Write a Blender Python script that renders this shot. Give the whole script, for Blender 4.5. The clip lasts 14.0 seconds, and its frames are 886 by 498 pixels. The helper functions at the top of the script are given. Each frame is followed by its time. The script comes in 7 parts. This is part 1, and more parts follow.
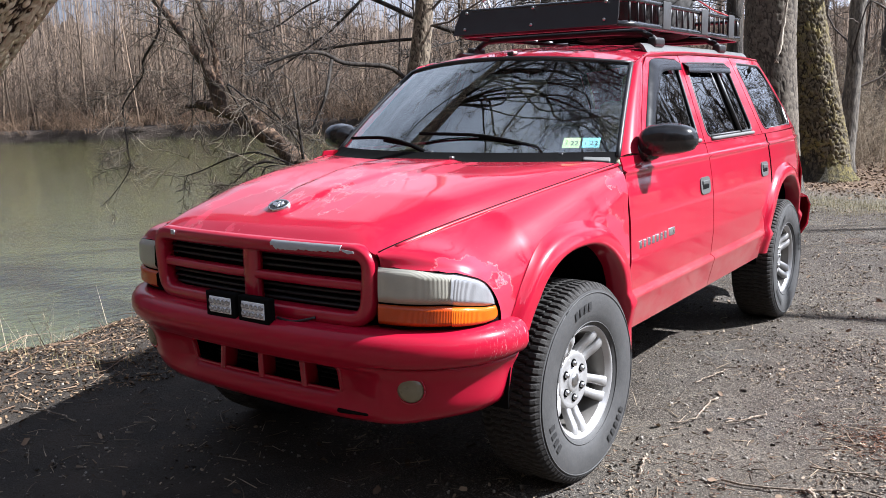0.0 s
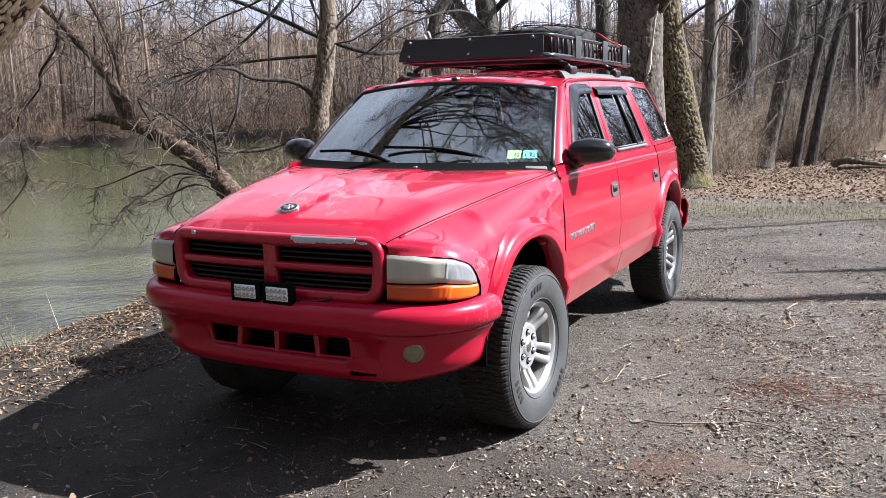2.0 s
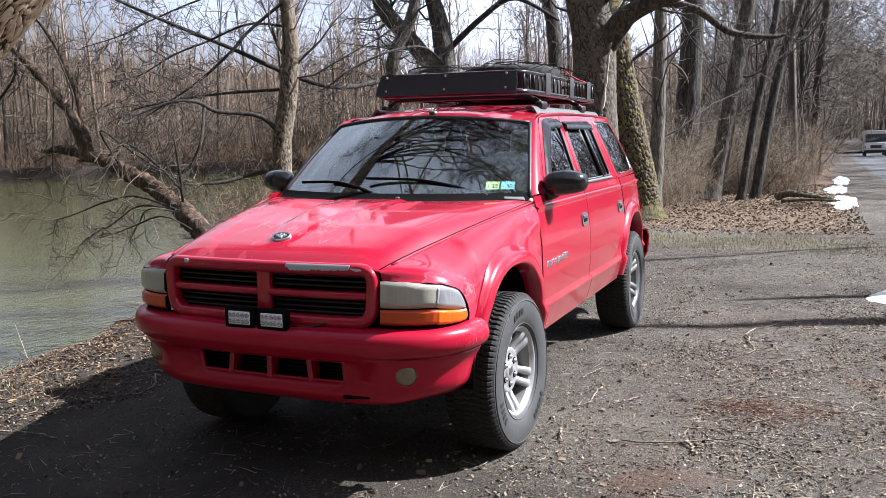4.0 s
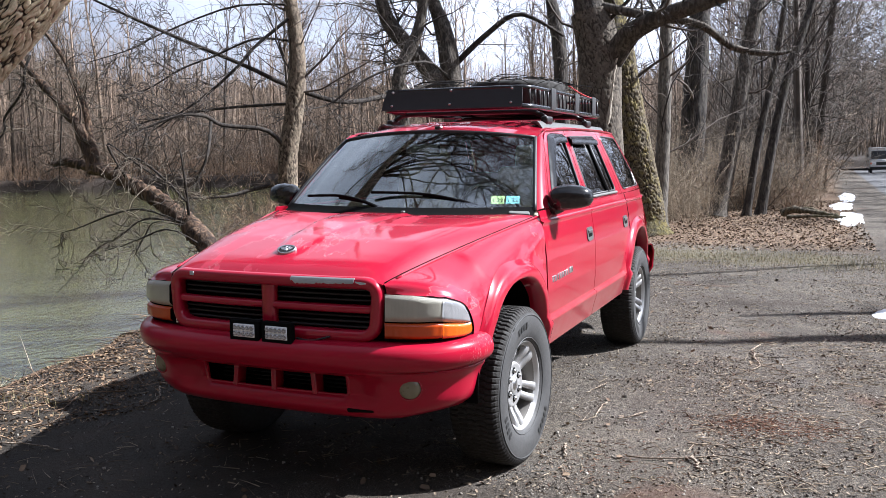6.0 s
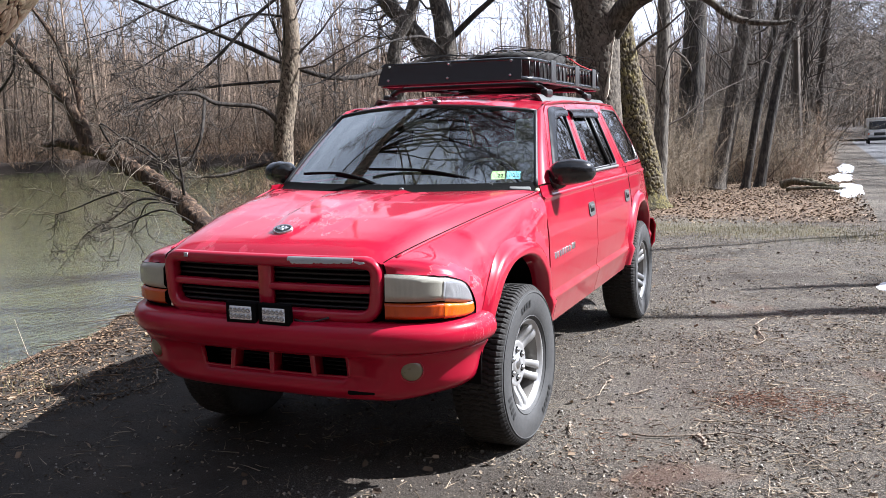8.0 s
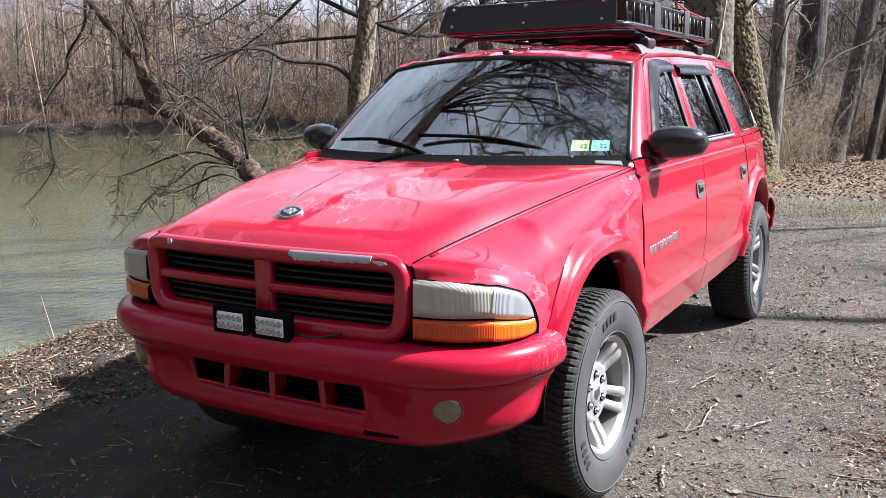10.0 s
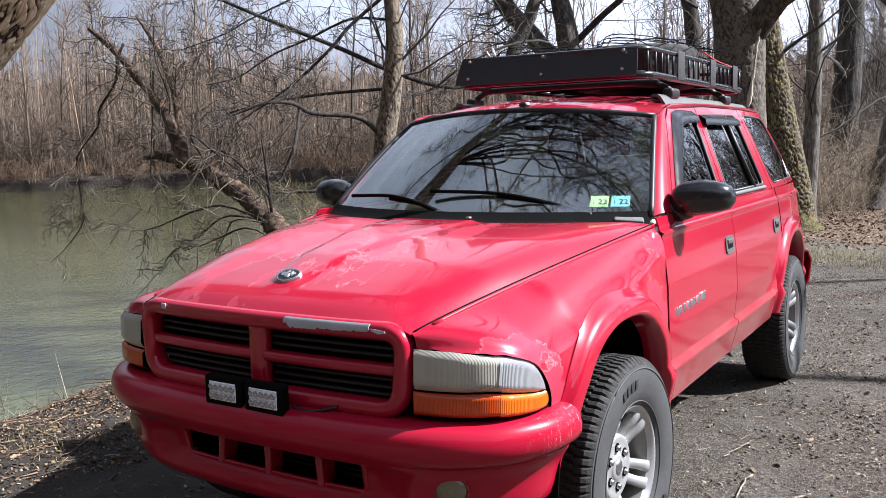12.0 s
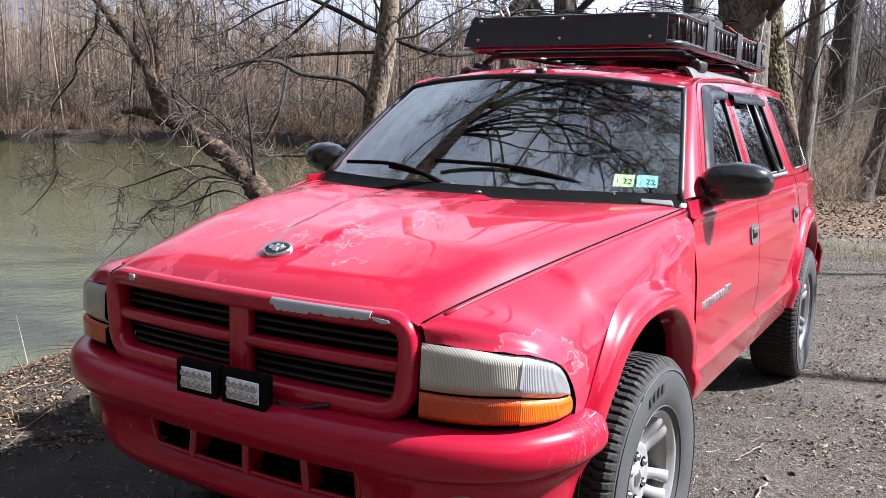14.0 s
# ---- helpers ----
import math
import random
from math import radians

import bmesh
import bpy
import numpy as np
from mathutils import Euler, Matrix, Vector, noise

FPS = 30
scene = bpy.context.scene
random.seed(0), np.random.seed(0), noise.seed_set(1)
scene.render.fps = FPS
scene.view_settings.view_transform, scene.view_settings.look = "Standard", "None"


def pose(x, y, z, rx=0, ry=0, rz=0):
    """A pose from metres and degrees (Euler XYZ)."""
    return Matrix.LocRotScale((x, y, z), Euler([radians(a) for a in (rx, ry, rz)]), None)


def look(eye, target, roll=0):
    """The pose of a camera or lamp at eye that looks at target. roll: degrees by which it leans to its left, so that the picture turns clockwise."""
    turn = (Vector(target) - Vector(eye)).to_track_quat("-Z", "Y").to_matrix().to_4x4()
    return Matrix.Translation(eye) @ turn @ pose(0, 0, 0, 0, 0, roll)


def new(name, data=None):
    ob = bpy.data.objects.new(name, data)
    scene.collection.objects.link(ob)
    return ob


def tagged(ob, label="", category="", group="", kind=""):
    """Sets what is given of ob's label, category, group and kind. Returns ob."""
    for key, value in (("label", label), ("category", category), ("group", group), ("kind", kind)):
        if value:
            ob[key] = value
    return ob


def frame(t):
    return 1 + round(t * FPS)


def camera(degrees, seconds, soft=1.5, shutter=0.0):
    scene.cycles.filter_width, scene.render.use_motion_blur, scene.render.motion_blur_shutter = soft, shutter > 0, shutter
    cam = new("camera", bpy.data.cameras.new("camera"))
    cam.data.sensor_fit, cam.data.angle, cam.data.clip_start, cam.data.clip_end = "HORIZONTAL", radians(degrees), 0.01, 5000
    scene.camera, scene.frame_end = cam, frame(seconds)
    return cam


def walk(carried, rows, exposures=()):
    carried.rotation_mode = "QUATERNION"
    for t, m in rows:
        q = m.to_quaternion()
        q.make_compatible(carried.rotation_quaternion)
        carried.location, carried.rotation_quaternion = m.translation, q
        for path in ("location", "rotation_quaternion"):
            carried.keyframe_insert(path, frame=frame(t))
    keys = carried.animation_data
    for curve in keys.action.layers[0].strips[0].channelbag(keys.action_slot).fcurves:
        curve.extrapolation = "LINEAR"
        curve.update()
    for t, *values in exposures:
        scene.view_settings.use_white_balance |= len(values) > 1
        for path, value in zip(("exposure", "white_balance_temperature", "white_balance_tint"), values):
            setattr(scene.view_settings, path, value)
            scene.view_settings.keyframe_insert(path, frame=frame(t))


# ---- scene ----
cam = camera(53.8, 14.0, 0.75)
PATH = [
    (0, (2.313, -2.934, 1.444), (1.172, -1.323, 1.123), -2.1),
    (0.5, (2.3, -3.173, 1.46), (1.203, -1.53, 1.152), -1.8),
    (1, (2.26, -3.431, 1.483), (1.301, -1.702, 1.182), -1.8),
    (1.5, (2.335, -3.603, 1.492), (1.38, -1.871, 1.196), -1.7),
    (2, (2.304, -3.789, 1.499), (1.416, -2.024, 1.191), -2.0),
    (2.5, (2.222, -3.938, 1.491), (1.428, -2.129, 1.178), -2.3),
    (3, (2.216, -3.995, 1.501), (1.436, -2.176, 1.212), -2.2),
    (5.5, (2.211, -4.004, 1.497), (1.418, -2.179, 1.296), -1.3),
    (6, (2.216, -4.005, 1.496), (1.42, -2.181, 1.293), -1.5),
    (6.5, (2.212, -4.002, 1.494), (1.42, -2.178, 1.281), -1.6),
    (7, (2.205, -3.994, 1.493), (1.413, -2.171, 1.268), -1.7),
    (7.5, (2.198, -3.994, 1.496), (1.404, -2.174, 1.253), -2.0),
    (7.7, (2.193, -3.978, 1.495), (1.403, -2.157, 1.247), -2.2),
    (9.8, (1.899, -3.095, 1.451), (0.981, -1.349, 1.121), -1.6),
    (10, (1.901, -2.982, 1.461), (0.921, -1.27, 1.132), -1.6),
    (10.5, (1.904, -2.821, 1.469), (0.833, -1.159, 1.166), -2.0),
    (11, (1.887, -2.79, 1.487), (0.83, -1.115, 1.212), -2.6),
    (11.5, (1.89, -2.774, 1.48), (0.835, -1.093, 1.234), -2.5),
    (12, (1.888, -2.78, 1.48), (0.836, -1.093, 1.264), -2.1),
    (12.5, (1.891, -2.777, 1.479), (0.83, -1.095, 1.277), -1.5),
    (13, (1.884, -2.751, 1.463), (0.814, -1.072, 1.273), -1.2),
    (13.5, (1.783, -2.651, 1.441), (0.745, -0.959, 1.191), -0.8),
    (14, (1.625, -2.533, 1.46), (0.618, -0.828, 1.179), 0.7),
]
walk(cam, [(t, look(eye, target, roll)) for t, eye, target, roll in PATH], [(0.0, 1.55, 5750, 12), (1.0, 1.63, 5750, 12), (2.0, 1.67, 5750, 12), (3.0, 1.55, 5750, 12), (5.5, 1.48, 5750, 12), (6.5, 1.51, 5750, 12), (7.5, 1.59, 5750, 12), (10.0, 1.76, 5750, 12), (11.0, 1.80, 5750, 12), (11.5, 1.56, 5750, 12), (12.5, 1.43, 5750, 12), (13.0, 1.46, 5750, 12), (13.5, 1.63, 5750, 12), (14.0, 1.67, 5750, 12)])

# ---- world, sun and exposure ----
SUN = Vector((0.92, 0.60, 1.0)).normalized()
world = bpy.data.worlds.new("sky")
scene.world = world
world.use_nodes = True
wn, wl = world.node_tree.nodes, world.node_tree.links
sky = wn.new("ShaderNodeTexSky")
sky.sky_type, sky.sun_disc = "NISHITA", False
sky.sun_elevation = math.asin(SUN.z)
sky.sun_rotation = math.atan2(SUN.x, SUN.y)
sky.air_density, sky.dust_density, sky.ozone_density = 1.0, 1.0, 1.0
# thin bright cloud over pale blue
wtc, wmap, wnoise, wramp, wmix = (wn.new(k) for k in ("ShaderNodeTexCoord", "ShaderNodeMapping", "ShaderNodeTexNoise", "ShaderNodeValToRGB", "ShaderNodeMix"))
wmap.inputs["Scale"].default_value = (1, 1, 2.2)
wnoise.inputs["Scale"].default_value, wnoise.inputs["Detail"].default_value, wnoise.inputs["Roughness"].default_value = 2.2, 7, 0.6
wramp.color_ramp.elements[0].position, wramp.color_ramp.elements[1].position = 0.33, 0.56
wramp.color_ramp.elements[0].color = (0.55, 0.55, 0.55, 1)
wmix.data_type = "RGBA"
wl.new(wtc.outputs["Generated"], wmap.inputs[0])
wl.new(wmap.outputs[0], wnoise.inputs["Vector"])
wl.new(wnoise.outputs["Fac"], wramp.inputs[0])
# cloud thickens towards the horizon
wsep, wrange, wmul = (wn.new(k) for k in ("ShaderNodeSeparateXYZ", "ShaderNodeMapRange", "ShaderNodeMath"))
for i, v in ((1, 0.30), (2, 0.78), (3, 1.0), (4, 0.27)):
    wrange.inputs[i].default_value = v
wmul.operation = "MULTIPLY"
wl.new(wtc.outputs["Generated"], wsep.inputs[0])
wl.new(wsep.outputs["Z"], wrange.inputs[0])
wl.new(wramp.outputs[0], wmul.inputs[0])
wl.new(wrange.outputs[0], wmul.inputs[1])
wl.new(wmul.outputs[0], wmix.inputs[0])
wl.new(sky.outputs[0], wmix.inputs[6])
# cloud lit from behind glows towards the sun and is dull away from it
wdot, wglow, wcloud = (wn.new(k) for k in ("ShaderNodeVectorMath", "ShaderNodeMapRange", "ShaderNodeVectorMath"))
wdot.operation, wcloud.operation = "DOT_PRODUCT", "SCALE"
wdot.inputs[1].default_value = SUN
for i, v in ((1, -0.42), (2, 0.45), (3, 0.08), (4, 2.25)):
    wglow.inputs[i].default_value = v
wcloud.inputs[0].default_value = (26.2, 27.6, 31.0)
wl.new(wtc.outputs["Generated"], wdot.inputs[0])
wl.new(wdot.outputs["Value"], wglow.inputs[0])
wl.new(wglow.outputs[0], wcloud.inputs["Scale"])
wl.new(wcloud.outputs[0], wmix.inputs[7])
wl.new(wmix.outputs[2], wn["Background"].inputs[0])
wn["Background"].inputs[1].default_value = 0.0112
sun = new("sun", bpy.data.lights.new("sun", "SUN"))
sun.data.energy, sun.data.angle, sun.data.color = 5.0, radians(0.55), (1.0, 0.96, 0.90)
sun.matrix_world = look(SUN * 60, (0, 0, 0))


# ---- materials ----
def shader(name):
    m = bpy.data.materials.new(name)
    m.use_nodes = True
    nt = m.node_tree
    return m, nt.nodes, nt.links, nt.nodes["Principled BSDF"]


def rgba(c):
    return (c[0], c[1], c[2], 1)


def mixed(n, l, fac, a, b):
    """A colour mix node; fac, a and b are sockets or colours."""
    x = n.new("ShaderNodeMix")
    x.data_type = "RGBA"
    for i, v in ((0, fac), (6, a), (7, b)):
        if hasattr(v, "links"):
            l.new(v, x.inputs[i])
        else:
            x.inputs[i].default_value = v if i == 0 else rgba(v)
    return x.outputs[2]


def noisy(n, l, scale, detail=4.0, rough=0.55, stretch=(1, 1, 1), warp=0.0):
    tc, mp, nz = n.new("ShaderNodeTexCoord"), n.new("ShaderNodeMapping"), n.new("ShaderNodeTexNoise")
    mp.inputs["Scale"].default_value = stretch
    nz.inputs["Scale"].default_value, nz.inputs["Detail"].default_value = scale, detail
    nz.inputs["Roughness"].default_value, nz.inputs["Distortion"].default_value = rough, warp
    l.new(tc.outputs["Object"], mp.inputs[0])
    l.new(mp.outputs[0], nz.inputs["Vector"])
    return nz.outputs["Fac"]


def ramp(n, l, fac, stops):
    r = n.new("ShaderNodeValToRGB")
    e = r.color_ramp.elements
    while len(e) < len(stops):
        e.new(0.5)
    for el, (p, c) in zip(e, stops):
        el.position, el.color = p, rgba(c) if hasattr(c, "__len__") else (c, c, c, 1)
    l.new(fac, r.inputs[0])
    return r.outputs[0]


def bumped(n, l, b, height, strength, dist=0.01, under=None):
    k = n.new("ShaderNodeBump")
    k.inputs["Strength"].default_value, k.inputs["Distance"].default_value = strength, dist
    l.new(height, k.inputs["Height"])
    if under:
        l.new(under, k.inputs["Normal"])
    l.new(k.outputs[0], b.inputs["Normal"])
    return k.outputs[0]


def plain(name, col, rough=0.5, metal=0.0, var=0.2, scale=6.0, bump=0.0, bscale=120.0, coat=0.0, dirt=None, bdist=0.004):
    m, n, l, b = shader(name)
    dark, lite = [c * (1 - var) for c in col], [min(1, c * (1 + var)) for c in col]
    c = mixed(n, l, noisy(n, l, scale), dark, lite)
    f = noisy(n, l, scale * 9, 3)
    c = mixed(n, l, ramp(n, l, f, [(0.35, 0.0), (0.75, 0.35)]), c, dirt or lite)
    l.new(c, b.inputs["Base Color"])
    r = ramp(n, l, noisy(n, l, scale * 2.3), [(0.3, max(0.02, rough * 0.85)), (0.7, min(1, rough * 1.2))])
    l.new(r, b.inputs["Roughness"])
    b.inputs["Metallic"].default_value = metal
    b.inputs["Coat Weight"].default_value = coat
    b.inputs["Coat Roughness"].default_value = 0.05
    if bump:
        bumped(n, l, b, noisy(n, l, bscale, 3), bump, bdist)
    return m


def paint(name, peel, dusty=False, scuffs=False):
    """Red car paint with clear coat; where it peels, it is paler and dull, with a whitish rim.
    dusty: road dust on the sills; scuffs: pale scratches on the corner at the car's left."""
    m, n, l, b = shader(name)
    red, deep, pale = (0.41, 0.009, 0.033), (0.345, 0.0055, 0.024), (0.47, 0.035, 0.066)
    c = mixed(n, l, noisy(n, l, 3.0), deep, red)
    specks = ramp(n, l, noisy(n, l, 210, 2), [(0.72, 0.0), (0.78, 0.2)])
    c = mixed(n, l, specks, c, (0.6, 0.35, 0.33))
    b.inputs["Roughness"].default_value = 0.32
    b.inputs["Coat Weight"].default_value = 0.45 if scuffs else 1.0
    b.inputs["Coat Roughness"].default_value = 0.045
    b.inputs["Specular IOR Level"].default_value = 0.12
    if peel:
        f = noisy(n, l, 1.5, 10, 0.60, (1.4, 0.7, 1), 0.10)
        area = ramp(n, l, f, [(0.500, 0.0), (0.506, 1.0)])
        rim = ramp(n, l, f, [(0.496, 0.0), (0.500, 1.0), (0.504, 0.0)])
        broken = ramp(n, l, noisy(n, l, 11, 4), [(0.42, 0.05), (0.64, 0.5)])
        rim2 = n.new("ShaderNodeMath")
        rim2.operation = "MULTIPLY"
        l.new(rim, rim2.inputs[0])
        l.new(broken, rim2.inputs[1])
        rim2 = rim2.outputs[0]
        c = mixed(n, l, area, c, pale)
        c = mixed(n, l, rim2, c, (0.74, 0.44, 0.45))
        inv = ramp(n, l, area, [(0.0, 1.0), (1.0, 0.45)])
        l.new(inv, b.inputs["Coat Weight"])
    if dusty or scuffs:
        tc, sx = n.new("ShaderNodeTexCoord"), n.new("ShaderNodeSeparateXYZ")
        l.new(tc.outputs["Object"], sx.inputs[0])
        mr = n.new("ShaderNodeMapRange")
        mr.interpolation_type = "SMOOTHSTEP"
        if dusty:
            l.new(sx.outputs["Z"], mr.inputs[0])
            for i, v in ((1, 0.80), (2, 0.50), (3, 0.0), (4, 1.0)):
                mr.inputs[i].default_value = v
            f = ramp(n, l, noisy(n, l, 6, 6, 0.7, (1, 1, 2)), [(0.3, 0.12), (0.7, 0.55)])
            tint = (0.36, 0.20, 0.17)
        else:
            l.new(sx.outputs["X"], mr.inputs[0])
            for i, v in ((1, 0.83), (2, 0.90), (3, 0.0), (4, 1.0)):
                mr.inputs[i].default_value = v
            f = ramp(n, l, noisy(n, l, 60, 5, 0.7, (1.5, 2.0, 0.30), 0.2), [(0.58, 0.0), (0.67, 0.7)])
            tint = (0.62, 0.45, 0.45)
        mul = n.new("ShaderNodeMath")
        mul.operation = "MULTIPLY"
        l.new(f, mul.inputs[0])
        l.new(mr.outputs[0], mul.inputs[1])
        c = mixed(n, l, mul.outputs[0], c, tint)
    dust = ramp(n, l, noisy(n, l, 9, 5), [(0.45, 0.03), (0.8, 0.12)])
    l.new(dust, b.inputs["Coat Roughness"])
    l.new(c, b.inputs["Base Color"])
    bumped(n, l, b, noisy(n, l, 5.0, 2), 0.05, 0.01)
    return m


def glass(name, tint, rough=0.0, ior=1.55):
    m, n, l, b = shader(name)
    b.inputs["Base Color"].default_value = rgba(tint)
    b.inputs["Transmission Weight"].default_value, b.inputs["IOR"].default_value = 1.0, ior
    r = ramp(n, l, noisy(n, l, 30, 4), [(0.5, rough), (0.9, rough + 0.05)])
    l.new(r, b.inputs["Roughness"])
    return m


def bark(name, dark, lite, scale=14.0, moss=0.0, strength=0.9, dist=0.03, side=False, furrow=0.35, stretch=0.22):
    m, n, l, b = shader(name)
    ridges = noisy(n, l, scale, 6, 0.65, (1, 1, stretch), 0.6)
    c = ramp(n, l, ridges, [(0.40, [v * furrow for v in dark]), (0.49, dark), (0.60, lite)])
    c = mixed(n, l, ramp(n, l, noisy(n, l, 2.2), [(0.35, 0.0), (0.7, 0.45)]), c, [v * 0.7 for v in lite])
    # moss on the +x side, its sunlit gold put into the colour
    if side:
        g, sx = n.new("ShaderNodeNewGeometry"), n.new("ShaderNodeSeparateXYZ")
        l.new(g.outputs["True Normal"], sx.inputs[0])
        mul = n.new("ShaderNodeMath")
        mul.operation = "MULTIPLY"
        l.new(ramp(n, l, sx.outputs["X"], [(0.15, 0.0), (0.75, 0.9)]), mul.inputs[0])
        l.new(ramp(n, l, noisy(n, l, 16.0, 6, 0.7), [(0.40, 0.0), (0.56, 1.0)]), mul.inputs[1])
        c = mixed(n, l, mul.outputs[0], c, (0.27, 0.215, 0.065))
    if moss:
        c = mixed(n, l, ramp(n, l, noisy(n, l, 3.0, 5), [(0.55 - moss * 0.2, 0.0), (0.66, moss)]), c, (0.115, 0.105, 0.028))
    l.new(c, b.inputs["Base Color"])
    b.inputs["Roughness"].default_value = 0.92
    k = bumped(n, l, b, ridges, strength, dist)
    bumped(n, l, b, noisy(n, l, scale * 7, 3), 0.4, dist * 0.25, k)
    return m


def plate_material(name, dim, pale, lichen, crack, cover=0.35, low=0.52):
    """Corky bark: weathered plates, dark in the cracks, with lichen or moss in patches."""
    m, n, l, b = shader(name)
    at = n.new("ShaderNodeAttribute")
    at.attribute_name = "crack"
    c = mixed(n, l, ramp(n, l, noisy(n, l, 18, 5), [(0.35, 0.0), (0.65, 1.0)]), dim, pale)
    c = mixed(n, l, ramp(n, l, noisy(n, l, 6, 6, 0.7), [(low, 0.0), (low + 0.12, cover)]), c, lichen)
    # cracks go dark with depth: inner bark, and their shade put into the colour
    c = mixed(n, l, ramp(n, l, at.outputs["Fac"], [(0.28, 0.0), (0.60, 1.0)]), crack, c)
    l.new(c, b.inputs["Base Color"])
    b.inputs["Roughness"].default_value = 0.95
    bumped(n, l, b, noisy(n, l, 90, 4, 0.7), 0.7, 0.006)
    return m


def islands(name, cols, rough=0.85, scale=20.0):
    """For joined small things: each island takes its own tone."""
    m, n, l, b = shader(name)
    g = n.new("ShaderNodeNewGeometry")
    c = ramp(n, l, g.outputs["Random Per Island"], [(i / max(1, len(cols) - 1), c) for i, c in enumerate(cols)])
    c = mixed(n, l, ramp(n, l, noisy(n, l, scale), [(0.35, 0.0), (0.7, 0.4)]), c, [v * 0.55 for v in cols[0]])
    l.new(c, b.inputs["Base Color"])
    b.inputs["Roughness"].default_value = rough
    return m


def earth_material():
    """Packed dirt and fine gravel, leaf mould off the track, asphalt on the road, thin grass on the verge."""
    m, n, l, b = shader("earth")
    at = n.new("ShaderNodeAttribute")
    at.attribute_name = "cover"
    sep = n.new("ShaderNodeSeparateColor")
    l.new(at.outputs["Color"], sep.inputs[0])
    big, mid, fine = noisy(n, l, 0.55, 5), noisy(n, l, 5, 6, 0.7), noisy(n, l, 42, 6, 0.75)
    grit = noisy(n, l, 160, 3, 0.7)
    c = ramp(n, l, mid, [(0.30, (0.054, 0.040, 0.028)), (0.46, (0.100, 0.080, 0.059)), (0.57, (0.147, 0.122, 0.093)), (0.7, (0.22, 0.188, 0.147))])
    c = mixed(n, l, ramp(n, l, big, [(0.42, 0.0), (0.60, 0.65)]), c, (0.062, 0.046, 0.032))
    swath = noisy(n, l, 0.8, 5, 0.6, (0.55, 1.5, 1), 0.4)
    c = mixed(n, l, ramp(n, l, swath, [(0.48, 0.0), (0.58, 0.75)]), c, (0.050, 0.037, 0.026))
    c = mixed(n, l, ramp(n, l, noisy(n, l, 16, 5, 0.7), [(0.40, 0.8), (0.52, 0.0)]), c, (0.036, 0.027, 0.019))
    c = mixed(n, l, ramp(n, l, noisy(n, l, 1.7, 4), [(0.55, 0.0), (0.65, 0.4)]), c, (0.150, 0.142, 0.130))
    c = mixed(n, l, ramp(n, l, fine, [(0.43, 0.9), (0.52, 0.0)]), c, (0.020, 0.014, 0.009))
    crumb = noisy(n, l, 78, 4, 0.7)
    c = mixed(n, l, ramp(n, l, crumb, [(0.36, 0.9), (0.46, 0.0)]), c, (0.018, 0.012, 0.008))
    c = mixed(n, l, ramp(n, l, crumb, [(0.56, 0.0), (0.64, 0.65)]), c, (0.31, 0.255, 0.188))
    c = mixed(n, l, ramp(n, l, grit, [(0.56, 0.0), (0.63, 0.85)]), c, (0.44, 0.39, 0.32))
    c = mixed(n, l, ramp(n, l, noisy(n, l, 0.9, 4), [(0.62, 0.0), (0.69, 0.6)]), c, (0.12, 0.055, 0.030))
    broad = noisy(n, l, 0.42, 4, 0.6, (0.7, 1.3, 1), 0.5)
    c = mixed(n, l, ramp(n, l, broad, [(0.50, 0.0), (0.60, 0.6)]), c, (0.052, 0.038, 0.027))
    c = mixed(n, l, ramp(n, l, broad, [(0.38, 0.25), (0.46, 0.0)]), c, (0.190, 0.164, 0.128))
    leaf = ramp(n, l, noisy(n, l, 34, 5, 0.7), [(0.35, (0.035, 0.022, 0.012)), (0.52, (0.17, 0.105, 0.06)), (0.7, (0.36, 0.25, 0.15))])
    c = mixed(n, l, sep.outputs[0], c, leaf)
    grass = ramp(n, l, noisy(n, l, 70, 5, 0.7), [(0.35, (0.045, 0.038, 0.017)), (0.55, (0.135, 0.115, 0.056)), (0.72, (0.25, 0.21, 0.12))])
    c = mixed(n, l, sep.outputs[2], c, grass)
    tar = ramp(n, l, noisy(n, l, 25, 4), [(0.35, (0.11, 0.11, 0.115)), (0.7, (0.19, 0.19, 0.195))])
    c = mixed(n, l, sep.outputs[1], c, tar)
    # dark undergrowth on the far side; painted shade on the near track
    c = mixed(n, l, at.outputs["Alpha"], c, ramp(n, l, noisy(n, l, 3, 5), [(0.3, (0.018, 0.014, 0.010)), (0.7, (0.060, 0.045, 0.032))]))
    l.new(c, b.inputs["Base Color"])
    b.inputs["Roughness"].default_value = 0.93
    k = bumped(n, l, b, fine, 0.9, 0.036)
    k = bumped(n, l, b, grit, 0.7, 0.007, k)
    k = bumped(n, l, b, crumb, 0.8, 0.014, k)
    bumped(n, l, b, mid, 0.5, 0.03, k)
    return m


def stems_material():
    """A far wood, seen as close dark and pale stems."""
    m, n, l, b = shader("distant wood mass")
    f = noisy(n, l, 1.6, 6, 0.7, (1, 1, 0.10), 0.3)
    c = ramp(n, l, f, [(0.36, (0.034, 0.024, 0.018)), (0.50, (0.094, 0.069, 0.051)), (0.58, (0.145, 0.110, 0.083)), (0.66, (0.22, 0.175, 0.137))])
    c = mixed(n, l, ramp(n, l, noisy(n, l, 0.5, 5), [(0.40, 0.0), (0.66, 0.5)]), c, (0.060, 0.044, 0.036))
    l.new(c, b.inputs["Base Color"])
    b.inputs["Roughness"].default_value = 1.0
    bumped(n, l, b, f, 0.6, 0.4)
    return m


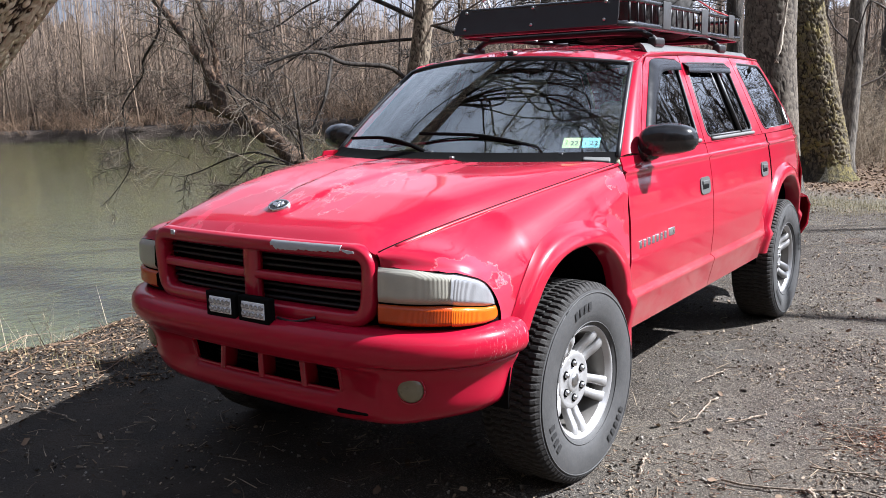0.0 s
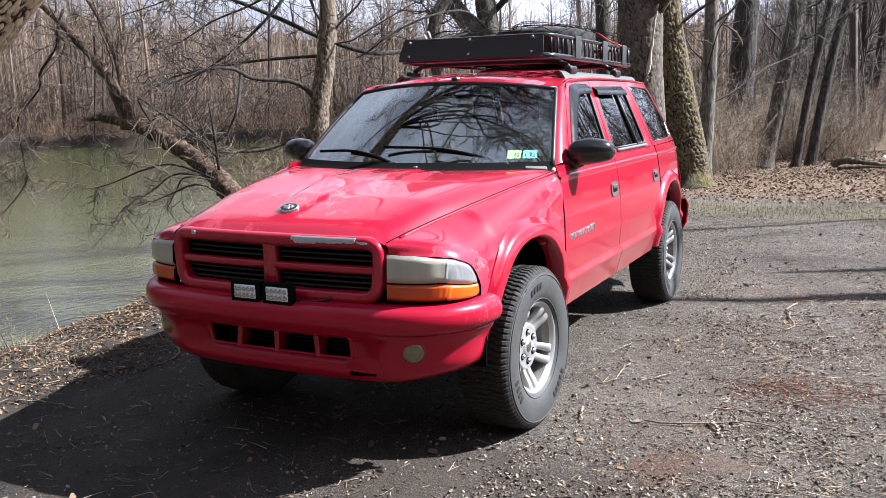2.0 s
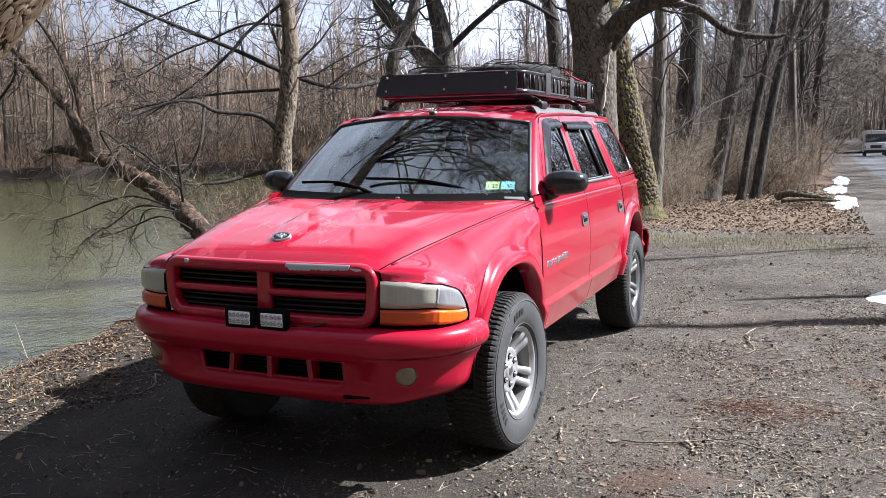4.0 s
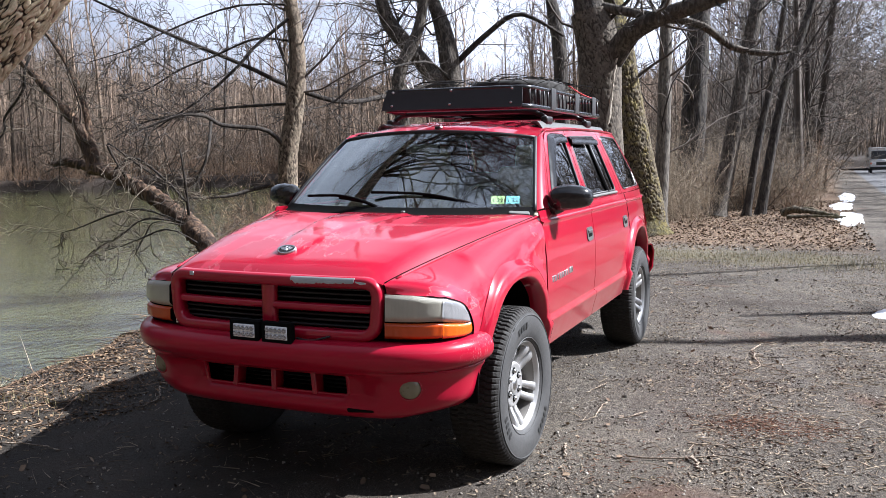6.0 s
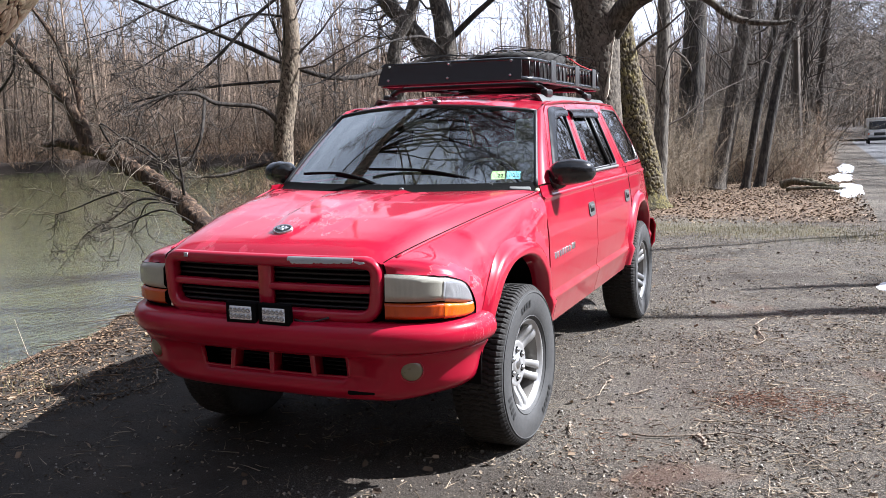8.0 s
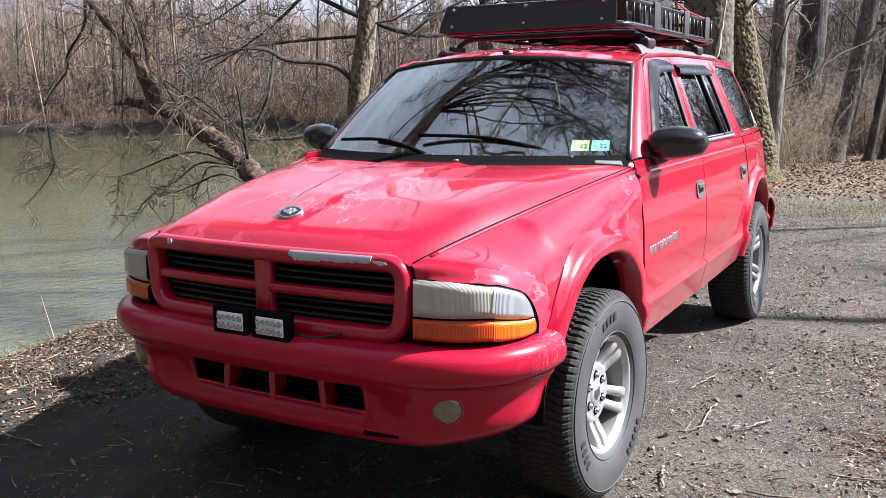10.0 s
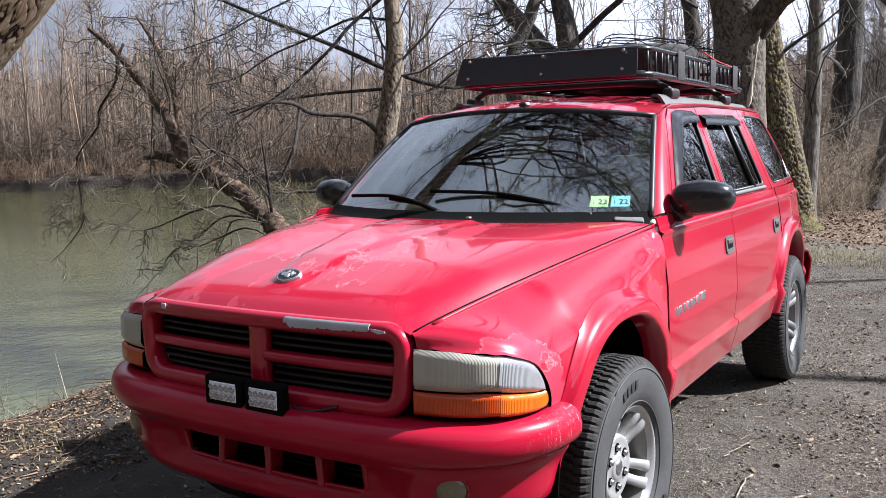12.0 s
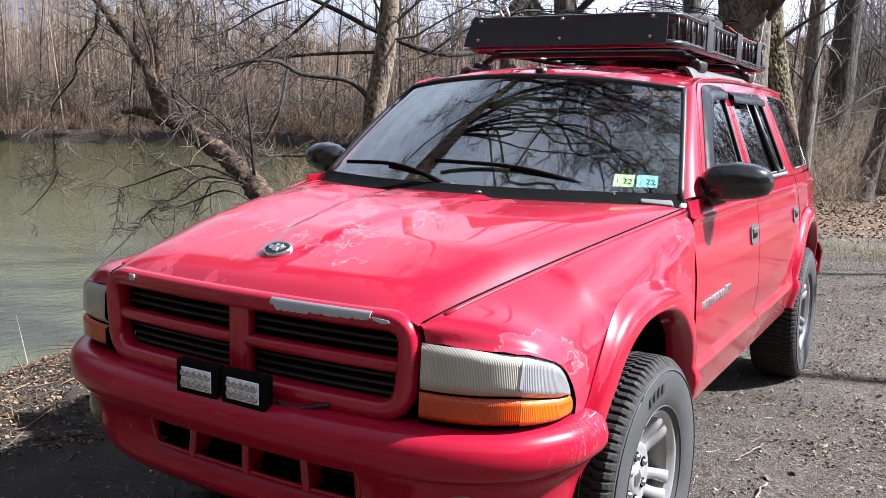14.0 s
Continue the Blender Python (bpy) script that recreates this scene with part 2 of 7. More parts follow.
def water_material():
    m, n, l, b = shader("river water")
    c = mixed(n, l, noisy(n, l, 0.15), (0.058, 0.063, 0.022), (0.074, 0.080, 0.029))
    l.new(c, b.inputs["Base Color"])
    b.inputs["Roughness"].default_value, b.inputs["IOR"].default_value = 0.02, 1.33
    b.inputs["Specular IOR Level"].default_value = 1.0
    # murk scatters light, so that shade on it stays soft
    b.subsurface_method = "BURLEY"
    b.inputs["Subsurface Weight"].default_value, b.inputs["Subsurface Scale"].default_value = 1.0, 1.4
    b.inputs["Subsurface Radius"].default_value = (1.0, 1.0, 0.7)
    k = bumped(n, l, b, noisy(n, l, 1.1, 3, 0.5, (1, 0.6, 1), 0.5), 0.09, 0.10)
    bumped(n, l, b, noisy(n, l, 6.5, 4, 0.6, (1.0, 0.8, 1), 0.4), 0.40, 0.03, k)
    return m


def fluted(name, col, rough, coat, waves, metal=0.0, axis="X"):
    """Moulded lamp lens with vertical flutes."""
    m, n, l, b = shader(name)
    tc, w = n.new("ShaderNodeTexCoord"), n.new("ShaderNodeTexWave")
    w.bands_direction = axis
    w.inputs["Scale"].default_value = waves
    l.new(tc.outputs["Object"], w.inputs["Vector"])
    c = mixed(n, l, noisy(n, l, 9), [v * 0.7 for v in col], [min(1, v * 1.2) for v in col])
    c = mixed(n, l, ramp(n, l, w.outputs["Fac"], [(0.2, 0.20), (0.6, 0.0)]), c, [v * 0.45 for v in col])
    l.new(c, b.inputs["Base Color"])
    b.inputs["Roughness"].default_value, b.inputs["Coat Weight"].default_value = rough, coat
    b.inputs["Coat Roughness"].default_value, b.inputs["Metallic"].default_value = 0.08, metal
    bumped(n, l, b, w.outputs["Fac"], 0.35, 0.003)
    return m


RED, RED_WORN = paint("red paint", False), paint("peeling red paint", True)
RED_DUSTY, RED_SCUFFED = paint("dusty red paint", False, dusty=True), paint("scuffed red paint", False, scuffs=True)
DARK = plain("black plastic", (0.016, 0.016, 0.017), 0.45, bump=0.15, bscale=300)
GLOSS = plain("smooth black plastic", (0.012, 0.012, 0.013), 0.22, coat=0.3, var=0.1)
INNER = plain("inner black", (0.006, 0.006, 0.006), 0.9, var=0.1)
INNER.node_tree.nodes["Principled BSDF"].inputs["Specular IOR Level"].default_value = 0.05
TRIM = plain("grey trim plastic", (0.13, 0.13, 0.125), 0.6, bump=0.2, bscale=250)
HANDLE = plain("grey handle plastic", (0.085, 0.088, 0.085), 0.5, var=0.15)
PLATE = plain("dark grey steel plate", (0.045, 0.045, 0.046), 0.5, var=0.15)
PRIMER = plain("bare grey primer", (0.42, 0.43, 0.45), 0.55, var=0.15, scale=20)
CHROME = plain("chrome", (0.75, 0.75, 0.75), 0.28, 1.0, var=0.08)
ALLOY = plain("silver alloy", (0.46, 0.46, 0.46), 0.34, 0.5, var=0.08, scale=18, dirt=(0.42, 0.38, 0.33))
# barrel darker than the alloy, so that the spoke gaps read as shade
BARREL = plain("darkened rim barrel", (0.17, 0.16, 0.145), 0.5, 0.4)
STEEL = plain("brushed steel", (0.5, 0.5, 0.5), 0.3, 1.0)
RUBBER = plain("tyre rubber", (0.050, 0.050, 0.050), 0.62, var=0.3, scale=9, bump=0.12, bscale=260, dirt=(0.092, 0.087, 0.080))
TREAD = plain("dark tyre tread", (0.018, 0.017, 0.016), 0.85, var=0.4, scale=20, bump=0.4, bscale=150, dirt=(0.055, 0.046, 0.036))
LETTER = plain("raised tyre lettering", (0.024, 0.024, 0.024), 0.6)
LENS = fluted("clouded lamp lens", (0.50, 0.48, 0.40), 0.30, 0.8, 95.0)
CORNER = fluted("clear corner lens", (0.52, 0.53, 0.55), 0.16, 1.0, 80.0, 0.45, "Y")
AMBER_CLEAR = fluted("clear amber lens", (0.80, 0.14, 0.001), 0.12, 0.5, 70.0, 0.0, "Y")
AMBER = fluted("amber lens", (0.58, 0.068, 0.0004), 0.22, 0.35, 85.0)
FOG = plain("hazy fog lamp lens", (0.19, 0.165, 0.10), 0.3, coat=0.8, scale=20)
SHIELD = glass("windscreen glass", (0.78, 0.86, 0.80), 0.0, 3.1)
TINT = glass("tinted side glass", (0.012, 0.014, 0.014), 0.0, 1.7)
SMOKE = plain("smoked acrylic", (0.007, 0.007, 0.008), 0.18, var=0.05)
SMOKE.node_tree.nodes["Principled BSDF"].inputs["Specular IOR Level"].default_value = 0.3
FABRIC = plain("tan seat fabric", (0.34, 0.31, 0.22), 0.95, bump=0.3, bscale=400)
DASHM = plain("tan dashboard vinyl", (0.42, 0.40, 0.28), 0.7, bump=0.2, bscale=300)
WHITE = plain("white paint", (0.78, 0.78, 0.77), 0.4, var=0.05)
PAPER_G = plain("pale green sticker", (0.42, 0.60, 0.27), 0.5, var=0.05)
PAPER_B = plain("pale blue sticker", (0.19, 0.50, 0.60), 0.5, var=0.05)
INK = plain("black ink", (0.01, 0.01, 0.01), 0.6, var=0.05)
STRAP = plain("red strap", (0.55, 0.02, 0.03), 0.7)
LEDS = plain("led reflector", (0.88, 0.88, 0.90), 0.30, 0.0, var=0.08, scale=60)
LED_LENS = plain("led lens", (0.50, 0.51, 0.53), 0.12, 0.6, var=0.2, scale=60)
EARTH, WATER = earth_material(), water_material()
BARK_NEAR = bark("furrowed pale bark", (0.10, 0.082, 0.058), (0.34, 0.29, 0.215), 17, 0.02, 1.0, 0.07)
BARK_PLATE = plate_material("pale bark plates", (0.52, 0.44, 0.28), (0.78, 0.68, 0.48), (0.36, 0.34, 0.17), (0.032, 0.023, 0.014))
MOSS_PLATE = plate_material("mossy bark plates", (0.055, 0.043, 0.027), (0.150, 0.120, 0.075), (0.20, 0.160, 0.050), (0.020, 0.015, 0.009), 0.7, 0.49)
GREY_PLATE = plate_material("grey-brown bark plates", (0.075, 0.061, 0.047), (0.170, 0.142, 0.110), (0.115, 0.105, 0.075), (0.042, 0.033, 0.025), 0.4)
TAN_PLATE = plate_material("tan bark plates", (0.105, 0.079, 0.054), (0.270, 0.212, 0.150), (0.19, 0.17, 0.115), (0.045, 0.032, 0.021), 0.4)
BARK_LOG = bark("dead brown bark", (0.050, 0.029, 0.018), (0.21, 0.130, 0.078), 13, 0.0, 1.0, 0.07)
BARK_TAN = bark("tan bark", (0.135, 0.105, 0.076), (0.27, 0.215, 0.155), 30, 0.0, 1.0, 0.02, False, 0.7, 0.5)
BARK_GREY = bark("grey bark", (0.070, 0.058, 0.046), (0.165, 0.14, 0.112), 17, 0.0, 1.0, 0.07, False, 0.4, 0.4)
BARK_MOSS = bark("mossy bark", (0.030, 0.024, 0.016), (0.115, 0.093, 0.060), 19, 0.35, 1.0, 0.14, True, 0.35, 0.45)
BARK_ROT = bark("rotten mossy bark", (0.075, 0.060, 0.038), (0.20, 0.165, 0.11), 20, 0.45, 1.0, 0.05)
# the silhouette look of thin limbs is put into this near-black colour
BARK_BLACK = bark("near-black bark", (0.024, 0.019, 0.015), (0.058, 0.047, 0.037), 20)
BARK_PALE = bark("pale grey bark", (0.11, 0.095, 0.078), (0.22, 0.195, 0.16), 22, 0.0, 1.0, 0.03)
BARK_DARK = bark("dark bark", (0.036, 0.030, 0.025), (0.085, 0.071, 0.058), 15, 0.1, 1.0, 0.05)
DARK_TWIGS = islands("dark twigs", [(0.030, 0.024, 0.020), (0.065, 0.052, 0.042), (0.13, 0.105, 0.085)])
TWIGS = islands("bare twigs", [(0.12, 0.095, 0.075), (0.20, 0.165, 0.13), (0.27, 0.22, 0.17)])
BRUSH = islands("dry brush", [(0.080, 0.046, 0.026), (0.19, 0.117, 0.070), (0.34, 0.232, 0.148)])
FARWOOD = islands("far woods", [(0.030, 0.020, 0.013), (0.115, 0.080, 0.054), (0.27, 0.192, 0.132)], scale=2.0)
BANK_LEAVES = islands("weathered leaves", [(0.030, 0.022, 0.013), (0.10, 0.060, 0.034), (0.20, 0.125, 0.070), (0.36, 0.25, 0.145)])
DARKWOOD = islands("dark bare wood", [(0.032, 0.025, 0.019), (0.072, 0.056, 0.043), (0.15, 0.12, 0.094)], scale=2.0)
UNDERWOOD = islands("grey-brown thin stems", [(0.040, 0.031, 0.023), (0.095, 0.074, 0.054), (0.22, 0.178, 0.13)], scale=4.0)
LEAVES = islands("dry leaves", [(0.045, 0.028, 0.016), (0.13, 0.085, 0.052), (0.25, 0.172, 0.108), (0.42, 0.315, 0.21)])
STONES = islands("gravel", [(0.06, 0.050, 0.040), (0.15, 0.130, 0.108), (0.24, 0.215, 0.18), (0.42, 0.385, 0.33)])
CHIPS = islands("bark chips", [(0.022, 0.015, 0.010), (0.055, 0.037, 0.024), (0.17, 0.125, 0.082), (0.27, 0.21, 0.145), (0.42, 0.345, 0.25)])
STRAW = islands("straw and twigs", [(0.05, 0.035, 0.024), (0.19, 0.14, 0.09), (0.36, 0.28, 0.19), (0.50, 0.41, 0.29)])
SPLINTER = bark("bare pale wood", (0.40, 0.34, 0.26), (0.66, 0.60, 0.50), 40, 0.0, 0.8, 0.006)
STICK = bark("weathered stick", (0.16, 0.12, 0.085), (0.40, 0.33, 0.25), 40, 0.0, 0.8, 0.006)
NEEDLES = islands("rusty needles", [(0.05, 0.022, 0.012), (0.15, 0.058, 0.026), (0.26, 0.12, 0.06)])
GRASS = islands("thin grass", [(0.13, 0.115, 0.045), (0.28, 0.235, 0.115), (0.44, 0.37, 0.22)])
MASS = stems_material()
BANK_EARTH = plain("dark bank earth", (0.030, 0.021, 0.015), 0.95, var=0.5, scale=1.2, bump=0.8, bscale=6, dirt=(0.085, 0.058, 0.038), bdist=0.15)
SNOW = plain("old snow", (0.82, 0.83, 0.85), 0.6, var=0.06, bump=0.5, bscale=40)


# ---- mesh tools ----
def mesh_of(name, verts, faces, material, smooth=True):
    me = bpy.data.meshes.new(name)
    v = np.asarray(verts, float).reshape(-1, 3)
    if isinstance(faces, np.ndarray) and faces.ndim == 2:
        k, cnt = faces.shape[1], len(faces)
        me.vertices.add(len(v))
        me.vertices.foreach_set("co", v.ravel())
        me.loops.add(cnt * k)
        me.loops.foreach_set("vertex_index", faces.ravel().astype(np.int32))
        me.polygons.add(cnt)
        me.polygons.foreach_set("loop_start", (np.arange(cnt) * k).astype(np.int32))
        me.update(calc_edges=True)
    else:
        me.from_pydata([tuple(p) for p in v], [], [tuple(int(i) for i in f) for f in faces])
    if smooth:
        me.polygons.foreach_set("use_smooth", [True] * len(me.polygons))
    me.materials.append(material)
    me.update()
    return me


def part(name, me, parent, label="", thick=0.0):
    """One mesh as one object under a thing or a part."""
    ob = new(name, me)
    if parent:
        ob.parent = parent
    if label:
        ob["label"] = label
    if thick:
        used = np.zeros(len(me.edges), int)
        for p in me.polygons:
            for k in p.loop_indices:
                used[me.loops[k].edge_index] += 1
        for e, n_ in zip(me.edges, used):
            e.use_edge_sharp = bool(n_ < 2)
        s = ob.modifiers.new("thickness", "SOLIDIFY")
        s.thickness, s.offset = thick, 0
    return ob


def thing(name, me, label, category, group="", kind=""):
    return tagged(new(name, me), label, category, group, kind)


def join(*bits):
    """Joins (verts, faces) pairs."""
    vs, fs, o = [], [], 0
    for v, f in bits:
        v = np.asarray(v, float).reshape(-1, 3)
        vs.append(v)
        fs += [tuple(int(i) + o for i in q) for q in f]
        o += len(v)
    return np.concatenate(vs), fs


def grid(p, flip=False):
    """Faces over an array of rows x columns x 3."""
    p = np.asarray(p, float)
    r, c = p.shape[:2]
    i = np.arange((r - 1) * (c - 1))
    a = (i // (c - 1)) * c + i % (c - 1)
    f = np.stack([a, a + 1, a + c + 1, a + c], 1)
    return p.reshape(-1, 3), f[:, ::-1] if flip else f


def tube(pts, radii, sides=8, caps=True):
    p = np.asarray(pts, float)
    k = len(p)
    r = np.full(k, radii, float) if np.isscalar(radii) else np.asarray(radii, float)
    t = np.gradient(p, axis=0)
    t /= np.linalg.norm(t, axis=1)[:, None] + 1e-9
    ref = np.array([0.0, 0, 1]) if abs(t[0][2]) < 0.9 else np.array([1.0, 0, 0])
    v = np.empty((k, sides, 3))
    a = np.arange(sides) * 2 * math.pi / sides
    for i in range(k):
        u = np.cross(t[i], ref)
        u /= np.linalg.norm(u) + 1e-9
        w = np.cross(u, t[i])
        ref = w
        v[i] = p[i] + r[i] * (np.cos(a)[:, None] * u + np.sin(a)[:, None] * w)
    i, j = np.meshgrid(np.arange(k - 1), np.arange(sides), indexing="ij")
    q = np.stack([i * sides + j, i * sides + (j + 1) % sides, (i + 1) * sides + (j + 1) % sides, (i + 1) * sides + j], -1).reshape(-1, 4)
    f = [tuple(x) for x in q]
    if caps:
        f += [tuple(range(sides))[::-1], tuple((k - 1) * sides + x for x in range(sides))]
        return v.reshape(-1, 3), f
    return v.reshape(-1, 3), q


def curve_pts(ctrl, n):
    """A smooth line through control points."""
    c = np.asarray(ctrl, float)
    t = np.linspace(0, len(c) - 1, n)
    out = []
    for x in t:
        i = min(int(x), len(c) - 2)
        f = x - i
        p0, p1, p2, p3 = c[max(i - 1, 0)], c[i], c[i + 1], c[min(i + 2, len(c) - 1)]
        out.append(0.5 * (2 * p1 + (p2 - p0) * f + (2 * p0 - 5 * p1 + 4 * p2 - p3) * f * f + (3 * p1 - p0 - 3 * p2 + p3) * f ** 3))
    return np.array(out)


def box(c, s, bevel=0.005, seg=2, rot=None):
    bm = bmesh.new()
    bmesh.ops.create_cube(bm, size=1)
    for v in bm.verts:
        v.co = Vector((v.co.x * s[0], v.co.y * s[1], v.co.z * s[2]))
    if bevel:
        bmesh.ops.bevel(bm, geom=list(bm.edges), offset=bevel, segments=seg, affect="EDGES", profile=0.6)
    if rot:
        bmesh.ops.rotate(bm, cent=(0, 0, 0), matrix=Euler([radians(a) for a in rot]).to_matrix(), verts=bm.verts)
    bmesh.ops.translate(bm, vec=c, verts=bm.verts)
    v = [tuple(x.co) for x in bm.verts]
    bm.verts.index_update()
    f = [tuple(x.index for x in q.verts) for q in bm.faces]
    bm.free()
    return v, f


def lathe(prof, n=64, wobble=None):
    """Turns (radius, x) rows about the x axis; wobble(row, segment) is added to the radius."""
    v = []
    for i, (r, x) in enumerate(prof):
        for j in range(n):
            a = 2 * math.pi * j / n
            rr = r + (wobble(i, j) if wobble else 0)
            v.append((x, rr * math.sin(a), rr * math.cos(a)))
    k = len(prof)
    return v, [(i * n + j, i * n + (j + 1) % n, (i + 1) * n + (j + 1) % n, (i + 1) * n + j) for i in range(k - 1) for j in range(n)]


def spread(x, xs, ys):
    return float(np.interp(x, xs, ys))


def smooth01(x):
    x = np.clip(x, 0, 1)
    return x * x * (3 - 2 * x)


def sheet_poly(outer, holes, lift, spacing=0.06):
    """A flat outline with holes in (y, z), filled and lifted into space by lift(y, z)."""
    bm = bmesh.new()
    for loop in [outer] + holes:
        pts = []
        for a, b in zip(loop, loop[1:] + loop[:1]):
            k = max(1, int(math.dist(a, b) / spacing))
            pts += [(a[0] + (b[0] - a[0]) * i / k, a[1] + (b[1] - a[1]) * i / k) for i in range(k)]
        vs = [bm.verts.new((0, y, z)) for y, z in pts]
        for a, b in zip(vs, vs[1:] + vs[:1]):
            bm.edges.new((a, b))
    bmesh.ops.triangle_fill(bm, use_beauty=True, edges=bm.edges)
    for v in bm.verts:
        v.co = Vector(lift(v.co.y, v.co.z))
    bm.verts.index_update()
    out = [tuple(v.co) for v in bm.verts], [tuple(x.index for x in f.verts) for f in bm.faces]
    bm.free()
    return out


def rounded(loop, r, seg=4):
    """Rounds the corners of a closed outline of 2D points."""
    out, n = [], len(loop)
    for i in range(n):
        a, b, c = (np.array(loop[(i + d) % n], float) for d in (-1, 0, 1))
        u, w = a - b, c - b
        k = min(r, 0.45 * np.linalg.norm(u), 0.45 * np.linalg.norm(w))
        p, q = b + u / np.linalg.norm(u) * k, b + w / np.linalg.norm(w) * k
        for s in range(seg + 1):
            f = s / seg
            out.append(tuple((1 - f) ** 2 * p + 2 * f * (1 - f) * b + f * f * q))
    return out

# ---- ground, river and road ----
WATER_Z = -0.80
BANK_Y = [-300, -40, -10, -3, 0.2, 1.4, 2.2, 4.5, 7, 12, 20, 40, 90, 160, 400]
BANK_X = [-30, -6, -3.4, -3.1, -3.0, -3.3, -3.42, -4.6, -6.0, -7.2, -9.5, -16, -36, -60, -140]


def bank_x(y):
    return np.interp(y, BANK_Y, BANK_X) + 0.10 * np.sin(1.7 * y) + 0.05 * np.sin(5.1 * y + 1)


def far_side(x, y):
    """Metres beyond the far waterline."""
    return ((x + 53) * -13 + (y - 75) * 23) / 26.4 + 1.5 * np.sin(0.11 * x) + 0.6 * np.sin(0.5 * x)


def ground_z(x, y):
    x, y = np.asarray(x, float), np.asarray(y, float)
    slope = -np.minimum(0.66, 0.0082 * np.maximum(0, y - 6))
    d = x - bank_x(y)
    near = slope + 0.05 * np.exp(-((d - 0.5) / 0.5) ** 2) - 1.9 * smooth01(-d / 1.5)
    rut = 0.02 * np.sin(0.9 * x + 0.4 * np.sin(0.7 * y)) * smooth01((d - 1) / 2)
    s = far_side(x, y)
    far = -1.9 + 2.3 * smooth01((s + 0.6) / 1.3) + 2.5 * smooth01((s - 4) / 60)
    return np.maximum(near + rut * smooth01((abs(x) - 1.2) / 1.0), far)


def steps(a, b, d, reach):
    mid = list(np.arange(a, b, d))
    out, x, s = [], b, d
    while x < reach:
        out.append(x)
        s *= 1.13
        x += s
    lo, x, s = [], a - d, d
    while x > -reach:
        lo.append(x)
        s *= 1.13
        x -= s
    return np.array(lo[::-1] + mid + out)


gx, gy = steps(-6.2, 5.0, 0.075, 3500), steps(-3.4, 9.0, 0.085, 3500)
GX, GY = np.meshgrid(gx, gy)
GZ = ground_z(GX, GY)
small = np.array([noise.noise(Vector((x * 2.1, y * 2.1, 0))) * 0.6 + noise.noise(Vector((x * 7, y * 7, 3))) * 0.4 if abs(x) < 12 and -8 < y < 40 else 0.0 for x, y in zip(GX.ravel(), GY.ravel())]).reshape(GX.shape)
calm = 1 - 0.85 * np.exp(-(np.maximum(0, np.hypot((np.abs(GX) - 0.78), np.minimum(abs(GY), abs(GY - 2.944))) - 0.12) / 0.25) ** 2)
GZ = GZ + 0.013 * small * calm - 0.9 * smooth01((far_side(GX, GY) + 6) / 4)
gv, gf = grid(np.stack([GX, GY, GZ], -1))
ground = thing("ground", mesh_of("ground", gv, gf, EARTH), "packed dirt and gravel track with leaf litter along the bank", "ground", kind="structure")
d = (GX - bank_x(GY)).ravel()
X, Y = GX.ravel(), GY.ravel()
wob = small.ravel()
leafy = np.maximum(smooth01((1.15 - d + 0.5 * wob) / 0.9), smooth01((Y - 10.6 + 1.2 * wob + 0.35 * np.maximum(0, X)) / 1.6) * smooth01((3.1 - X + 0.4 * wob) / 0.6))
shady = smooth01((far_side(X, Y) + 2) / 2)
leafy = np.maximum(leafy, smooth01((X - 9.5) / 2))
road = smooth01((Y - 11.5 + 0.5 * X) / 4) * smooth01((X - 4.1 - 0.012 * np.maximum(0, Y - 20) + 0.15 * wob) / 0.25) * smooth01((8.4 - X + 0.03 * np.maximum(0, Y - 20)) / 0.3)
verge = smooth01(1 - np.abs(Y - 9.6 + 0.3 * X + 1.1 * wob) / 1.3) * smooth01((3.0 - X) / 0.8) * smooth01((X + 3.5) / 1.0) * 0.8
verge = np.maximum(verge, smooth01((0.55 - abs(d - 1.1 + 0.6 * wob)) / 0.5) * 0.35 * (Y < 8))
# shade beside and before the car, painted into the ground cover
painted_shade = 0.95 * smooth01((0.9 - X + 0.9 * wob) / 1.6) * smooth01((Y + 4.5) / 1.0) * smooth01((3.5 - Y + 1.0 * wob) / 2.0) * (d > 0)
shady = np.maximum(shady, painted_shade)
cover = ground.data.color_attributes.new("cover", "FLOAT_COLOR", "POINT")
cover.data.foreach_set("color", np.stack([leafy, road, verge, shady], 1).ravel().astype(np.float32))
# the far bank, with its cut edge above the water
fs = np.array([-1.6, -0.9, -0.55, -0.35, -0.2, -0.05, 0.1, 0.25, 0.4, 0.6, 1.0, 2.0, 4.0, 8.0, 16.0, 32.0, 70.0])
fx = np.concatenate([np.arange(-420, -140, 6.0), np.arange(-140, 12, 0.45), np.arange(12, 200, 6.0)])
FX = np.repeat(fx[None], len(fs), 0)
FY = 75 + (FX + 53) * 13 / 23 + fs[:, None] * 26.4 / 23 - (1.5 * np.sin(0.11 * FX) + 0.6 * np.sin(0.5 * FX)) * 26.4 / 23
FZ = ground_z(FX, FY)
jag = np.array([[noise.noise(Vector((x * 0.9, k * 0.8, 4))) * 0.35 + noise.noise(Vector((x * 2.7, k * 1.7, 8))) * 0.2 for x in fx] for k in range(len(fs))])
FZ = FZ + jag * ((fs > -1) & (fs < 5))[:, None]
FY = FY + jag[::-1] * ((fs > -1) & (fs < 2))[:, None]
far_bank = thing("far_bank", mesh_of("far_bank", *grid(np.stack([FX, FY, FZ], -1)), BANK_EARTH), "dark cut earth bank on the river's far side", "river bank", kind="structure")
wx, wy = np.linspace(-420, 6, 5), np.linspace(-300, 330, 5)
WX, WY = np.meshgrid(wx, wy)
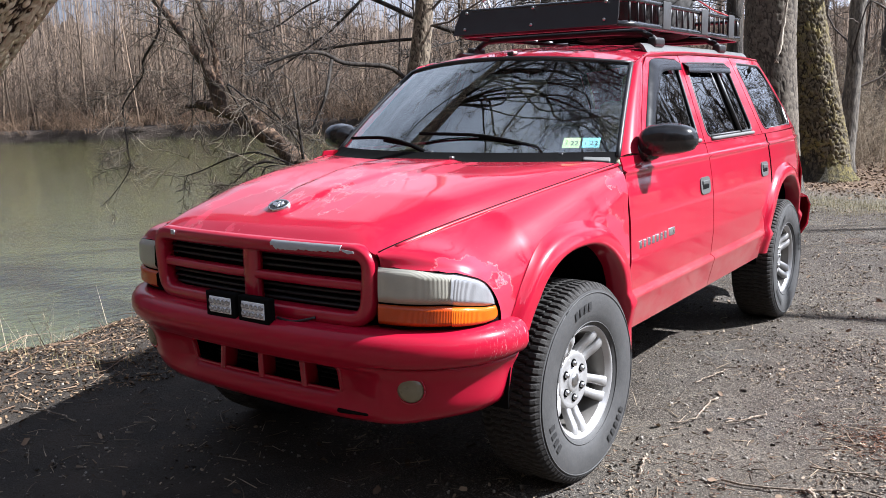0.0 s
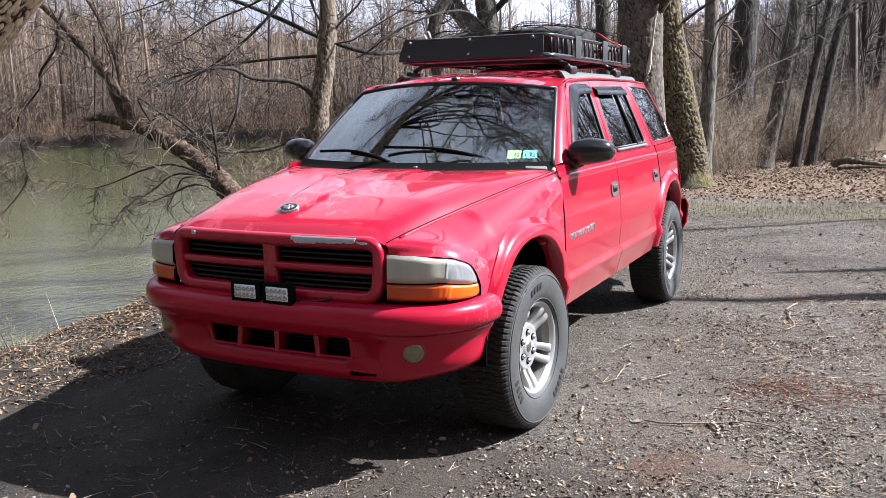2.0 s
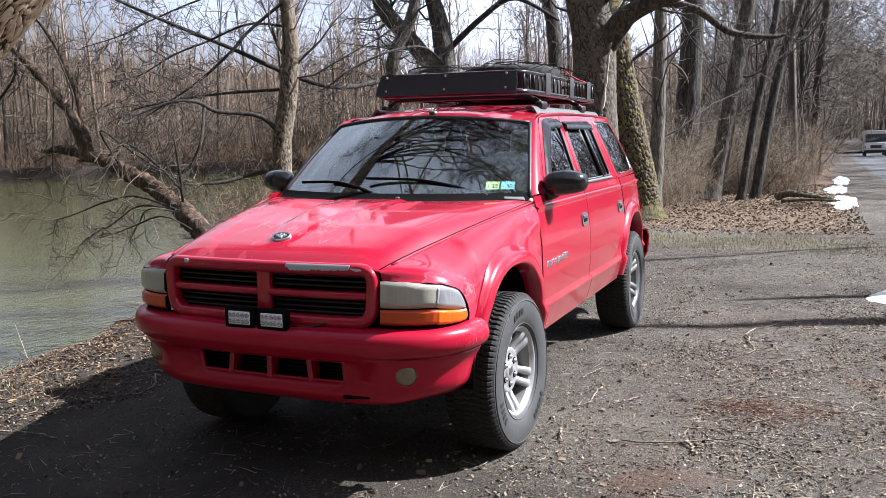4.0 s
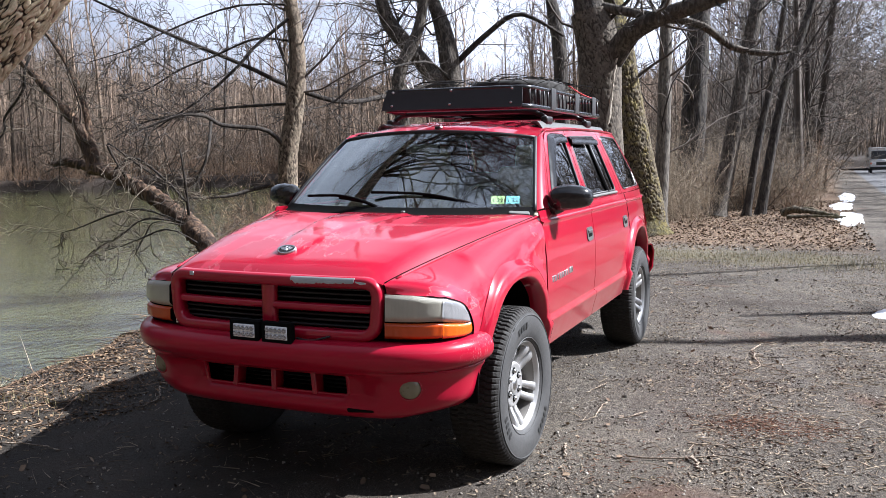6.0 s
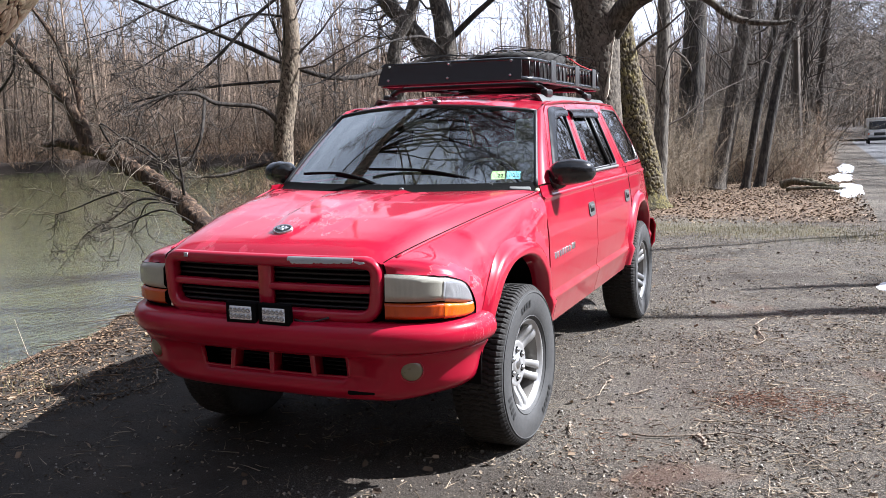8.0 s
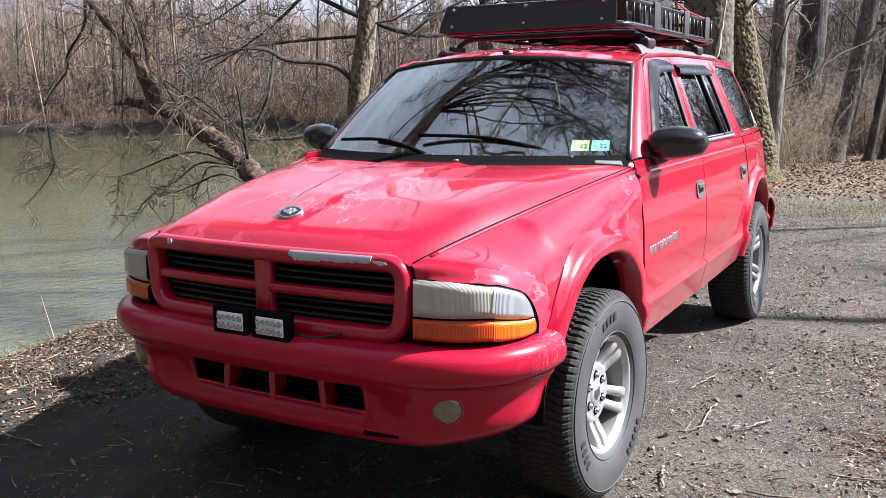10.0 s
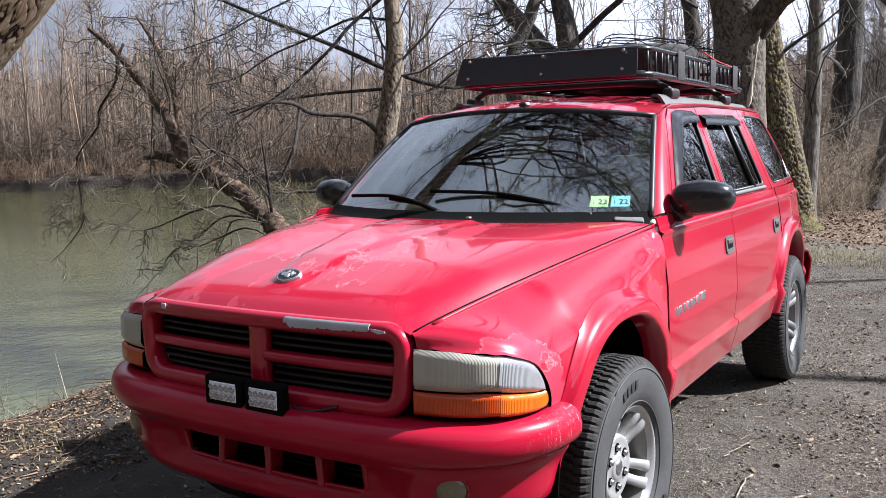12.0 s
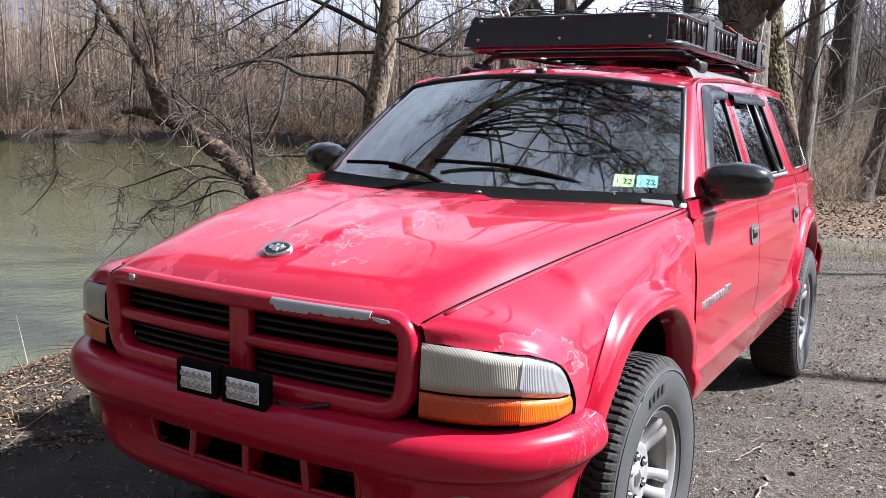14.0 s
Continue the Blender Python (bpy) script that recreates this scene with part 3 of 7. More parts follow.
thing("water", mesh_of("water", *grid(np.stack([WX, WY, np.full_like(WX, WATER_Z)], -1)), WATER), "calm murky green river water", "water", kind="structure")


# ---- bare trees and brush ----
class Twine:
    """Collects tubes into one mesh."""

    def __init__(self):
        self.v, self.f, self.n = [], [], 0

    def add(self, pts, radii, sides=5):
        v, q = tube(pts, radii, sides, caps=False)
        self.put(v, q)

    def put(self, v, q):
        self.v.append(v)
        self.f.append(q + self.n)
        self.n += len(v)

    def arrays(self):
        return np.concatenate(self.v), np.concatenate(self.f)


class Spray:
    """Collects thin tapering stems as triangles, many at a time."""

    def __init__(self):
        self.v, self.f, self.n = [], [], 0

    def put(self, v, f):
        self.v.append(v)
        self.f.append(f + self.n)
        self.n += len(v)

    def spikes(self, p, way, length, r, rng, bend=0.0):
        """Three-sided stems from p along way; with bend they have a knee. Returns their lines as three points each."""
        p, way = np.atleast_2d(p), np.atleast_2d(way)
        n = len(p)
        way = way / (np.linalg.norm(way, axis=1)[:, None] + 1e-9)
        length, r = np.broadcast_to(length, n), np.broadcast_to(r, n)
        u = np.cross(way, rng.normal(0, 1, (n, 3)))
        u /= np.linalg.norm(u, axis=1)[:, None] + 1e-9
        w = np.cross(way, u)
        knee = p + way * length[:, None] * 0.5 + u * (length * bend * rng.uniform(-1, 1, n))[:, None]
        tip = knee + (way + 0.8 * bend * rng.normal(0, 1, (n, 3))) * length[:, None] * 0.5
        ring = [np.cos(k) * u + np.sin(k) * w for k in (0.0, 2.094, 4.189)]
        low = [p + q * r[:, None] for q in ring]
        if bend:
            mid = [knee + q * 0.6 * r[:, None] for q in ring]
            v = np.stack(low + mid + [tip], 1)
            f = np.array([(0, 1, 4), (0, 4, 3), (1, 2, 5), (1, 5, 4), (2, 0, 3), (2, 3, 5), (3, 4, 6), (4, 5, 6), (5, 3, 6)])
        else:
            v = np.stack(low + [tip], 1)
            f = np.array([(0, 1, 3), (1, 2, 3), (2, 0, 3)])
        k = v.shape[1]
        self.put(v.reshape(-1, 3), (np.arange(n)[:, None, None] * k + f[None]).reshape(-1, 3))
        return p, knee, tip

    def off(self, line, count, reach, r, rng, low=0.2, bend=0.0, forward=0.6, rise=0.2):
        """Side shoots along lines that spikes() gave."""
        a, b, c = (np.repeat(q, count, 0) for q in line)
        n = len(a)
        t = low + (1 - low) * rng.random(n)
        p = np.where((t < 0.5)[:, None], a + (b - a) * (t * 2)[:, None], b + (c - b) * (t * 2 - 1)[:, None])
        ax = c - a
        size = np.linalg.norm(ax, axis=1)
        ax = ax / (size[:, None] + 1e-9)
        way = ax * forward + rng.normal(0, 0.6, (n, 3)) + np.array([0, 0, rise])
        return self.spikes(p, way, size * reach * (1.15 - 0.6 * t) * rng.uniform(0.5, 1.2, n), r, rng, bend)

    def arrays(self):
        return np.concatenate(self.v), np.concatenate(self.f)


def wander(rng, start, way, length, k, kink, rise):
    """A crooked line of k points."""
    p, w = np.array(start, float), np.array(way, float)
    out = [p.copy()]
    for _ in range(k - 1):
        w = w + rng.normal(0, kink, 3) + np.array([0, 0, rise])
        w /= np.linalg.norm(w)
        p = p + w * length / (k - 1)
        out.append(p.copy())
    return np.array(out), w


def branches(tw, rng, pts, r0, r1, level, count, reach, low=0.3, rise=0.05, fine=0.003, share=1.0, lean=False):
    """Side branches along a line, and theirs in turn."""
    k = len(pts)
    for _ in range(count):
        t = low + (1 - low) * rng.random() ** 0.8
        i = min(int(t * (k - 1)), k - 2)
        f = t * (k - 1) - i
        p = pts[i] + (pts[i + 1] - pts[i]) * f
        axis = pts[i + 1] - pts[i]
        axis = axis / (np.linalg.norm(axis) + 1e-9)
        side = rng.normal(0, 1, 3)
        side -= axis * side.dot(axis)
        side /= np.linalg.norm(side) + 1e-9
        way = axis * rng.uniform(0.3, 0.9) + side
        way /= np.linalg.norm(way)
        r = max(fine * 1.3, (r0 + (r1 - r0) * t) * rng.uniform(0.3, 0.6) * share)
        ln = reach * (1.15 - 0.6 * t) * rng.uniform(0.55, 1.1)
        line, _w = wander(rng, p, way, ln, (4 if level > 1 else 3) if lean else (6 if level > 1 else 4), 0.22, rise)
        tw.add(line, np.linspace(r, max(fine, r * 0.25), len(line)), 5 if level > 1 and not lean else 3)
        if level > 1:
            branches(tw, rng, line, r, max(fine, r * 0.25), level - 1, max(3, int(count * 0.62)), ln * 0.5, 0.15, rise, fine, 1.0, lean)


def tree(name, trunk, radii, material, label, seed, count=12, reach=2.6, level=2, low=0.35, more=(), top=7.0, twig=None, group="", share=0.42, fine=0.003, limb_mat=None, rough=0.10, limb_thin=0.08, dense=0):
    """A bare tree: a bent trunk through control points, carried on upward, with limbs and twigs."""
    rng = np.random.default_rng(seed)
    root = tagged(new(name), label, "tree", group)
    base = np.array(trunk[0], float)
    root.location = base
    pts = curve_pts(trunk, 30 if rough < 0.2 else 140)
    tw = Twine()
    way = (pts[-1] - pts[-3])
    if top:
        up, _w = wander(rng, pts[-1], way / np.linalg.norm(way), top, 9, 0.10, 0.06)
        pts_all = np.concatenate([pts, up[1:]])
    else:
        pts_all = pts
    r = np.interp(np.linspace(0, 1, len(pts_all)), np.linspace(0, 1, len(radii)), radii)
    flarefoot = 1 + 0.45 * np.exp(-np.linalg.norm(pts_all - base, axis=1) / 0.22)
    v, q = tube(pts_all - base, r * flarefoot, 18, caps=False)
    # uneven trunk
    if rough > 0.2:
        v = v + np.array([[noise.noise(Vector(p + base) * 3.0 + Vector((k * 9, 0, 0))) * 0.45 + noise.noise(Vector(p + base) * 13.0 + Vector((k * 9, 0, 0))) * 0.55 + noise.noise(Vector(p + base) * 31.0) * 0.3 for k in range(3)] for p in v]) * rough * r[0]
    else:
        v = v + np.array([noise.noise(Vector(p + base) * 3.0) * rough * r[0] for p in v])[:, None] * np.array([1, 1, 0.2])
    part("trunk", mesh_of("trunk", v, q, material), root)
    branches(tw, rng, pts_all - base, r[0], r[-1], level, count, reach, low, share=share, fine=fine)
    tagged(part("crown", mesh_of("crown", *tw.arrays(), twig or TWIGS), root, "bare branches and twigs"), kind="stuff")
    for ctrl, rr in more:
        rr = list(rr)
        lt = Twine()
        line = curve_pts(ctrl, max(14, 3 * len(ctrl)))
        lr = np.interp(np.linspace(0, 1, len(line)), np.linspace(0, 1, len(rr)), rr)
        lt.add(line - base, lr * (1 + (0.14 * rng.normal(0, 1, len(line)) if rough > 0.2 else 0)), 10)
        limb = part("limb", mesh_of("limb", *lt.arrays(), (limb_mat if rr[0] < limb_thin else None) or material), root)
        st = Twine()
        span = float(np.sum(np.linalg.norm(np.diff(line, axis=0), axis=1)))
        branches(st, rng, line - base, rr[0] * 0.5, rr[-1], 2, max(4, min(22, int(span * 6))), min(span * 0.5, 1.0 if rr[0] < 0.06 else 1.4), 0.2, 0.0, fine * 0.85, 0.6)
        tagged(part("branchlet", mesh_of("branchlet", *st.arrays(), twig or TWIGS), limb), kind="stuff")
        if dense:
            sp, k = Spray(), len(line)
            for i in range(0, k - 2, 2):
                seg = tuple((line[j] - base)[None] for j in (i, i + 1, i + 2))
                arms = sp.off(seg, dense, min(3.2, 0.55 / (span / k * 2)), fine * 1.1, rng, 0.0, 0.35, 0.3, 0.05)
                sp.off(arms, 3, 0.5, fine * 0.7, rng, 0.15, 0.3, 0.5, 0.05)
            tagged(part("twig_spray", mesh_of("twig_spray", *sp.arrays(), twig or TWIGS, False), limb), kind="stuff")
    return root


def bark_crust(owner, spine, radii, sides, around, length, amp, material, label):
    """Cracked plates of bark round a stretch of a trunk, proud of it."""
    root, k = bpy.data.objects[owner], len(spine)
    bv, bf = tube(spine, np.interp(np.linspace(0, 1, k), np.linspace(0, 1, len(radii)), radii), sides, caps=False)
    along = np.concatenate([[0], np.cumsum(np.linalg.norm(np.diff(spine, axis=0), axis=1))])
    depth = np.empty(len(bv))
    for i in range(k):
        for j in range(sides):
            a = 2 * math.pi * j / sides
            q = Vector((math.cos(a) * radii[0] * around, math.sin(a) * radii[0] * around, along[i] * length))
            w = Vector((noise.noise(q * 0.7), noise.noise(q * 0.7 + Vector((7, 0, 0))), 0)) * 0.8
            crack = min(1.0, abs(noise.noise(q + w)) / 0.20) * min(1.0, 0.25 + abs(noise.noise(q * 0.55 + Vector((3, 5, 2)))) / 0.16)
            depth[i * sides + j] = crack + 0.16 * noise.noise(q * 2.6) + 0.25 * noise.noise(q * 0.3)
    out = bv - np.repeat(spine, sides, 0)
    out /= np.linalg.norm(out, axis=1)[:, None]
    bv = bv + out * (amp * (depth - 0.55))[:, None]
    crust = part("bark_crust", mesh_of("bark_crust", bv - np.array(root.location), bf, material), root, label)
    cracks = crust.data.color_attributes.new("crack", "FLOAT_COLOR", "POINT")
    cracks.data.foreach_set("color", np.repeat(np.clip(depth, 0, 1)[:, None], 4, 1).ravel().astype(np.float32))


# the leaning tree over the bank; its crown spreads over the car
lean_rng = np.random.default_rng(12)
LEAN_TRUNK = [(-4.15, -1.05, -0.55), (-3.95, -0.92, 0.5), (-3.45, -0.58, 1.35), (-2.90, -0.20, 2.02), (-2.34, 0.16, 2.72), (-1.98, 0.92, 3.78), (-2.10, 1.85, 4.75), (-1.95, 2.75, 5.7)]
lean_limbs = [([(-1.98, 2.65, 5.6), (-1.25, 2.9, 6.1), (-0.72, 2.2, 6.15), (-0.80, 1.3, 5.9), (-0.92, 0.3, 5.6)], (0.05, 0.04, 0.035, 0.02)),
              ([(-2.05, 1.3, 4.2), (-1.3, 1.75, 4.6), (-0.75, 1.7, 4.75), (-0.55, 1.95, 5.0)], (0.05, 0.04, 0.02))]
# limbs that fan out over the track and the car
for k in range(36):
    tx, ty = lean_rng.uniform(-0.6, 3.8) if k < 28 else lean_rng.uniform(-8.5, -2.6), lean_rng.uniform(-0.2, 4.2) if k < 28 else lean_rng.uniform(0.8, 5.0)
    tz = 5.1 + 0.55 * ty + lean_rng.normal(0, 0.35)
    o = np.array((-2.02, 1.25, 4.15) if ty < 1.4 else (-2.08, 1.9, 4.8) if ty < 2.6 else (-1.97, 2.55, 5.5))
    e = np.array((tx, ty, tz))
    m = [o + (e - o) * q + lean_rng.normal(0, 0.20, 3) + np.array([0, 0, 1.4 * q * (1 - q)]) for q in (0.25, 0.45, 0.65, 0.85)]
    r = lean_rng.uniform(0.014, 0.030)
    lean_limbs.append(([tuple(o)] + [tuple(q) for q in m] + [tuple(e)], (r, r * 0.8, r * 0.55, 0.006)))
tree("leaning_tree", LEAN_TRUNK, (0.31, 0.275, 0.255, 0.24, 0.17, 0.11, 0.06, 0.03), BARK_NEAR, "leaning riverside tree with pale furrowed bark", 11, 16, 2.4, 3, 0.66, top=3.5, share=0.3, fine=0.0045, twig=DARK_TWIGS, limb_mat=BARK_BLACK, limb_thin=0.06, more=lean_limbs, rough=0.03)

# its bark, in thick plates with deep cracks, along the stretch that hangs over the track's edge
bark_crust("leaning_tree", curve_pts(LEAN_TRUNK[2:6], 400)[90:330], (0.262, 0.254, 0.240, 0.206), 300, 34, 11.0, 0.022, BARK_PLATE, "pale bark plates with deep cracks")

# the fallen trunk that hangs out over the water
tree("fallen_tree", [(-3.75, 3.75, 0.12), (-4.19, 3.97, 0.62), (-5.06, 4.39, 1.0), (-6.08, 4.75, 1.34), (-6.83, 4.99, 1.51), (-7.6, 5.30, 1.60), (-8.35, 5.65, 1.58)], (0.13, 0.118, 0.100, 0.085, 0.072, 0.052, 0.025), BARK_LOG, "broken dead trunk leaning out over the river", 5, 9, 1.2, 2, 0.06, top=0, share=0.10, twig=UNDERWOOD, fine=0.0044, rough=0.42, limb_mat=BARK_BLACK, limb_thin=0.036, dense=2,
     more=[([(-6.84, 4.99, 1.45), (-6.97, 5.03, 1.72), (-7.21, 5.14, 2.1), (-7.66, 5.28, 2.41), (-8.25, 5.42, 2.85), (-8.74, 5.56, 3.16), (-9.4, 5.7, 3.5)], (0.070, 0.072, 0.068, 0.055, 0.03)),
           ([(-6.76, 4.97, 1.50), (-6.82, 5.02, 1.70), (-7.01, 5.15, 1.92), (-7.2, 5.3, 2.26), (-7.46, 5.45, 2.61), (-7.85, 5.6, 3.07), (-8.48, 5.82, 3.6)], (0.055, 0.058, 0.052, 0.045, 0.025)),
           ([(-4.5, 4.10, 0.80), (-5.04, 4.0, 1.00), (-5.5, 4.0, 0.97), (-6.12, 4.0, 0.79), (-6.44, 4.0, 0.72)], (0.013, 0.011, 0.004)),
           ([(-4.7, 4.15, 0.85), (-5.05, 3.95, 0.9), (-5.41, 3.9, 0.69), (-5.84, 3.9, 0.51), (-6.04, 3.9, 0.33)], (0.012, 0.010, 0.004)),
           ([(-4.1, 3.90, 0.55), (-4.5, 3.75, 0.80), (-4.91, 3.7, 0.69), (-5.2, 3.7, 0.60), (-5.43, 3.7, 0.55)], (0.011, 0.009, 0.004)),
           ([(-4.5, 4.10, 0.80), (-4.84, 3.9, 0.87), (-5.01, 3.9, 0.71), (-5.2, 3.9, 0.46)], (0.010, 0.008, 0.004)),
           ([(-8.3, 5.4, 3.15), (-8.32, 5.3, 2.93), (-8.39, 5.3, 2.64), (-8.79, 5.3, 2.28), (-8.83, 5.3, 2.06), (-9.34, 5.3, 1.67), (-9.38, 5.3, 1.40), (-9.21, 5.2, 0.94), (-9.21, 5.2, 0.68), (-9.70, 5.2, 0.28), (-10.06, 5.2, 0.08)], (0.021, 0.017, 0.012, 0.008, 0.004)),
           ([(-7.79, 5.45, 2.75), (-7.68, 5.3, 2.17), (-7.64, 5.2, 1.72), (-7.7, 5.2, 1.2)], (0.012, 0.009, 0.004)),
           ([(-5.95, 4.7, 1.30), (-5.89, 4.3, 1.80), (-5.43, 4.3, 1.54), (-4.99, 4.3, 1.29)], (0.014, 0.012, 0.006)),
           ([(-6.4, 4.85, 1.42), (-5.9, 4.75, 1.62), (-5.2, 4.5, 1.35), (-4.6, 4.2, 1.05)], (0.018, 0.016, 0.010)),
           ([(-4.6, 4.2, 0.8), (-4.55, 4.1, 1.3), (-4.6, 4.1, 1.7)], (0.02, 0.015, 0.008))])

# the slender tree behind it
tree("riverside_tree", [(-4.42, 6.02, -0.15), (-4.45, 6.05, 0.66), (-4.48, 6.14, 1.58), (-4.41, 6.23, 2.19), (-4.38, 6.33, 2.95), (-4.48, 6.37, 3.72)], (0.15, 0.125, 0.115, 0.11, 0.08, 0.03), BARK_TAN, "slender bare tree on the river bank", 21, 14, 2.4, 2, 0.45, top=7, limb_mat=BARK_BLACK, twig=DARK_TWIGS, fine=0.0046, dense=2,
     more=[([(-4.50, 6.12, 1.72), (-4.65, 5.88, 1.96), (-4.98, 5.42, 2.02), (-4.96, 5.0, 2.13), (-5.08, 4.61, 2.11), (-5.44, 4.21, 1.89)], (0.032, 0.026, 0.011)),
           ([(-4.50, 6.07, 1.25), (-4.83, 5.82, 1.17), (-5.06, 5.5, 1.09), (-5.4, 5.13, 1.09)], (0.033, 0.026, 0.012)),
           ([(-4.45, 6.2, 2.31), (-5.07, 5.96, 2.29), (-5.46, 5.72, 2.25), (-5.96, 5.48, 2.17), (-6.22, 5.24, 2.08), (-6.42, 5.0, 1.91)], (0.022, 0.017, 0.007)),
           ([(-5.0, 5.2, 2.08), (-4.79, 4.83, 1.64), (-4.89, 4.77, 1.39), (-4.93, 4.7, 1.22)], (0.022, 0.018, 0.010)),
           ([(-4.45, 6.25, 3.45), (-4.82, 6.0, 3.09), (-4.97, 5.8, 2.82), (-5.34, 5.6, 2.46), (-5.77, 5.4, 2.16), (-6.08, 5.2, 1.94)], (0.024, 0.020, 0.006)),
           ([(-4.42, 6.33, 3.15), (-5.1, 6.4, 3.25), (-5.74, 6.3, 3.05), (-6.17, 6.07, 2.87), (-6.6, 5.83, 2.59), (-6.95, 5.6, 2.51)], (0.018, 0.014, 0.006)),
           ([(-4.46, 6.36, 3.65), (-5.5, 6.4, 3.72), (-6.64, 6.2, 3.4), (-6.95, 6.0, 3.21), (-7.61, 5.8, 3.04)], (0.016, 0.012, 0.006)),
           ([(-4.25, 11.3, 3.0), (-3.95, 9.8, 3.15), (-3.94, 8.5, 2.98), (-4.36, 7.98, 2.7), (-4.55, 7.45, 2.38), (-4.64, 6.92, 2.26), (-4.82, 6.4, 2.1)], (0.022, 0.016, 0.007))])

# the clump behind the roof basket
tree("forked_tree", [(-3.95, 11.3, -0.1), (-4.19, 11.39, 2.37), (-4.35, 11.46, 3.65), (-4.61, 11.45, 4.51)], (0.24, 0.21, 0.19, 0.12, 0.05), BARK_GREY, "forked bare tree with several stems", 31, 10, 2.6, 2, 0.35, top=8, limb_mat=BARK_BLACK, twig=DARK_TWIGS, fine=0.0046, dense=2,
     more=[([(-4.4, 10.6, 0.0), (-4.95, 10.55, 2.74), (-4.68, 10.78, 3.71), (-4.55, 10.92, 4.42), (-4.3, 11.0, 6.5)], (0.14, 0.12, 0.10, 0.06)),
           ([(-4.2, 11.36, 2.6), (-4.49, 11.33, 2.97), (-4.94, 11.2, 3.56), (-5.29, 11.09, 4.0), (-5.5, 11.06, 4.53), (-5.9, 11.0, 6.5)], (0.17, 0.16, 0.15, 0.08)),
           ([(-4.3, 10.9, 2.9), (-4.76, 9.53, 2.6), (-4.92, 8.34, 2.47), (-5.39, 7.61, 2.7), (-5.73, 6.95, 2.98), (-6.51, 6.11, 3.44), (-7.02, 5.38, 3.81)], (0.048, 0.042, 0.036, 0.028, 0.014)),
           ([(-4.3, 11.5, 3.2), (-3.6, 11.6, 3.8), (-2.9, 11.5, 4.1), (-2.0, 11.2, 3.6)], (0.06, 0.05, 0.02))])
tree("thin_tree", [(-3.2, 15.5, -0.1), (-3.29, 15.64, 2.5), (-3.37, 15.76, 3.91), (-3.57, 15.8, 5.08)], (0.19, 0.17, 0.15, 0.05), BARK_DARK, "dark slim bare tree behind the car", 41, 12, 2.6, 2, 0.4, top=7)
# the two great trunks behind the car
tree("great_tree", [(-0.80, 9.32, -0.05), (-0.86, 9.38, 0.6), (-0.96, 9.47, 1.98), (-0.99, 9.57, 3.03), (-1.17, 9.59, 3.9)], (0.33, 0.30, 0.285, 0.28, 0.22, 0.09), BARK_GREY, "great grey tree with a limb over the track", 51, 10, 3.0, 2, 0.5, top=8, twig=DARK_TWIGS,
     more=[([(-0.95, 9.56, 2.75), (-0.70, 9.5, 3.05), (-0.46, 9.29, 3.29), (0.05, 8.98, 3.45), (0.77, 8.76, 3.59), (1.44, 8.52, 3.78), (2.6, 8.0, 4.4)], (0.20, 0.17, 0.13, 0.10, 0.05)),
           ([(-0.9, 9.5, 3.75), (-0.08, 9.26, 3.5), (0.57, 9.19, 3.32), (1.02, 9.35, 2.98), (1.54, 9.57, 2.89), (1.77, 9.67, 2.92)], (0.08, 0.06, 0.05, 0.02))])
bark_crust("riverside_tree", curve_pts([(-4.45, 6.05, 0.66), (-4.48, 6.14, 1.58), (-4.41, 6.23, 2.19), (-4.38, 6.33, 2.95), (-4.48, 6.37, 3.72)], 150), (0.134, 0.128, 0.124, 0.104, 0.080), 72, 34, 16.0, 0.009, TAN_PLATE, "tan bark in small scaly plates")
bark_crust("great_tree", curve_pts([(-0.86, 9.38, 0.6), (-0.96, 9.47, 1.98), (-0.99, 9.57, 3.03), (-1.12, 9.59, 3.7)], 150), (0.340, 0.330, 0.324, 0.306), 120, 26, 8.0, 0.012, GREY_PLATE, "grey-brown furrowed bark")
gt = bpy.data.objects["great_tree"]
strip = np.array(curve_pts([(-0.66, 9.32, 2.95), (-0.70, 9.26, 2.70), (-0.72, 9.24, 2.42), (-0.76, 9.22, 2.15), (-0.80, 9.19, 1.85)], 22))
srng = np.random.default_rng(3)
part("bare_wood_strip", mesh_of("bare_wood_strip", *tube(strip - np.array(gt.location) + srng.normal(0, 0.004, (22, 3)), np.linspace(0.012, 0.030, 22) * srng.uniform(0.6, 1.4, 22), 7), SPLINTER), gt, "pale splintered strip without bark")
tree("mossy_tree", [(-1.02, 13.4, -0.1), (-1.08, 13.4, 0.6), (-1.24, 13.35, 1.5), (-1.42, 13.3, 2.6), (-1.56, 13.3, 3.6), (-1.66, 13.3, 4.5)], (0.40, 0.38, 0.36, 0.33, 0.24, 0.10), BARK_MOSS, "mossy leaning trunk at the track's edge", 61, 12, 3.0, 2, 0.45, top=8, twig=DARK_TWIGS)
bark_crust("mossy_tree", curve_pts([(-1.03, 13.4, 0.1), (-1.08, 13.4, 0.6), (-1.24, 13.35, 1.5), (-1.42, 13.3, 2.6), (-1.56, 13.3, 3.6)], 200), (0.425, 0.405, 0.385, 0.360, 0.335), 150, 24, 9.0, 0.040, MOSS_PLATE, "rough dark bark with golden moss")
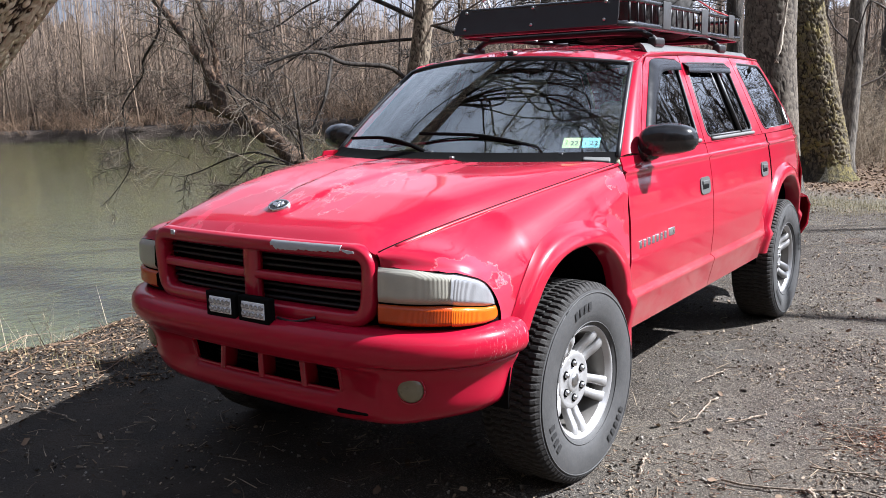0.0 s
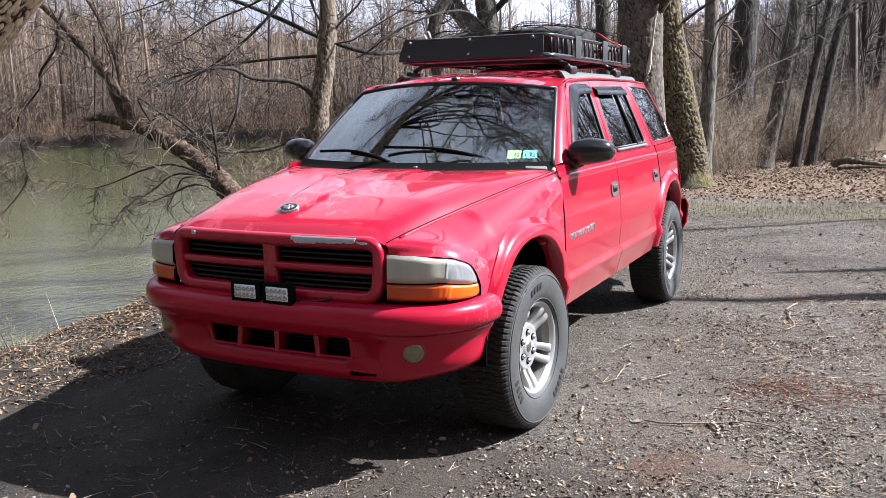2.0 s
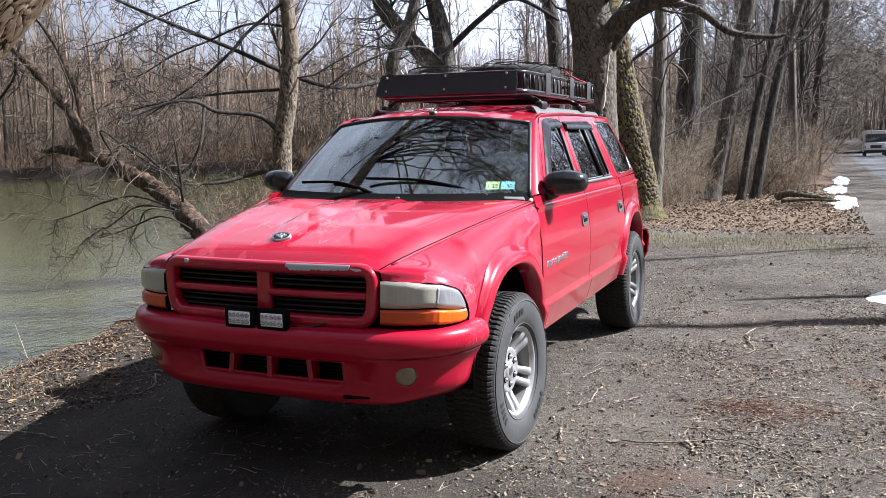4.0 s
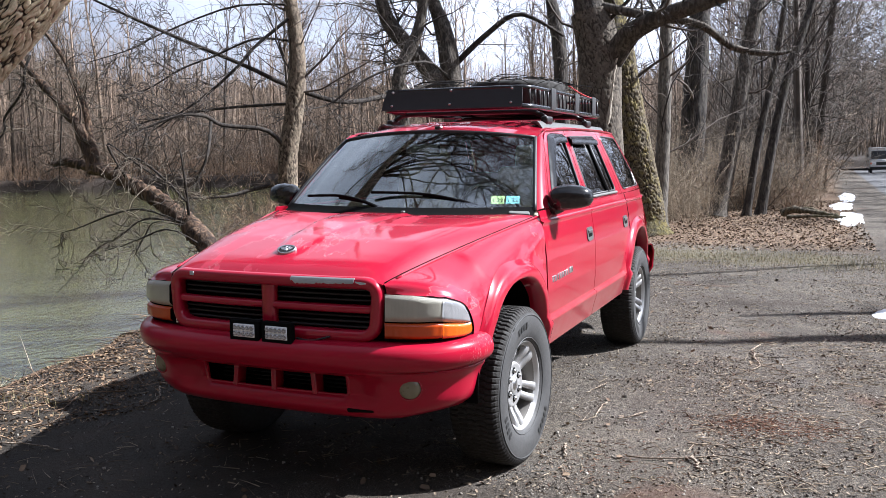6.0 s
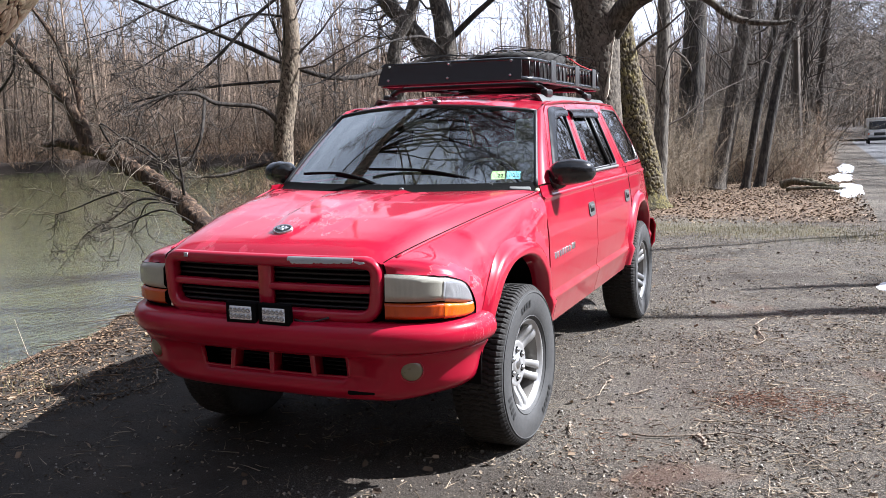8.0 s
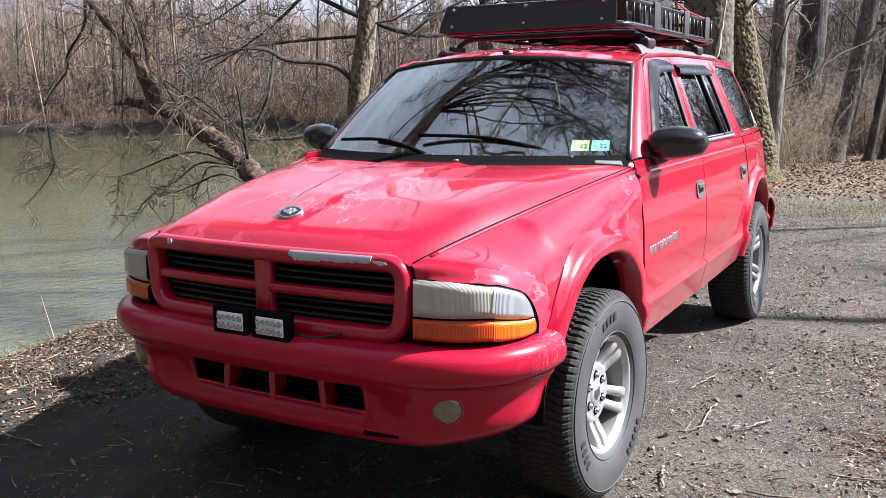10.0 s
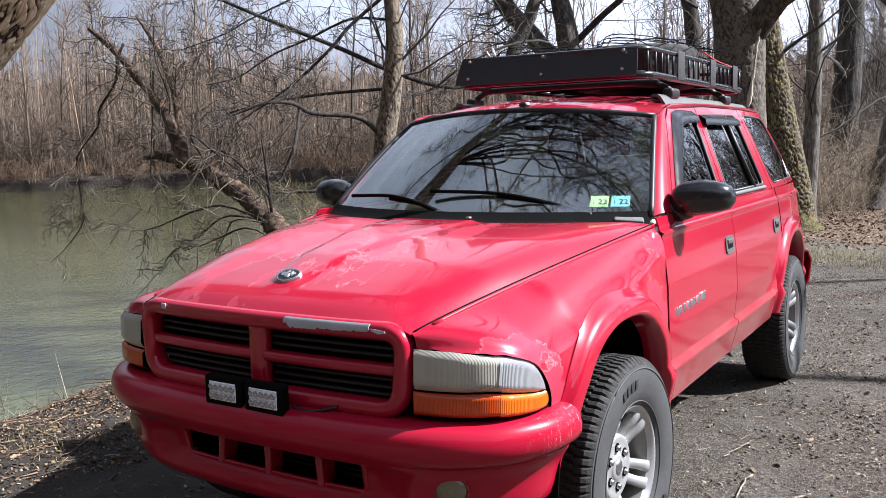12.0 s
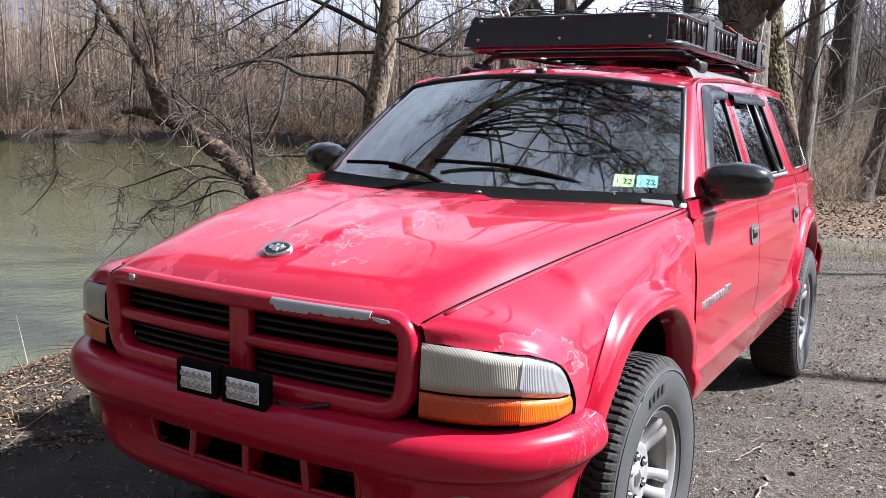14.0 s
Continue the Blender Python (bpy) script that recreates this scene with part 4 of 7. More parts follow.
for k, (tr, rr, mt) in enumerate((
        ([(-1.06, 15.25, -0.1), (-0.98, 15.5, 2.02), (-0.97, 15.81, 4.83)], (0.17, 0.15, 0.14, 0.05), BARK_PALE),
        ([(-1.55, 22.7, -0.2), (-1.38, 22.98, 1.86), (-1.22, 23.52, 6.04)], (0.40, 0.37, 0.33, 0.1), BARK_DARK),
        ([(-0.25, 18.9, -0.1), (0.03, 19.15, 1.36), (0.5, 19.7, 4.46), (0.68, 19.88, 5.3)], (0.22, 0.20, 0.18, 0.05), BARK_GREY),
        ([(0.45, 19.2, -0.15), (0.75, 19.5, 2.0), (1.1, 19.9, 3.87), (1.27, 20.13, 5.28)], (0.10, 0.09, 0.08, 0.03), BARK_DARK),
        ([(0.74, 19.85, -0.2), (1.0, 20.1, 1.6), (1.35, 20.51, 3.48), (1.92, 20.97, 5.35)], (0.13, 0.115, 0.10, 0.03), BARK_DARK))):
    tree("woodland_tree", tr, rr, mt, "bare woodland tree in the strip of wood by the road", 70 + k, 10, 2.6, 2, 0.30, top=8, group="woodland trees", fine=0.0062, share=0.5, twig=DARK_TWIGS)


def stem_kit(seed, height, r, limbs, twigs, low, fine=0.016):
    """One bare tree as arrays, for the woods."""
    rng, sp = np.random.default_rng(seed), Spray()
    lean = rng.normal(0, 0.05, 3) + np.array([0, 0, 1])
    trunk = sp.spikes([(0, 0, -0.3)], [lean], height, r, rng, 0.05)
    arms = sp.off(trunk, limbs, 0.30, r * 0.26, rng, low, 0.22, 0.7, 0.35)
    boughs = sp.off(arms, 3, 0.55, max(fine, r * 0.12), rng, 0.3, 0.2, 0.7, 0.25)
    sp.off(arms, twigs, 0.36, fine, rng, 0.15, 0.0, 0.5, 0.3)
    sp.off(boughs, max(3, twigs // 2), 0.5, fine * 0.8, rng, 0.1, 0.0, 0.5, 0.25)
    return sp.arrays()


def brush_kit(seed, height, stems, r, twigs=8, wide=0.5, lie=0.5):
    """One tangled shrub as arrays."""
    rng, sp = np.random.default_rng(seed), Spray()
    a, d_ = rng.uniform(0, 2 * math.pi, stems), rng.uniform(0, wide, stems)
    p = np.stack([d_ * np.cos(a), d_ * np.sin(a), np.full(stems, -0.1)], 1)
    way = np.stack([rng.normal(0, lie, stems), rng.normal(0, lie, stems), np.ones(stems)], 1)
    main = sp.spikes(p, way, height * rng.uniform(0.5, 1.1, stems), r, rng, 0.2)
    arms = sp.off(main, 5, 0.5, r * 0.6, rng, 0.15, 0.25, 0.5, 0.05)
    sp.off(main, twigs, 0.34, r * 0.42, rng, 0.15, 0.0, 0.4, 0.0)
    sp.off(arms, max(3, twigs // 2), 0.55, r * 0.36, rng, 0.1, 0.0, 0.5, 0.0)
    return sp.arrays()


def scatter(kits, spots, rng, lo, hi):
    tw = Spray()
    for x, y in spots:
        v, f = kits[rng.integers(len(kits))]
        a, s = rng.uniform(0, 2 * math.pi), rng.uniform(lo, hi)
        c, d_ = math.cos(a), math.sin(a)
        w = v @ np.array([[c, d_, 0], [-d_, c, 0], [0, 0, 1]]) * s
        tw.put(w + np.array([x, y, float(ground_z(x, y))]), f)
    return tw.arrays()


rng = np.random.default_rng(7)
kits = [stem_kit(100 + k, 15 + 1.2 * k, 0.13 + 0.014 * k, 18, 6, 0.22) for k in range(6)]
thin = [stem_kit(120 + k, 9 + k, 0.07, 12, 6, 0.15) for k in range(4)]
low_kit = [brush_kit(140 + k, 2.6, 7, 0.028, 4, 0.9, 0.6) for k in range(6)]


def far_y(x, s):
    """The y of a point s metres beyond the far waterline."""
    return 75 + (x + 53) * 13 / 23 + s * 26.4 / 23 - (1.5 * math.sin(0.11 * x) + 0.6 * math.sin(0.5 * x)) * 26.4 / 23


# the wood across the river
spots, tall = [], []
for x in np.arange(-125, 2, 1.2):
    for _ in range(3):
        xx = x + rng.uniform(-2, 2)
        (tall if rng.random() < 0.62 else spots).append((xx, far_y(xx, 3 + 50 * rng.random() ** 1.5)))
far = Spray()
far.put(*scatter(kits, tall, rng, 0.85, 1.4))
# deeper stems, and the haze of fine twigs among them
n = 8000
xx = rng.uniform(-150, 20, n)
yy = np.array([far_y(x, q) for x, q in zip(xx, 16 + 75 * rng.random(n))])
far.spikes(np.stack([xx, yy, ground_z(xx, yy) - 0.2], 1), np.stack([rng.normal(0, 0.05, n), rng.normal(0, 0.05, n), np.ones(n)], 1), rng.uniform(8, 18, n) * (1 + 0.6 * smooth01((-75 - xx) / 50)), rng.uniform(0.05, 0.14, n), rng)
n = 46000
xx = rng.uniform(-150, 20, n)
yy = np.array([far_y(x, q) for x, q in zip(xx, 4 + 50 * rng.random(n))])
far.spikes(np.stack([xx, yy, ground_z(xx, yy) + 12.5 * rng.random(n) ** 1.25], 1), np.stack([rng.normal(0, 0.8, n), rng.normal(0, 0.8, n), np.full(n, 0.7)], 1), rng.uniform(0.8, 3.0, n), rng.uniform(0.014, 0.030, n), rng)
thing("far_wood", mesh_of("far_wood", *far.arrays(), FARWOOD, False), "bare grey-brown wood on the far river bank", "woods", kind="stuff")
thing("far_saplings", mesh_of("far_saplings", *scatter(thin, spots, rng, 0.6, 1.1), FARWOOD, False), "thin bare saplings on the far bank", "woods", kind="stuff")
spots = []
for x in np.arange(-118, 0, 0.88):
    for _ in range(3):
        xx = x + rng.uniform(-1, 1)
        spots.append((xx, far_y(xx, 0.3 + 14 * rng.random() ** 2.2)))
thing("far_brush", mesh_of("far_brush", *scatter(low_kit, spots, rng, 0.6, 1.35), BRUSH, False), "tangled brown brush along the far waterline", "brush", kind="stuff")
thicket = [brush_kit(145 + k, 7.0, 7, 0.046, 5, 1.2, 0.28) for k in range(5)]
spots = []
for x in np.arange(-118, 0, 0.94):
    for _ in range(3):
        xx = x + rng.uniform(-1, 1)
        spots.append((xx, far_y(xx, 1.6 + 30 * rng.random() ** 1.5)))
thing("far_thicket", mesh_of("far_thicket", *scatter(thicket, spots, rng, 0.6, 1.45), FARWOOD, False), "tall bare thicket under the far wood", "brush", kind="stuff")
# the wood goes on behind as a distant mass
for nm, off, x0, x1, hgt in (("far_treeline", 60, -330, 60, 16.0), ("road_treeline", 62, -70, 160, 6.5)):
    rows = [[], [], []]
    for i in range(900):
        x = x0 + (x1 - x0) * i / 899
        y = far_y(x, off) if nm == "far_treeline" else 150 + 8 * math.sin(x * 0.05)
        g = float(ground_z(x, y))
        tall_end = 6 * smooth01((-85 - x) / 50) if nm == "far_treeline" else 0.0
        h = (hgt + tall_end) * (0.75 + 0.25 * noise.noise(Vector((x * 0.06, 5, 0))) + 0.14 * noise.noise(Vector((x * 0.35, 0, 0))) + 0.10 * noise.noise(Vector((x * 1.7, 0, 2))))
        for r_, (q, dy) in zip(rows, ((-0.1, 0), (0.6, 1.5), (1.0, 4.0))):
            r_.append((x, y + dy + noise.noise(Vector((x * 0.5, q * 9, 1))) * 2, g + h * q))
    thing(nm, mesh_of(nm, *grid(rows), MASS), "distant brown mass of bare woods", "backdrop", kind="structure")


# the strip of wood between river and road, open where the river bends away
def clear(x, y):
    return not -22.5 < math.degrees(math.atan2(x - 2.2, y + 4)) < -13.0


spots, tall = [], []
while len(tall) < 34:
    y = rng.uniform(30, 100)
    x = rng.uniform(float(bank_x(y)) + 0.5, 2.0 - 0.01 * y)
    if clear(x, y) and not -16.0 < math.degrees(math.atan2(x - 2.2, y + 4)) < -5.0:
        tall.append((x, y))
thing("strip_wood", mesh_of("strip_wood", *scatter(thin, tall, rng, 0.6, 1.2), DARKWOOD, False), "thin bare saplings between river and road", "woods", kind="stuff")
tall = [(rng.uniform(9.5, 26) + 0.03 * y, y) for y in rng.uniform(26, 120, 46)] + [p for p in ((rng.uniform(-14, 1.2), y) for y in rng.uniform(40, 100, 14)) if clear(*p)] + [(rng.uniform(5, 11), y) for y in rng.uniform(118, 150, 14)] + [(rng.uniform(8.8, 17) + 0.03 * y, y) for y in rng.uniform(32, 115, 34)] + [p for p in ((rng.uniform(-7, 1.4), y) for y in rng.uniform(45, 90, 10)) if clear(*p)] + [p for p in ((2.2 + math.tan(radians(rng.uniform(7, 19))) * (y + 4), y) for y in rng.uniform(26, 110, 60)) if p[0] > 9.3 + 0.03 * p[1]]
tall = [p for p in tall if not -16.0 < math.degrees(math.atan2(p[0] - 2.2, p[1] + 4)) < -6.5]
tall += [(rng.uniform(0.6, 2.0), y) for y in np.linspace(30, 78, 15)]
road = Spray()
road.put(*scatter(kits, tall, rng, 0.7, 1.1))
n = 9000
yy = rng.uniform(32, 110, n)
xx = np.where(rng.random(n) < 0.6, rng.uniform(-9, 4.2, n), rng.uniform(8.0, 22, n))
keep = np.array([clear(x, y) and not -16.0 < math.degrees(math.atan2(x - 2.2, y + 4)) < -6.5 for x, y in zip(xx, yy)])
xx, yy = xx[keep], yy[keep]
n = len(xx)
road.spikes(np.stack([xx, yy, ground_z(xx, yy) + 2.5 + 11 * rng.random(n)], 1), np.stack([rng.normal(0, 0.7, n), rng.normal(0, 0.7, n), np.full(n, 0.8)], 1), rng.uniform(1.0, 3.2, n), rng.uniform(0.010, 0.020, n), rng)
n = 6000
xx, yy = rng.uniform(-1, 8.5, n), rng.uniform(66, 116, n)
road.spikes(np.stack([xx, yy, ground_z(xx, yy) + 5 + 13 * rng.random(n)], 1), np.stack([rng.normal(0, 0.9, n), rng.normal(0, 0.7, n), np.full(n, 0.5)], 1), rng.uniform(1.0, 3.0, n), rng.uniform(0.018, 0.036, n), rng)
thing("road_wood", mesh_of("road_wood", *road.arrays(), DARKWOOD, False), "bare trees lining the road", "woods", kind="stuff")
spots = [p for p in ((rng.uniform(-14, 1.8), rng.uniform(34, 120)) for _ in range(80)) if clear(*p) and not -14.0 < math.degrees(math.atan2(p[0] - 2.2, p[1] + 4)) < -6.0] + [(rng.uniform(9.5, 20) + 0.03 * y, y) for y in rng.uniform(30, 130, 50)] + [(rng.uniform(-8, 22), y) for y in rng.uniform(122, 148, 45)] + [(rng.uniform(-1.0, 1.6), rng.uniform(30, 60)) for _ in range(25)]
thing("road_thicket", mesh_of("road_thicket", *scatter(thicket, spots, rng, 0.55, 1.2), DARKWOOD, False), "tall bare thicket lining the road", "brush", kind="stuff")
spots = [(rng.uniform(-5.5, 1.7), rng.uniform(20, 30)) for _ in range(34)] + [(rng.uniform(-12, 1.6), rng.uniform(28, 70)) for _ in range(120)] + [(rng.uniform(9, 14), rng.uniform(40, 110)) for _ in range(30)] + [(rng.uniform(0.2, 1.9), rng.uniform(26, 60)) for _ in range(40)]
thing("undergrowth", mesh_of("undergrowth", *scatter([brush_kit(170 + k, 2.6, 8, 0.012, 6, 0.8, 0.5) for k in range(5)], spots, rng, 0.45, 1.0), BRUSH, False), "dense tan undergrowth of bare shrubs", "brush", kind="stuff")
spots = [(rng.uniform(-2.4, -0.1), rng.uniform(15.6, 18.5)) for _ in range(20)] + [(rng.uniform(-4.5, 1.2), rng.uniform(19.5, 25)) for _ in range(34)] + [(rng.uniform(-1.5, 1.9), rng.uniform(22, 34)) for _ in range(46)]
thing("fine_brush", mesh_of("fine_brush", *scatter([brush_kit(150 + k, 2.9, 12, 0.0072, 8, 0.6, 0.45) for k in range(6)], spots, rng, 0.4, 0.95), STRAW, False), "fine pale thicket at the wood's edge", "brush", kind="stuff")
spots = [(rng.uniform(-3.5, 1.7), rng.uniform(21, 38)) for _ in range(80)]
thing("tall_brush", mesh_of("tall_brush", *scatter([brush_kit(180 + k, 3.1, 8, 0.011, 9, 0.9, 0.45) for k in range(5)], spots, rng, 0.6, 1.15), UNDERWOOD, False), "tall grey-brown thicket of thin stems behind the trunks", "brush", kind="stuff")
spots = []
for _ in range(46):
    y = rng.uniform(4.5, 14)
    spots.append((float(bank_x(y)) + rng.uniform(-0.2, 1.6), y))
thing("bank_brush", mesh_of("bank_brush", *scatter([brush_kit(160 + k, 1.5, 10, 0.008, 8) for k in range(3)], spots, rng, 0.5, 1.1), BRUSH, False), "bare twiggy brush along the near bank", "brush", kind="stuff")
# screens of unseen wood, added behind and beside the camera to cut sky light
for k, (pa, pb) in enumerate((((-34, -19), (44, -17)), ((34, -24), (42, 26)))):
    rows = [[], [], []]
    for i in range(260):
        q = i / 259
        x, y = pa[0] + (pb[0] - pa[0]) * q, pa[1] + (pb[1] - pa[1]) * q
        h = 20 * (0.8 + 0.3 * noise.noise(Vector((q * 9, k, 0))) + 0.25 * noise.noise(Vector((q * 60, k, 1))))
        for r_, z in zip(rows, (-0.5, 0.6 * h, h)):
            r_.append((x + noise.noise(Vector((q * 50, z, k))) * 1.5, y + noise.noise(Vector((q * 50, z, k + 9))) * 1.5, z))
    thing("near_treeline", mesh_of("near_treeline", *grid(rows), MASS), "brown wood-like screen added out of view to cut sky light", "backdrop", kind="structure")
# unseen trees: some for shadows and reflections, the rest added before the screen
side = [(10.0, 14.0), (13.0, 17.5), (15, 24), (20, 22), (12.0, -7.0), (15.0, -1.5), (20, -2.0), (6.0, -13.0), (0.5, -15.0), (-6, -14), (3, -17), (-2, -18), (10, -16), (-9, -19)]
thing("side_wood", mesh_of("side_wood", *scatter(kits, side, rng, 0.6, 0.95), FARWOOD, False), "bare trees out of view, some added behind the camera", "woods", kind="stuff")
tree("young_tree", [(9.3, 6.65, -0.05), (9.3, 7.25, 3.5), (9.28, 7.85, 7.0), (9.3, 8.1, 8.2)], (0.19, 0.18, 0.15, 0.10, 0.02), BARK_GREY, "young bare tree across the track", 91, 7, 1.3, 2, 0.55, top=2.0,
     more=[([(9.3, 6.85, 0.3), (9.3, 7.9, 3.5), (9.3, 9.0, 7.2), (9.3, 9.4, 8.6)], (0.14, 0.13, 0.10, 0.02))])

# ---- the red four-wheel-drive car ----
# The front axle is over the origin, the nose points to -y, its left side to +x.
AXLE, TYRE_R = 2.944, 0.388


def hood_edge(y):
    f = (y + 0.811) / 1.275
    return 0.552 + 0.266 * f, 0.985 + 0.204 * f ** 0.85 if f > 0 else 0.985


def plan_width(y):
    return spread(y, [-0.85, -0.6, -0.45, -0.2, 0.1, 0.5, 1.6, 2.5, 3.0, 3.4, 3.7, 3.95], [0.80, 0.84, 0.852, 0.868, 0.882, 0.888, 0.892, 0.892, 0.884, 0.858, 0.80, 0.70])


def side_x(y, z):
    """Half width of the body's side."""
    return plan_width(y) + spread(z, [0.44, 0.50, 0.58, 0.618, 0.630, 0.641, 0.78, 0.95, 1.05, 1.12, 1.143, 1.152, 1.160, 1.18, 1.215], [-0.040, -0.026, -0.006, 0.005, 0.003, -0.016, -0.004, -0.010, -0.022, -0.034, -0.037, -0.028, -0.045, -0.050, -0.062])


def upper_x(y, z):
    """Half width of the glasshouse."""
    t = 1 - 0.075 * max(0.0, (y - 2.5) / 1.0) ** 2
    return (0.832 - 0.40 * (z - 1.21) - 0.10 * max(0.0, z - 1.5) ** 1.5) * t


def arch(y, y0, ry, rz, z0=0.45):
    """Height of a wheel opening's edge at y, or None outside it."""
    q = 1 - abs((y - y0) / ry) ** 2.3
    return z0 + rz * q ** (1 / 2.3) if q > 0 else None


# the body leans by a degree towards its left side; the wheels stand upright
LEAN = Matrix.Translation((0.75, 0, 1.2)) @ Matrix.Rotation(radians(1.0), 4, "Y") @ Matrix.Translation((-0.75, 0, -1.2))
car = tagged(new("off_road_car"), "red four-wheel-drive car with peeling paint parked on the dirt track", "car")


def both(name, make, parent, label="", thick=0.0, flip=True):
    """A part on the car's left, and its mirror image on the right."""
    out = []
    for s in (1, -1):
        v, f, m = make()
        v = np.array(v, float).reshape(-1, 3)
        v[:, 0] *= s
        f = [tuple(q)[::-1] for q in f] if s < 0 else f
        out.append(part(name, mesh_of(name, v, f, m), parent, label, thick))
    return out


def columns(ys, low, high, rows, xfun):
    """Side skin between two heights, with closer rows near the shoulder."""
    out = []
    for y in ys:
        a, b = low(y), high(y)
        col = []
        for i in range(rows + 1):
            z = b + (a - b) * (i / rows)
            col.append(z)
        for c in (1.160, 1.152, 1.143, 0.641, 0.630, 0.618):
            if a + 0.03 < c < b - 0.005:
                j = min(range(1, rows), key=lambda q: abs(col[q] - c))
                col[j] = c
        out.append([(xfun(y, z), y, z) for z in col])
    return grid(out)


FY0, FRY, FRZ = -0.02, 0.415, 0.470
RY0, RRY, RRZ = AXLE, 0.430, 0.480


def fender_x(y, z):
    hx, hz = hood_edge(y)
    w = side_x(y, min(z, 1.0))
    s = spread(y, [-0.8, -0.4, 0.2, 0.47], [0.16, 0.21, 0.20, 0.13])
    t = min(1.0, (hz - z) / s)
    return hx + (w - hx) * (1 - (1 - t) ** 2.0) ** 0.62 if t < 1 else w


def fender():
    ys = sorted(set([-0.52, -0.48] + [FY0 + FRY * math.cos(math.pi * i / 40) for i in range(41)] + [0.40, 0.412, 0.425, 0.44]))

    def low(y):
        if y <= FY0 - FRY:
            return 0.735
        return max(arch(y, FY0, FRY, FRZ) or 0.47, 0.735 if y < -0.2 else 0.0)
    skin = columns(ys, low, lambda y: hood_edge(y)[1], 26, fender_x)
    rim = [(fender_x(-0.52, 0.735), -0.52, 0.735), (0.848, -0.545, 0.785), (0.846, -0.566, 0.832), (0.838, -0.612, 0.886), (0.812, -0.678, 0.917), (0.768, -0.733, 0.931), (0.70, -0.772, 0.938), (0.63, -0.795, 0.941), (0.563, -0.806, 0.941)]
    rim = curve_pts(rim, 22)
    nose = []
    for i, b in enumerate(rim):
        y = -0.52 - 0.291 * (i / 21) ** 0.8
        hx, hz = hood_edge(y)
        col = []
        for j in range(27):
            z = hz + (b[2] - hz) * j / 26
            t = min(1.0, (hz - z) / min(spread(y, [-0.8, -0.4], [0.16, 0.21]), hz - b[2]))
            g = (1 - (1 - t) ** 2.0) ** 0.62
            w = b[0] + (side_x(-0.52, min(z, 1.0)) - side_x(-0.52, 0.735)) * max(0, 1 - i / 7)
            col.append((hx + (w - hx) * g, y + (b[1] - y) * g, z))
        nose.append(col)
    v, f = join(skin, grid(nose, True))
    bm = bmesh.new()
    vs = [bm.verts.new(p) for p in v]
    for q in f:
        bm.faces.new([vs[i] for i in q])
    bmesh.ops.remove_doubles(bm, verts=bm.verts, dist=0.004)
    bmesh.ops.recalc_face_normals(bm, faces=bm.faces)
    soft = [p for p in bm.verts if not p.is_boundary and p.co.y < -0.33 and p.co.z > 0.76]
    for _ in range(30):
        bmesh.ops.smooth_vert(bm, verts=soft, factor=0.5, use_axis_x=True, use_axis_y=True, use_axis_z=True)
    bm.verts.index_update()
    v, f = [tuple(p.co) for p in bm.verts], [tuple(p.index for p in q.verts) for q in bm.faces]
    bm.free()
    return v, f, RED_WORN


def flare(y0, ry, rz, a0, a1, out=0.036, wide=0.085, skin=side_x):
    """The wheel arch's proud moulding, from angle a0 to a1 about the wheel."""
    def make():
        rows = []
        for i in range(49):
            a = radians(a0 + (a1 - a0) * i / 48)
            ca, sa = math.cos(a), math.sin(a)
            k = (abs(ca) ** 2.3 + abs(sa) ** 2.3) ** (-1 / 2.3)
            col = []
            for off, o in ((-0.004, -0.055), (-0.004, out * 0.80), (0.004, out * 0.97), (0.010, out), (0.046, out * 0.93), (0.060, out * 0.80), (0.068, out * 0.5), (wide * 0.9, out * 0.22), (wide, 0.002)):
                y, z = y0 + ca * k * (ry + off), 0.45 + sa * k * (rz + off)
                col.append((skin(y, max(0.50, z if skin is fender_x else min(z, 0.98))) + o, y, z))
            rows.append(col)
        return (*grid(rows), RED)
    return make


def door_front():
    ys = np.linspace(0.452, 1.498, 30)
    return (*columns(ys, lambda y: 0.475, lambda y: 1.212, 70, side_x), RED_DUSTY)


def door_rear():
    ys = sorted(list(np.linspace(1.506, 2.44, 24)) + [RY0 + (RRY + 0.06) * math.cos(math.pi * (0.5 + i / 24)) for i in range(4, 13)])
    ys = [y for y in ys if y <= 2.63]

    def low(y):
        a = arch(y, RY0, RRY + 0.07, RRZ + 0.06)
        return a or 0.475
    return (*columns(ys, low, lambda y: 1.212, 70, side_x), RED_DUSTY)


def quarter():
    ys = sorted([2.638] + [RY0 + RRY * math.cos(math.pi * i / 30) for i in range(31)] + list(np.linspace(3.40, 3.74, 10)))
    ys = [y for y in ys if y >= 2.638]
    return (*columns(ys, lambda y: arch(y, RY0, RRY, RRZ) or 0.50, lambda y: 1.212, 60, side_x), RED_DUSTY)


both("front_fender", fender, car)
both("wheel_arch_flare", flare(FY0, FRY, FRZ, -12, 152, skin=fender_x), car)
both("wheel_arch_flare", flare(RY0, RRY, RRZ, 5, 175), car)
both("quarter_panel", quarter, car)


def lift(y, z):
    return upper_x(y, z), y, z


